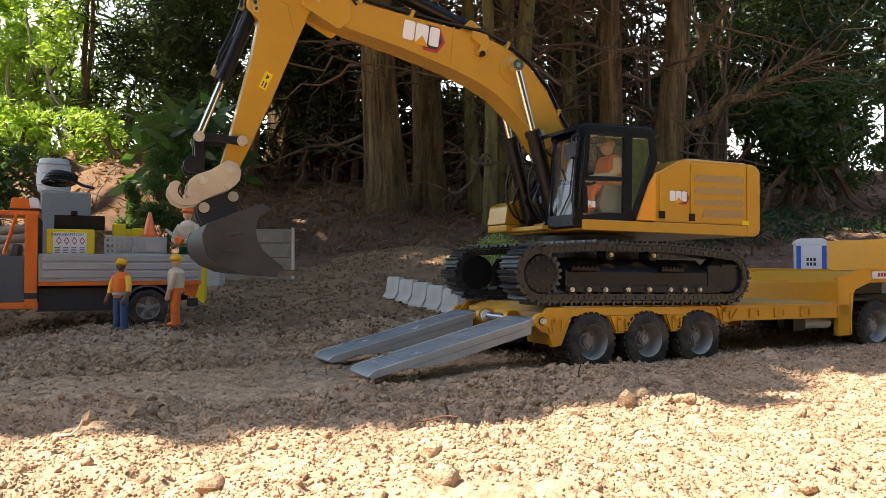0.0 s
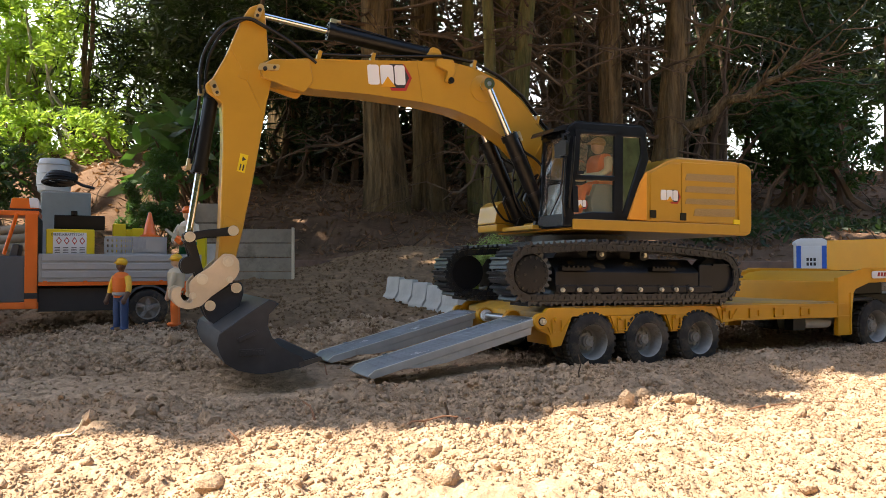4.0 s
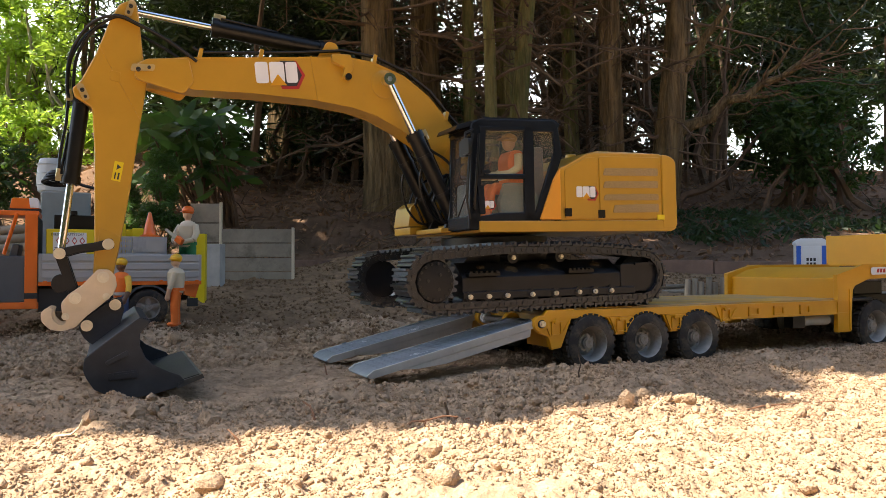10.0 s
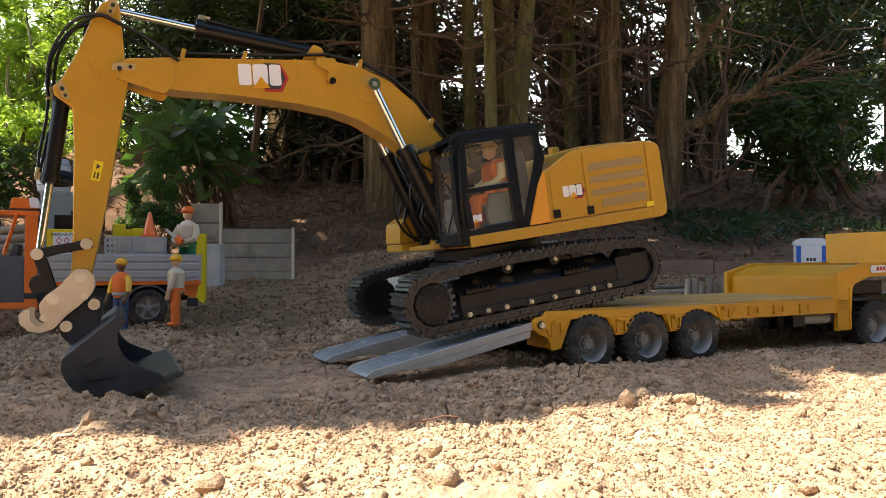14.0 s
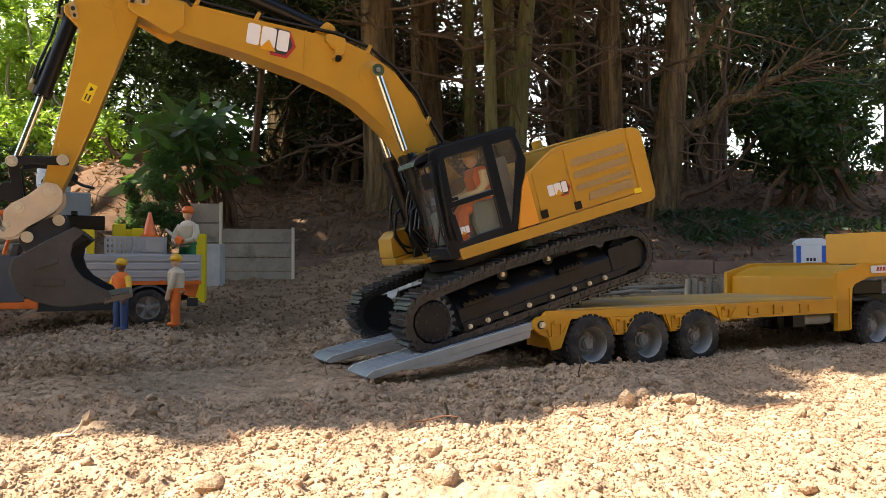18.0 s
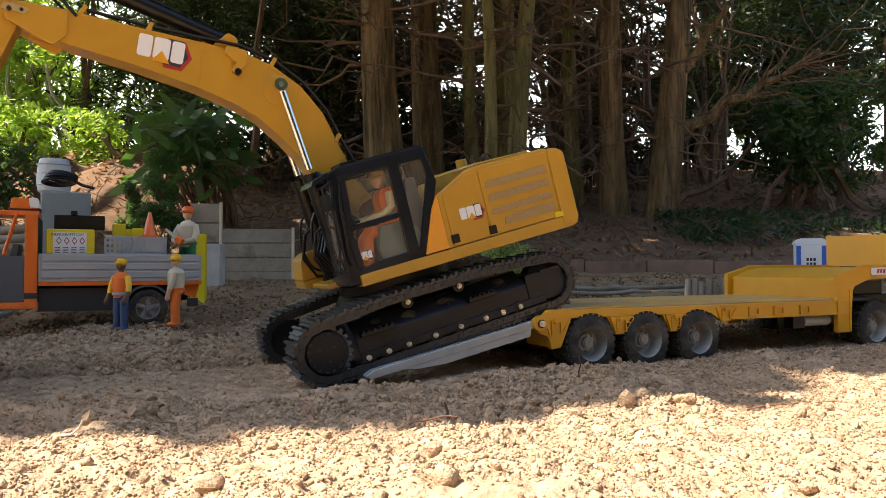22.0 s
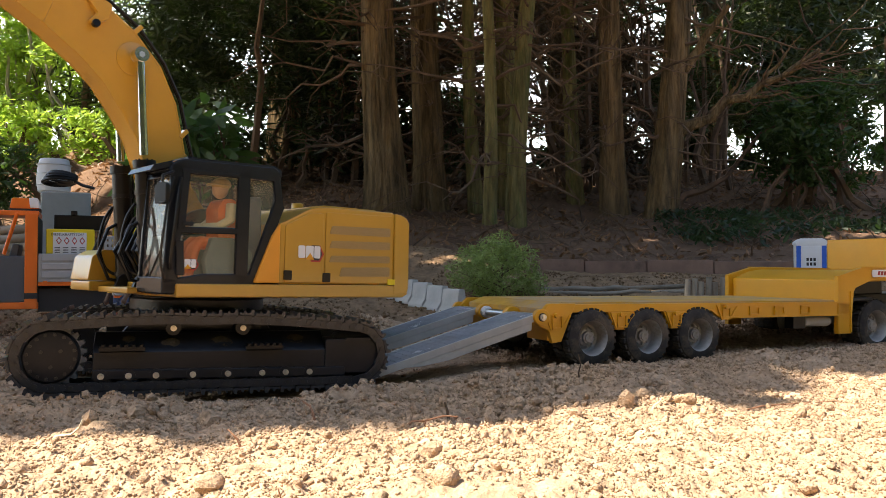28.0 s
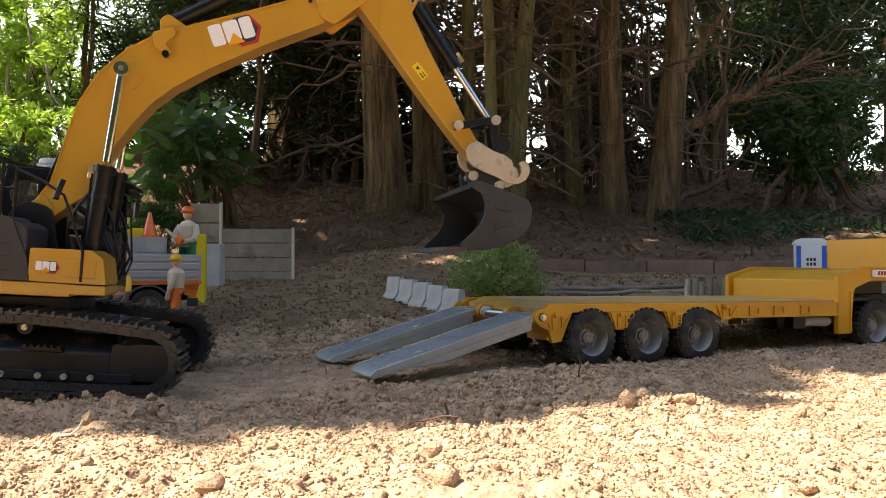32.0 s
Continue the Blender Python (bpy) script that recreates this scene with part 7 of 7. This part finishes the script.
# ---------------------------------------------------------------- how the excavator and the trailer move
# seconds, along, sideways, up (mm), yaw, pitch, roll, slew, boom, stick, coupler (degrees)
PATH = (
    (0, 259.9, 7.4, 75.4, -3.44, -0.71, -0.06, 0.75, 25.37, -66.62, -73.81),
    (0.5, 259.7, 7.1, 75.5, -3.43, -0.82, -0.08, 0.63, 24.43, -67.47, -75.17),
    (1, 259.3, 6.6, 75.8, -3.41, -0.76, -0.09, 0.54, 21.85, -70.29, -77.42),
    (1.5, 258.7, 6.0, 75.9, -3.37, -0.75, -0.10, 0.65, 15.77, -76.12, -82.18),
    (2, 258.1, 5.5, 75.8, -3.32, -0.81, -0.11, 0.37, 12.80, -78.74, -85.15),
    (2.5, 257.9, 5.3, 75.9, -3.26, -0.69, -0.11, 0.26, 12.93, -78.92, -84.44),
    (3, 257.7, 5.4, 76.3, -3.19, -0.73, -0.11, 0.42, 12.86, -78.83, -84.68),
    (3.5, 249.6, 5.6, 75.7, -3.12, -0.64, -0.10, 0.74, 12.87, -78.84, -85.14),
    (5.5, 222.6, 7.8, 75.6, -2.81, -0.03, -0.08, 1.14, 13.12, -78.59, -84.79),
    (6, 208.4, 7.9, 75.4, -2.84, -0.43, -0.09, -0.43, 12.42, -79.49, -84.58),
    (6.5, 200.3, 8.1, 75.3, -2.73, -0.03, -0.09, 0.39, 12.68, -79.22, -84.07),
    (7, 198.0, 8.3, 74.9, -2.66, 0.50, -0.09, 2.10, 13.13, -78.66, -83.86),
    (7.5, 179.7, 8.3, 74.9, -2.77, 0.27, -0.08, 0.10, 12.73, -79.27, -84.24),
    (8, 165.1, 8.4, 74.2, -2.87, 0.45, -0.08, -0.20, 12.62, -79.49, -84.76),
    (8.5, 151.3, 8.7, 73.4, -2.76, 0.96, -0.07, 0.17, 12.82, -79.20, -84.84),
    (9, 138.6, 9.3, 72.9, -2.47, 1.05, -0.08, -0.05, 12.87, -79.20, -84.93),
    (9.5, 123.6, 9.8, 72.1, -2.19, 1.26, -0.08, 0.17, 13.13, -78.87, -85.65),
    (10, 111.7, 10.2, 72.0, -2.04, 1.55, -0.09, 0.28, 13.37, -78.79, -86.85),
    (10.5, 111.3, 10.3, 71.9, -2.00, 1.46, -0.09, 0.21, 13.31, -78.99, -87.52),
    (11, 111.2, 10.2, 71.8, -2.00, 1.58, -0.09, 0.16, 13.46, -78.86, -87.18),
    (11.5, 111.1, 10.1, 71.9, -2.00, 1.66, -0.09, -0.01, 13.56, -78.86, -87.08),
    (12, 111.2, 10.1, 71.7, -1.99, 1.69, -0.09, 0.05, 13.58, -78.90, -87.10),
    (12.5, 111.3, 10.3, 71.7, -2.00, 1.68, -0.08, 0.06, 13.55, -78.87, -87.09),
    (13, 111.9, 10.8, 70.8, -2.02, 2.29, -0.07, -0.06, 14.28, -78.17, -87.07),
    (13.5, 112.9, 11.6, 67.2, -2.06, 5.75, -0.06, -0.02, 18.49, -74.33, -84.49),
    (14, 114.0, 12.5, 64.0, -2.11, 9.31, -0.05, 0.20, 22.55, -70.38, -81.01),
    (14.5, 115.6, 13.1, 61.7, -2.17, 13.06, -0.02, -0.12, 27.05, -66.26, -78.88),
    (16.5, 116.7, 17.7, 60.6, -2.05, 16.51, 0.19, -0.49, 34.03, -59.41, -71.68),
    (17, 116.8, 17.7, 60.7, -2.07, 16.49, 0.19, -0.53, 37.22, -56.49, -68.68),
    (17.5, 116.8, 17.7, 60.8, -2.07, 16.47, 0.18, -0.72, 40.32, -53.51, -65.57),
    (18, 116.7, 17.7, 60.6, -2.07, 16.41, 0.18, -0.83, 41.79, -51.97, -65.38),
    (18.5, 117.0, 17.9, 60.6, -2.05, 16.44, 0.19, -0.70, 41.90, -52.05, -65.15),
    (19, 116.9, 18.1, 60.7, -2.01, 16.54, 0.20, -0.71, 41.97, -52.09, -64.66),
    (19.5, 116.0, 18.6, 60.6, -1.94, 16.48, 0.21, -0.75, 41.90, -52.08, -65.02),
    (20, 101.5, 19.4, 57.0, -1.88, 16.85, 0.25, -0.40, 42.05, -52.00, -63.72),
    (20.5, 73.9, 20.2, 50.0, -1.86, 17.12, 0.29, -1.23, 41.95, -52.45, -63.01),
    (21, 43.3, 20.9, 40.4, -1.88, 17.20, 0.32, -1.08, 41.70, -52.35, -62.81),
    (21.5, 14.8, 21.3, 33.0, -1.89, 16.98, 0.35, -0.85, 41.63, -52.66, -63.22),
    (22, -10.9, 21.1, 27.2, -1.87, 15.43, 0.37, -0.84, 41.69, -51.10, -63.34),
    (22.5, -36.2, 20.5, 22.0, -1.84, 13.52, 0.37, -1.00, 41.65, -53.49, -66.64),
    (23, -61.9, 19.9, 18.5, -1.82, 11.95, 0.36, -0.87, 41.19, -51.81, -64.41),
    (23.5, -87.0, 19.4, 16.4, -1.80, 10.04, 0.35, -2.06, 41.40, -51.86, -64.39),
    (24, -111.1, 19.0, 14.1, -1.77, 8.57, 0.34, -2.10, 41.46, -51.90, -64.38),
    (24.5, -129.4, 18.5, 13.8, -1.75, 6.84, 0.34, -1.50, 40.92, -51.55, -63.79),
    (25, -153.7, 18.1, 11.1, -1.73, 5.55, 0.35, -2.33, 40.35, -51.59, -63.79),
    (25.5, -180.8, 17.9, 6.9, -1.72, 3.74, 0.37, -2.75, 39.65, -51.64, -63.79),
    (27.5, -271.0, 13.3, -4.2, -4.23, -1.73, 0.44, 5.78, 40.56, -51.66, -63.73),
    (28, -284.7, 13.4, -4.3, -4.95, -1.37, 0.38, 22.77, 41.46, -50.84, -63.47),
    (28.5, -296.7, 12.0, -3.3, -4.80, -2.75, 0.33, 49.94, 36.44, -51.66, -66.12),
    (29, -306.7, 16.4, -3.2, -4.82, -1.73, 0.52, 73.40, 39.46, -50.61, -73.48),
    (29.5, -312.0, 20.0, -3.8, -11.50, -3.12, 0.32, 105.71, 45.87, -54.50, -68.77),
    (30, -324.2, 32.8, -3.7, -19.20, -1.62, 0.11, 128.19, 44.54, -54.76, -61.80),
    (30.5, -357.3, 54.6, -3.5, -21.17, -0.53, -0.33, 151.65, 44.37, -52.16, -67.84),
    (31, -401.2, 62.0, 0.2, -20.02, -1.30, -1.0, 163.5, 41.02, -48.27, -68.2),
    (31.5, -443.5, 67.0, 1.2, -18.94, -2.80, -0.8, 174.6, 40.80, -48.20, -66.80),
    (32, -469.2, 77.5, 3.0, -16.62, -3.9, -0.5, 183.2, 40.91, -47.45, -65.94),
)


def glide(column, times):
    """Values of one column at the given times, with no overshoot between the rows."""
    t = np.array([r[0] for r in PATH], float)
    v = np.array([r[column] for r in PATH], float)
    h, d = np.diff(t), np.diff(v) / np.diff(t)
    m = np.zeros(len(t))
    m[0], m[-1] = d[0], d[-1]
    for i in range(1, len(t) - 1):
        if d[i - 1] * d[i] > 0:
            w1, w2 = 2 * h[i] + h[i - 1], h[i] + 2 * h[i - 1]
            m[i] = (w1 + w2) / (w1 / d[i - 1] + w2 / d[i])
    out = []
    for q in times:
        i = int(np.clip(np.searchsorted(t, q) - 1, 0, len(t) - 2))
        s = (q - t[i]) / h[i]
        out.append((1 + 2 * s) * (1 - s) ** 2 * v[i] + s * (1 - s) ** 2 * h[i] * m[i] + s * s * (3 - 2 * s) * v[i + 1] + s * s * (s - 1) * h[i] * m[i + 1])
    return out


def flat(o, degrees, u, v=0.0):
    c, s = math.cos(radians(degrees)), math.sin(radians(degrees))
    return Vector((o[0] + u * c - v * s, o[1] + u * s + v * c))


def meet(a, b, ra, rb):
    """Where two bars from a and b meet."""
    d = b - a
    L = d.length
    x = (L * L + ra * ra - rb * rb) / (2 * L)
    h = math.sqrt(max(ra * ra - x * x, 0))
    e = d / L
    return a + e * x + Vector((-e.y, e.x)) * h


def placed(o, degrees, y=0.0):
    """The pose of a part in the boom's plane: its x along the given elevation."""
    return pose(o[0] / 1000, y / 1000, o[1] / 1000, 0, -degrees, 0)


def arm(p):
    return p[0] * ARM, p[1] * ARM


def bearing(a, b):
    return math.degrees(math.atan2(b.y - a.y, b.x - a.x))


# the bucket hangs with some play in its coupler: seconds and degrees
SLACK = ([0, 3.5, 9, 20, 28, 29.5, 31, 32], [0, 0, 0, 0, 0, 1.5, 1.5, 0])


def motions():
    times = [round(i * 0.1, 2) for i in range(321)]
    cols = [glide(k, times) for k in range(1, 11)]
    still = {}
    keyed = {ob: [] for ob in (excavator, house, boom, stick, coupler, bucket, hlink, *lk, *sprockets, *idlers, *stick_ram, *bucket_ram, *boom_rams[0], *boom_rams[1])}
    for i, t in enumerate(times):
        s, la, up, yaw, pit, rol, sl, be, si, ka = [c[i] for c in cols]
        p = np.array([TRAILER_X, TRAILER_Y]) + AX * s / 1000 + NX * la / 1000
        keyed[excavator].append((t, pose(p[0], p[1], up / 1000, rol, pit, 180 + TRAILER_YAW + yaw)))
        turn = pose(0, 0, 0, 0, 0, sl)
        keyed[house].append((t, turn))
        foot = Vector((FOOT[0] * EX_X, FOOT[1] * EX_Z))
        tip = flat(foot, be, BOOM_L * ARM)
        k1 = flat(tip, si, STICK_L * ARM)
        put = lambda ob, m: keyed[ob].append((t, turn @ m))
        put(boom, placed(foot, be))
        put(stick, placed(tip, si))
        put(coupler, placed(k1, ka))
        put(bucket, placed(k1, ka) @ pose(0, 0, 0, float(np.interp(t, *SLACK)), 0, 0))
        ls, k2 = flat(tip, si, *arm(LINK_ON_STICK)), flat(k1, ka, *arm(CPIN2))
        ll = meet(ls, k2, LINK_A * ARM, LINK_B * ARM)
        for ob in lk:
            put(ob, placed(ls, bearing(ls, ll)))
        put(hlink, placed(ll, bearing(ll, k2)))
        bc, hp_ = flat(foot, be, *arm(BOOM_CYL)), Vector((BOOM_CYL_ON_HOUSE[0] * EX_X, BOOM_CYL_ON_HOUSE[1] * EX_Z))
        for (b, r), sd in zip(boom_rams, SIDES):
            put(b, placed(hp_, bearing(hp_, bc), sd * 33))
            put(r, placed(bc, bearing(hp_, bc), sd * 33))
        a, b = flat(foot, be, *arm(STICK_CYL_ON_BOOM)), flat(tip, si, *arm(STICK_TOP))
        put(stick_ram[0], placed(a, bearing(a, b)))
        put(stick_ram[1], placed(b, bearing(a, b)))
        a = flat(tip, si, *arm(BUCKET_CYL_ON_STICK))
        put(bucket_ram[0], placed(a, bearing(a, ll)))
        put(bucket_ram[1], placed(ll, bearing(a, ll)))
        gone = cols[0][0] - s
        for ob in sprockets:
            keyed[ob].append((t, pose(SPROCKET[0] * EX_X / 1000, 0, SPROCKET[1] * EX_Z / 1000, 0, math.degrees(gone / 32.5), 0)))
        for ob in idlers:
            keyed[ob].append((t, pose(IDLER[0] * EX_X / 1000, 0, IDLER[1] * EX_Z / 1000, 0, math.degrees(gone / 31), 0)))
    for ob, rows in keyed.items():
        walk(ob, rows)
    moved = [i for i in range(0, 321, 2)]
    keep = [i for i in moved if i in (0, 320) or abs(cols[0][i] - cols[0][max(i - 2, 0)]) > 0.05 or abs(cols[0][min(i + 2, 320)] - cols[0][i]) > 0.05]
    for sd in SIDES:
        for k, ob in enumerate(shoes[sd]):
            walk(ob, [(times[i], shoe_pose(k, sd, cols[0][0] - cols[0][i])) for i in keep])
    # the trailer's springs: seconds, mm up at the middle axle, degrees of nose-down
    rows = ((0, 0, 0.55), (3, 0, 0.55), (6, -0.3, 0.10), (9, -0.6, -0.30), (13, -0.8, -0.50), (14.5, -0.8, -0.80), (19, -0.6, -0.55), (20.5, -0.4, -0.20),
            (22, -0.5, -0.25), (24, -0.3, -0.30), (25.5, 1.8, 0.30), (27.5, 4.3, 0.78), (32, 4.3, 0.78))
    tr_rows, rp_rows = [], []
    for t, up, nose in rows:
        m = TRAILER_AT @ pose(0.2765, 0, up / 1000, 0, nose, 0) @ pose(-0.2765, 0, 0)
        tr_rows.append((t, m))
        h = m @ Vector((0.1035, 0, 0.0593))
        a = math.degrees(math.asin((h.z - 0.0035) / 0.228))
        w = Matrix.Translation(h) @ pose(0, 0, 0, 0, 0, TRAILER_YAW) @ pose(0, 0, 0, 0, -a, 0) @ pose(0, 0, 0, 0, 0, 180)
        rp_rows.append((t, m.inverted() @ w))
    walk(trailer, tr_rows)
    for ob in ramps:
        walk(ob, rp_rows)


motions()
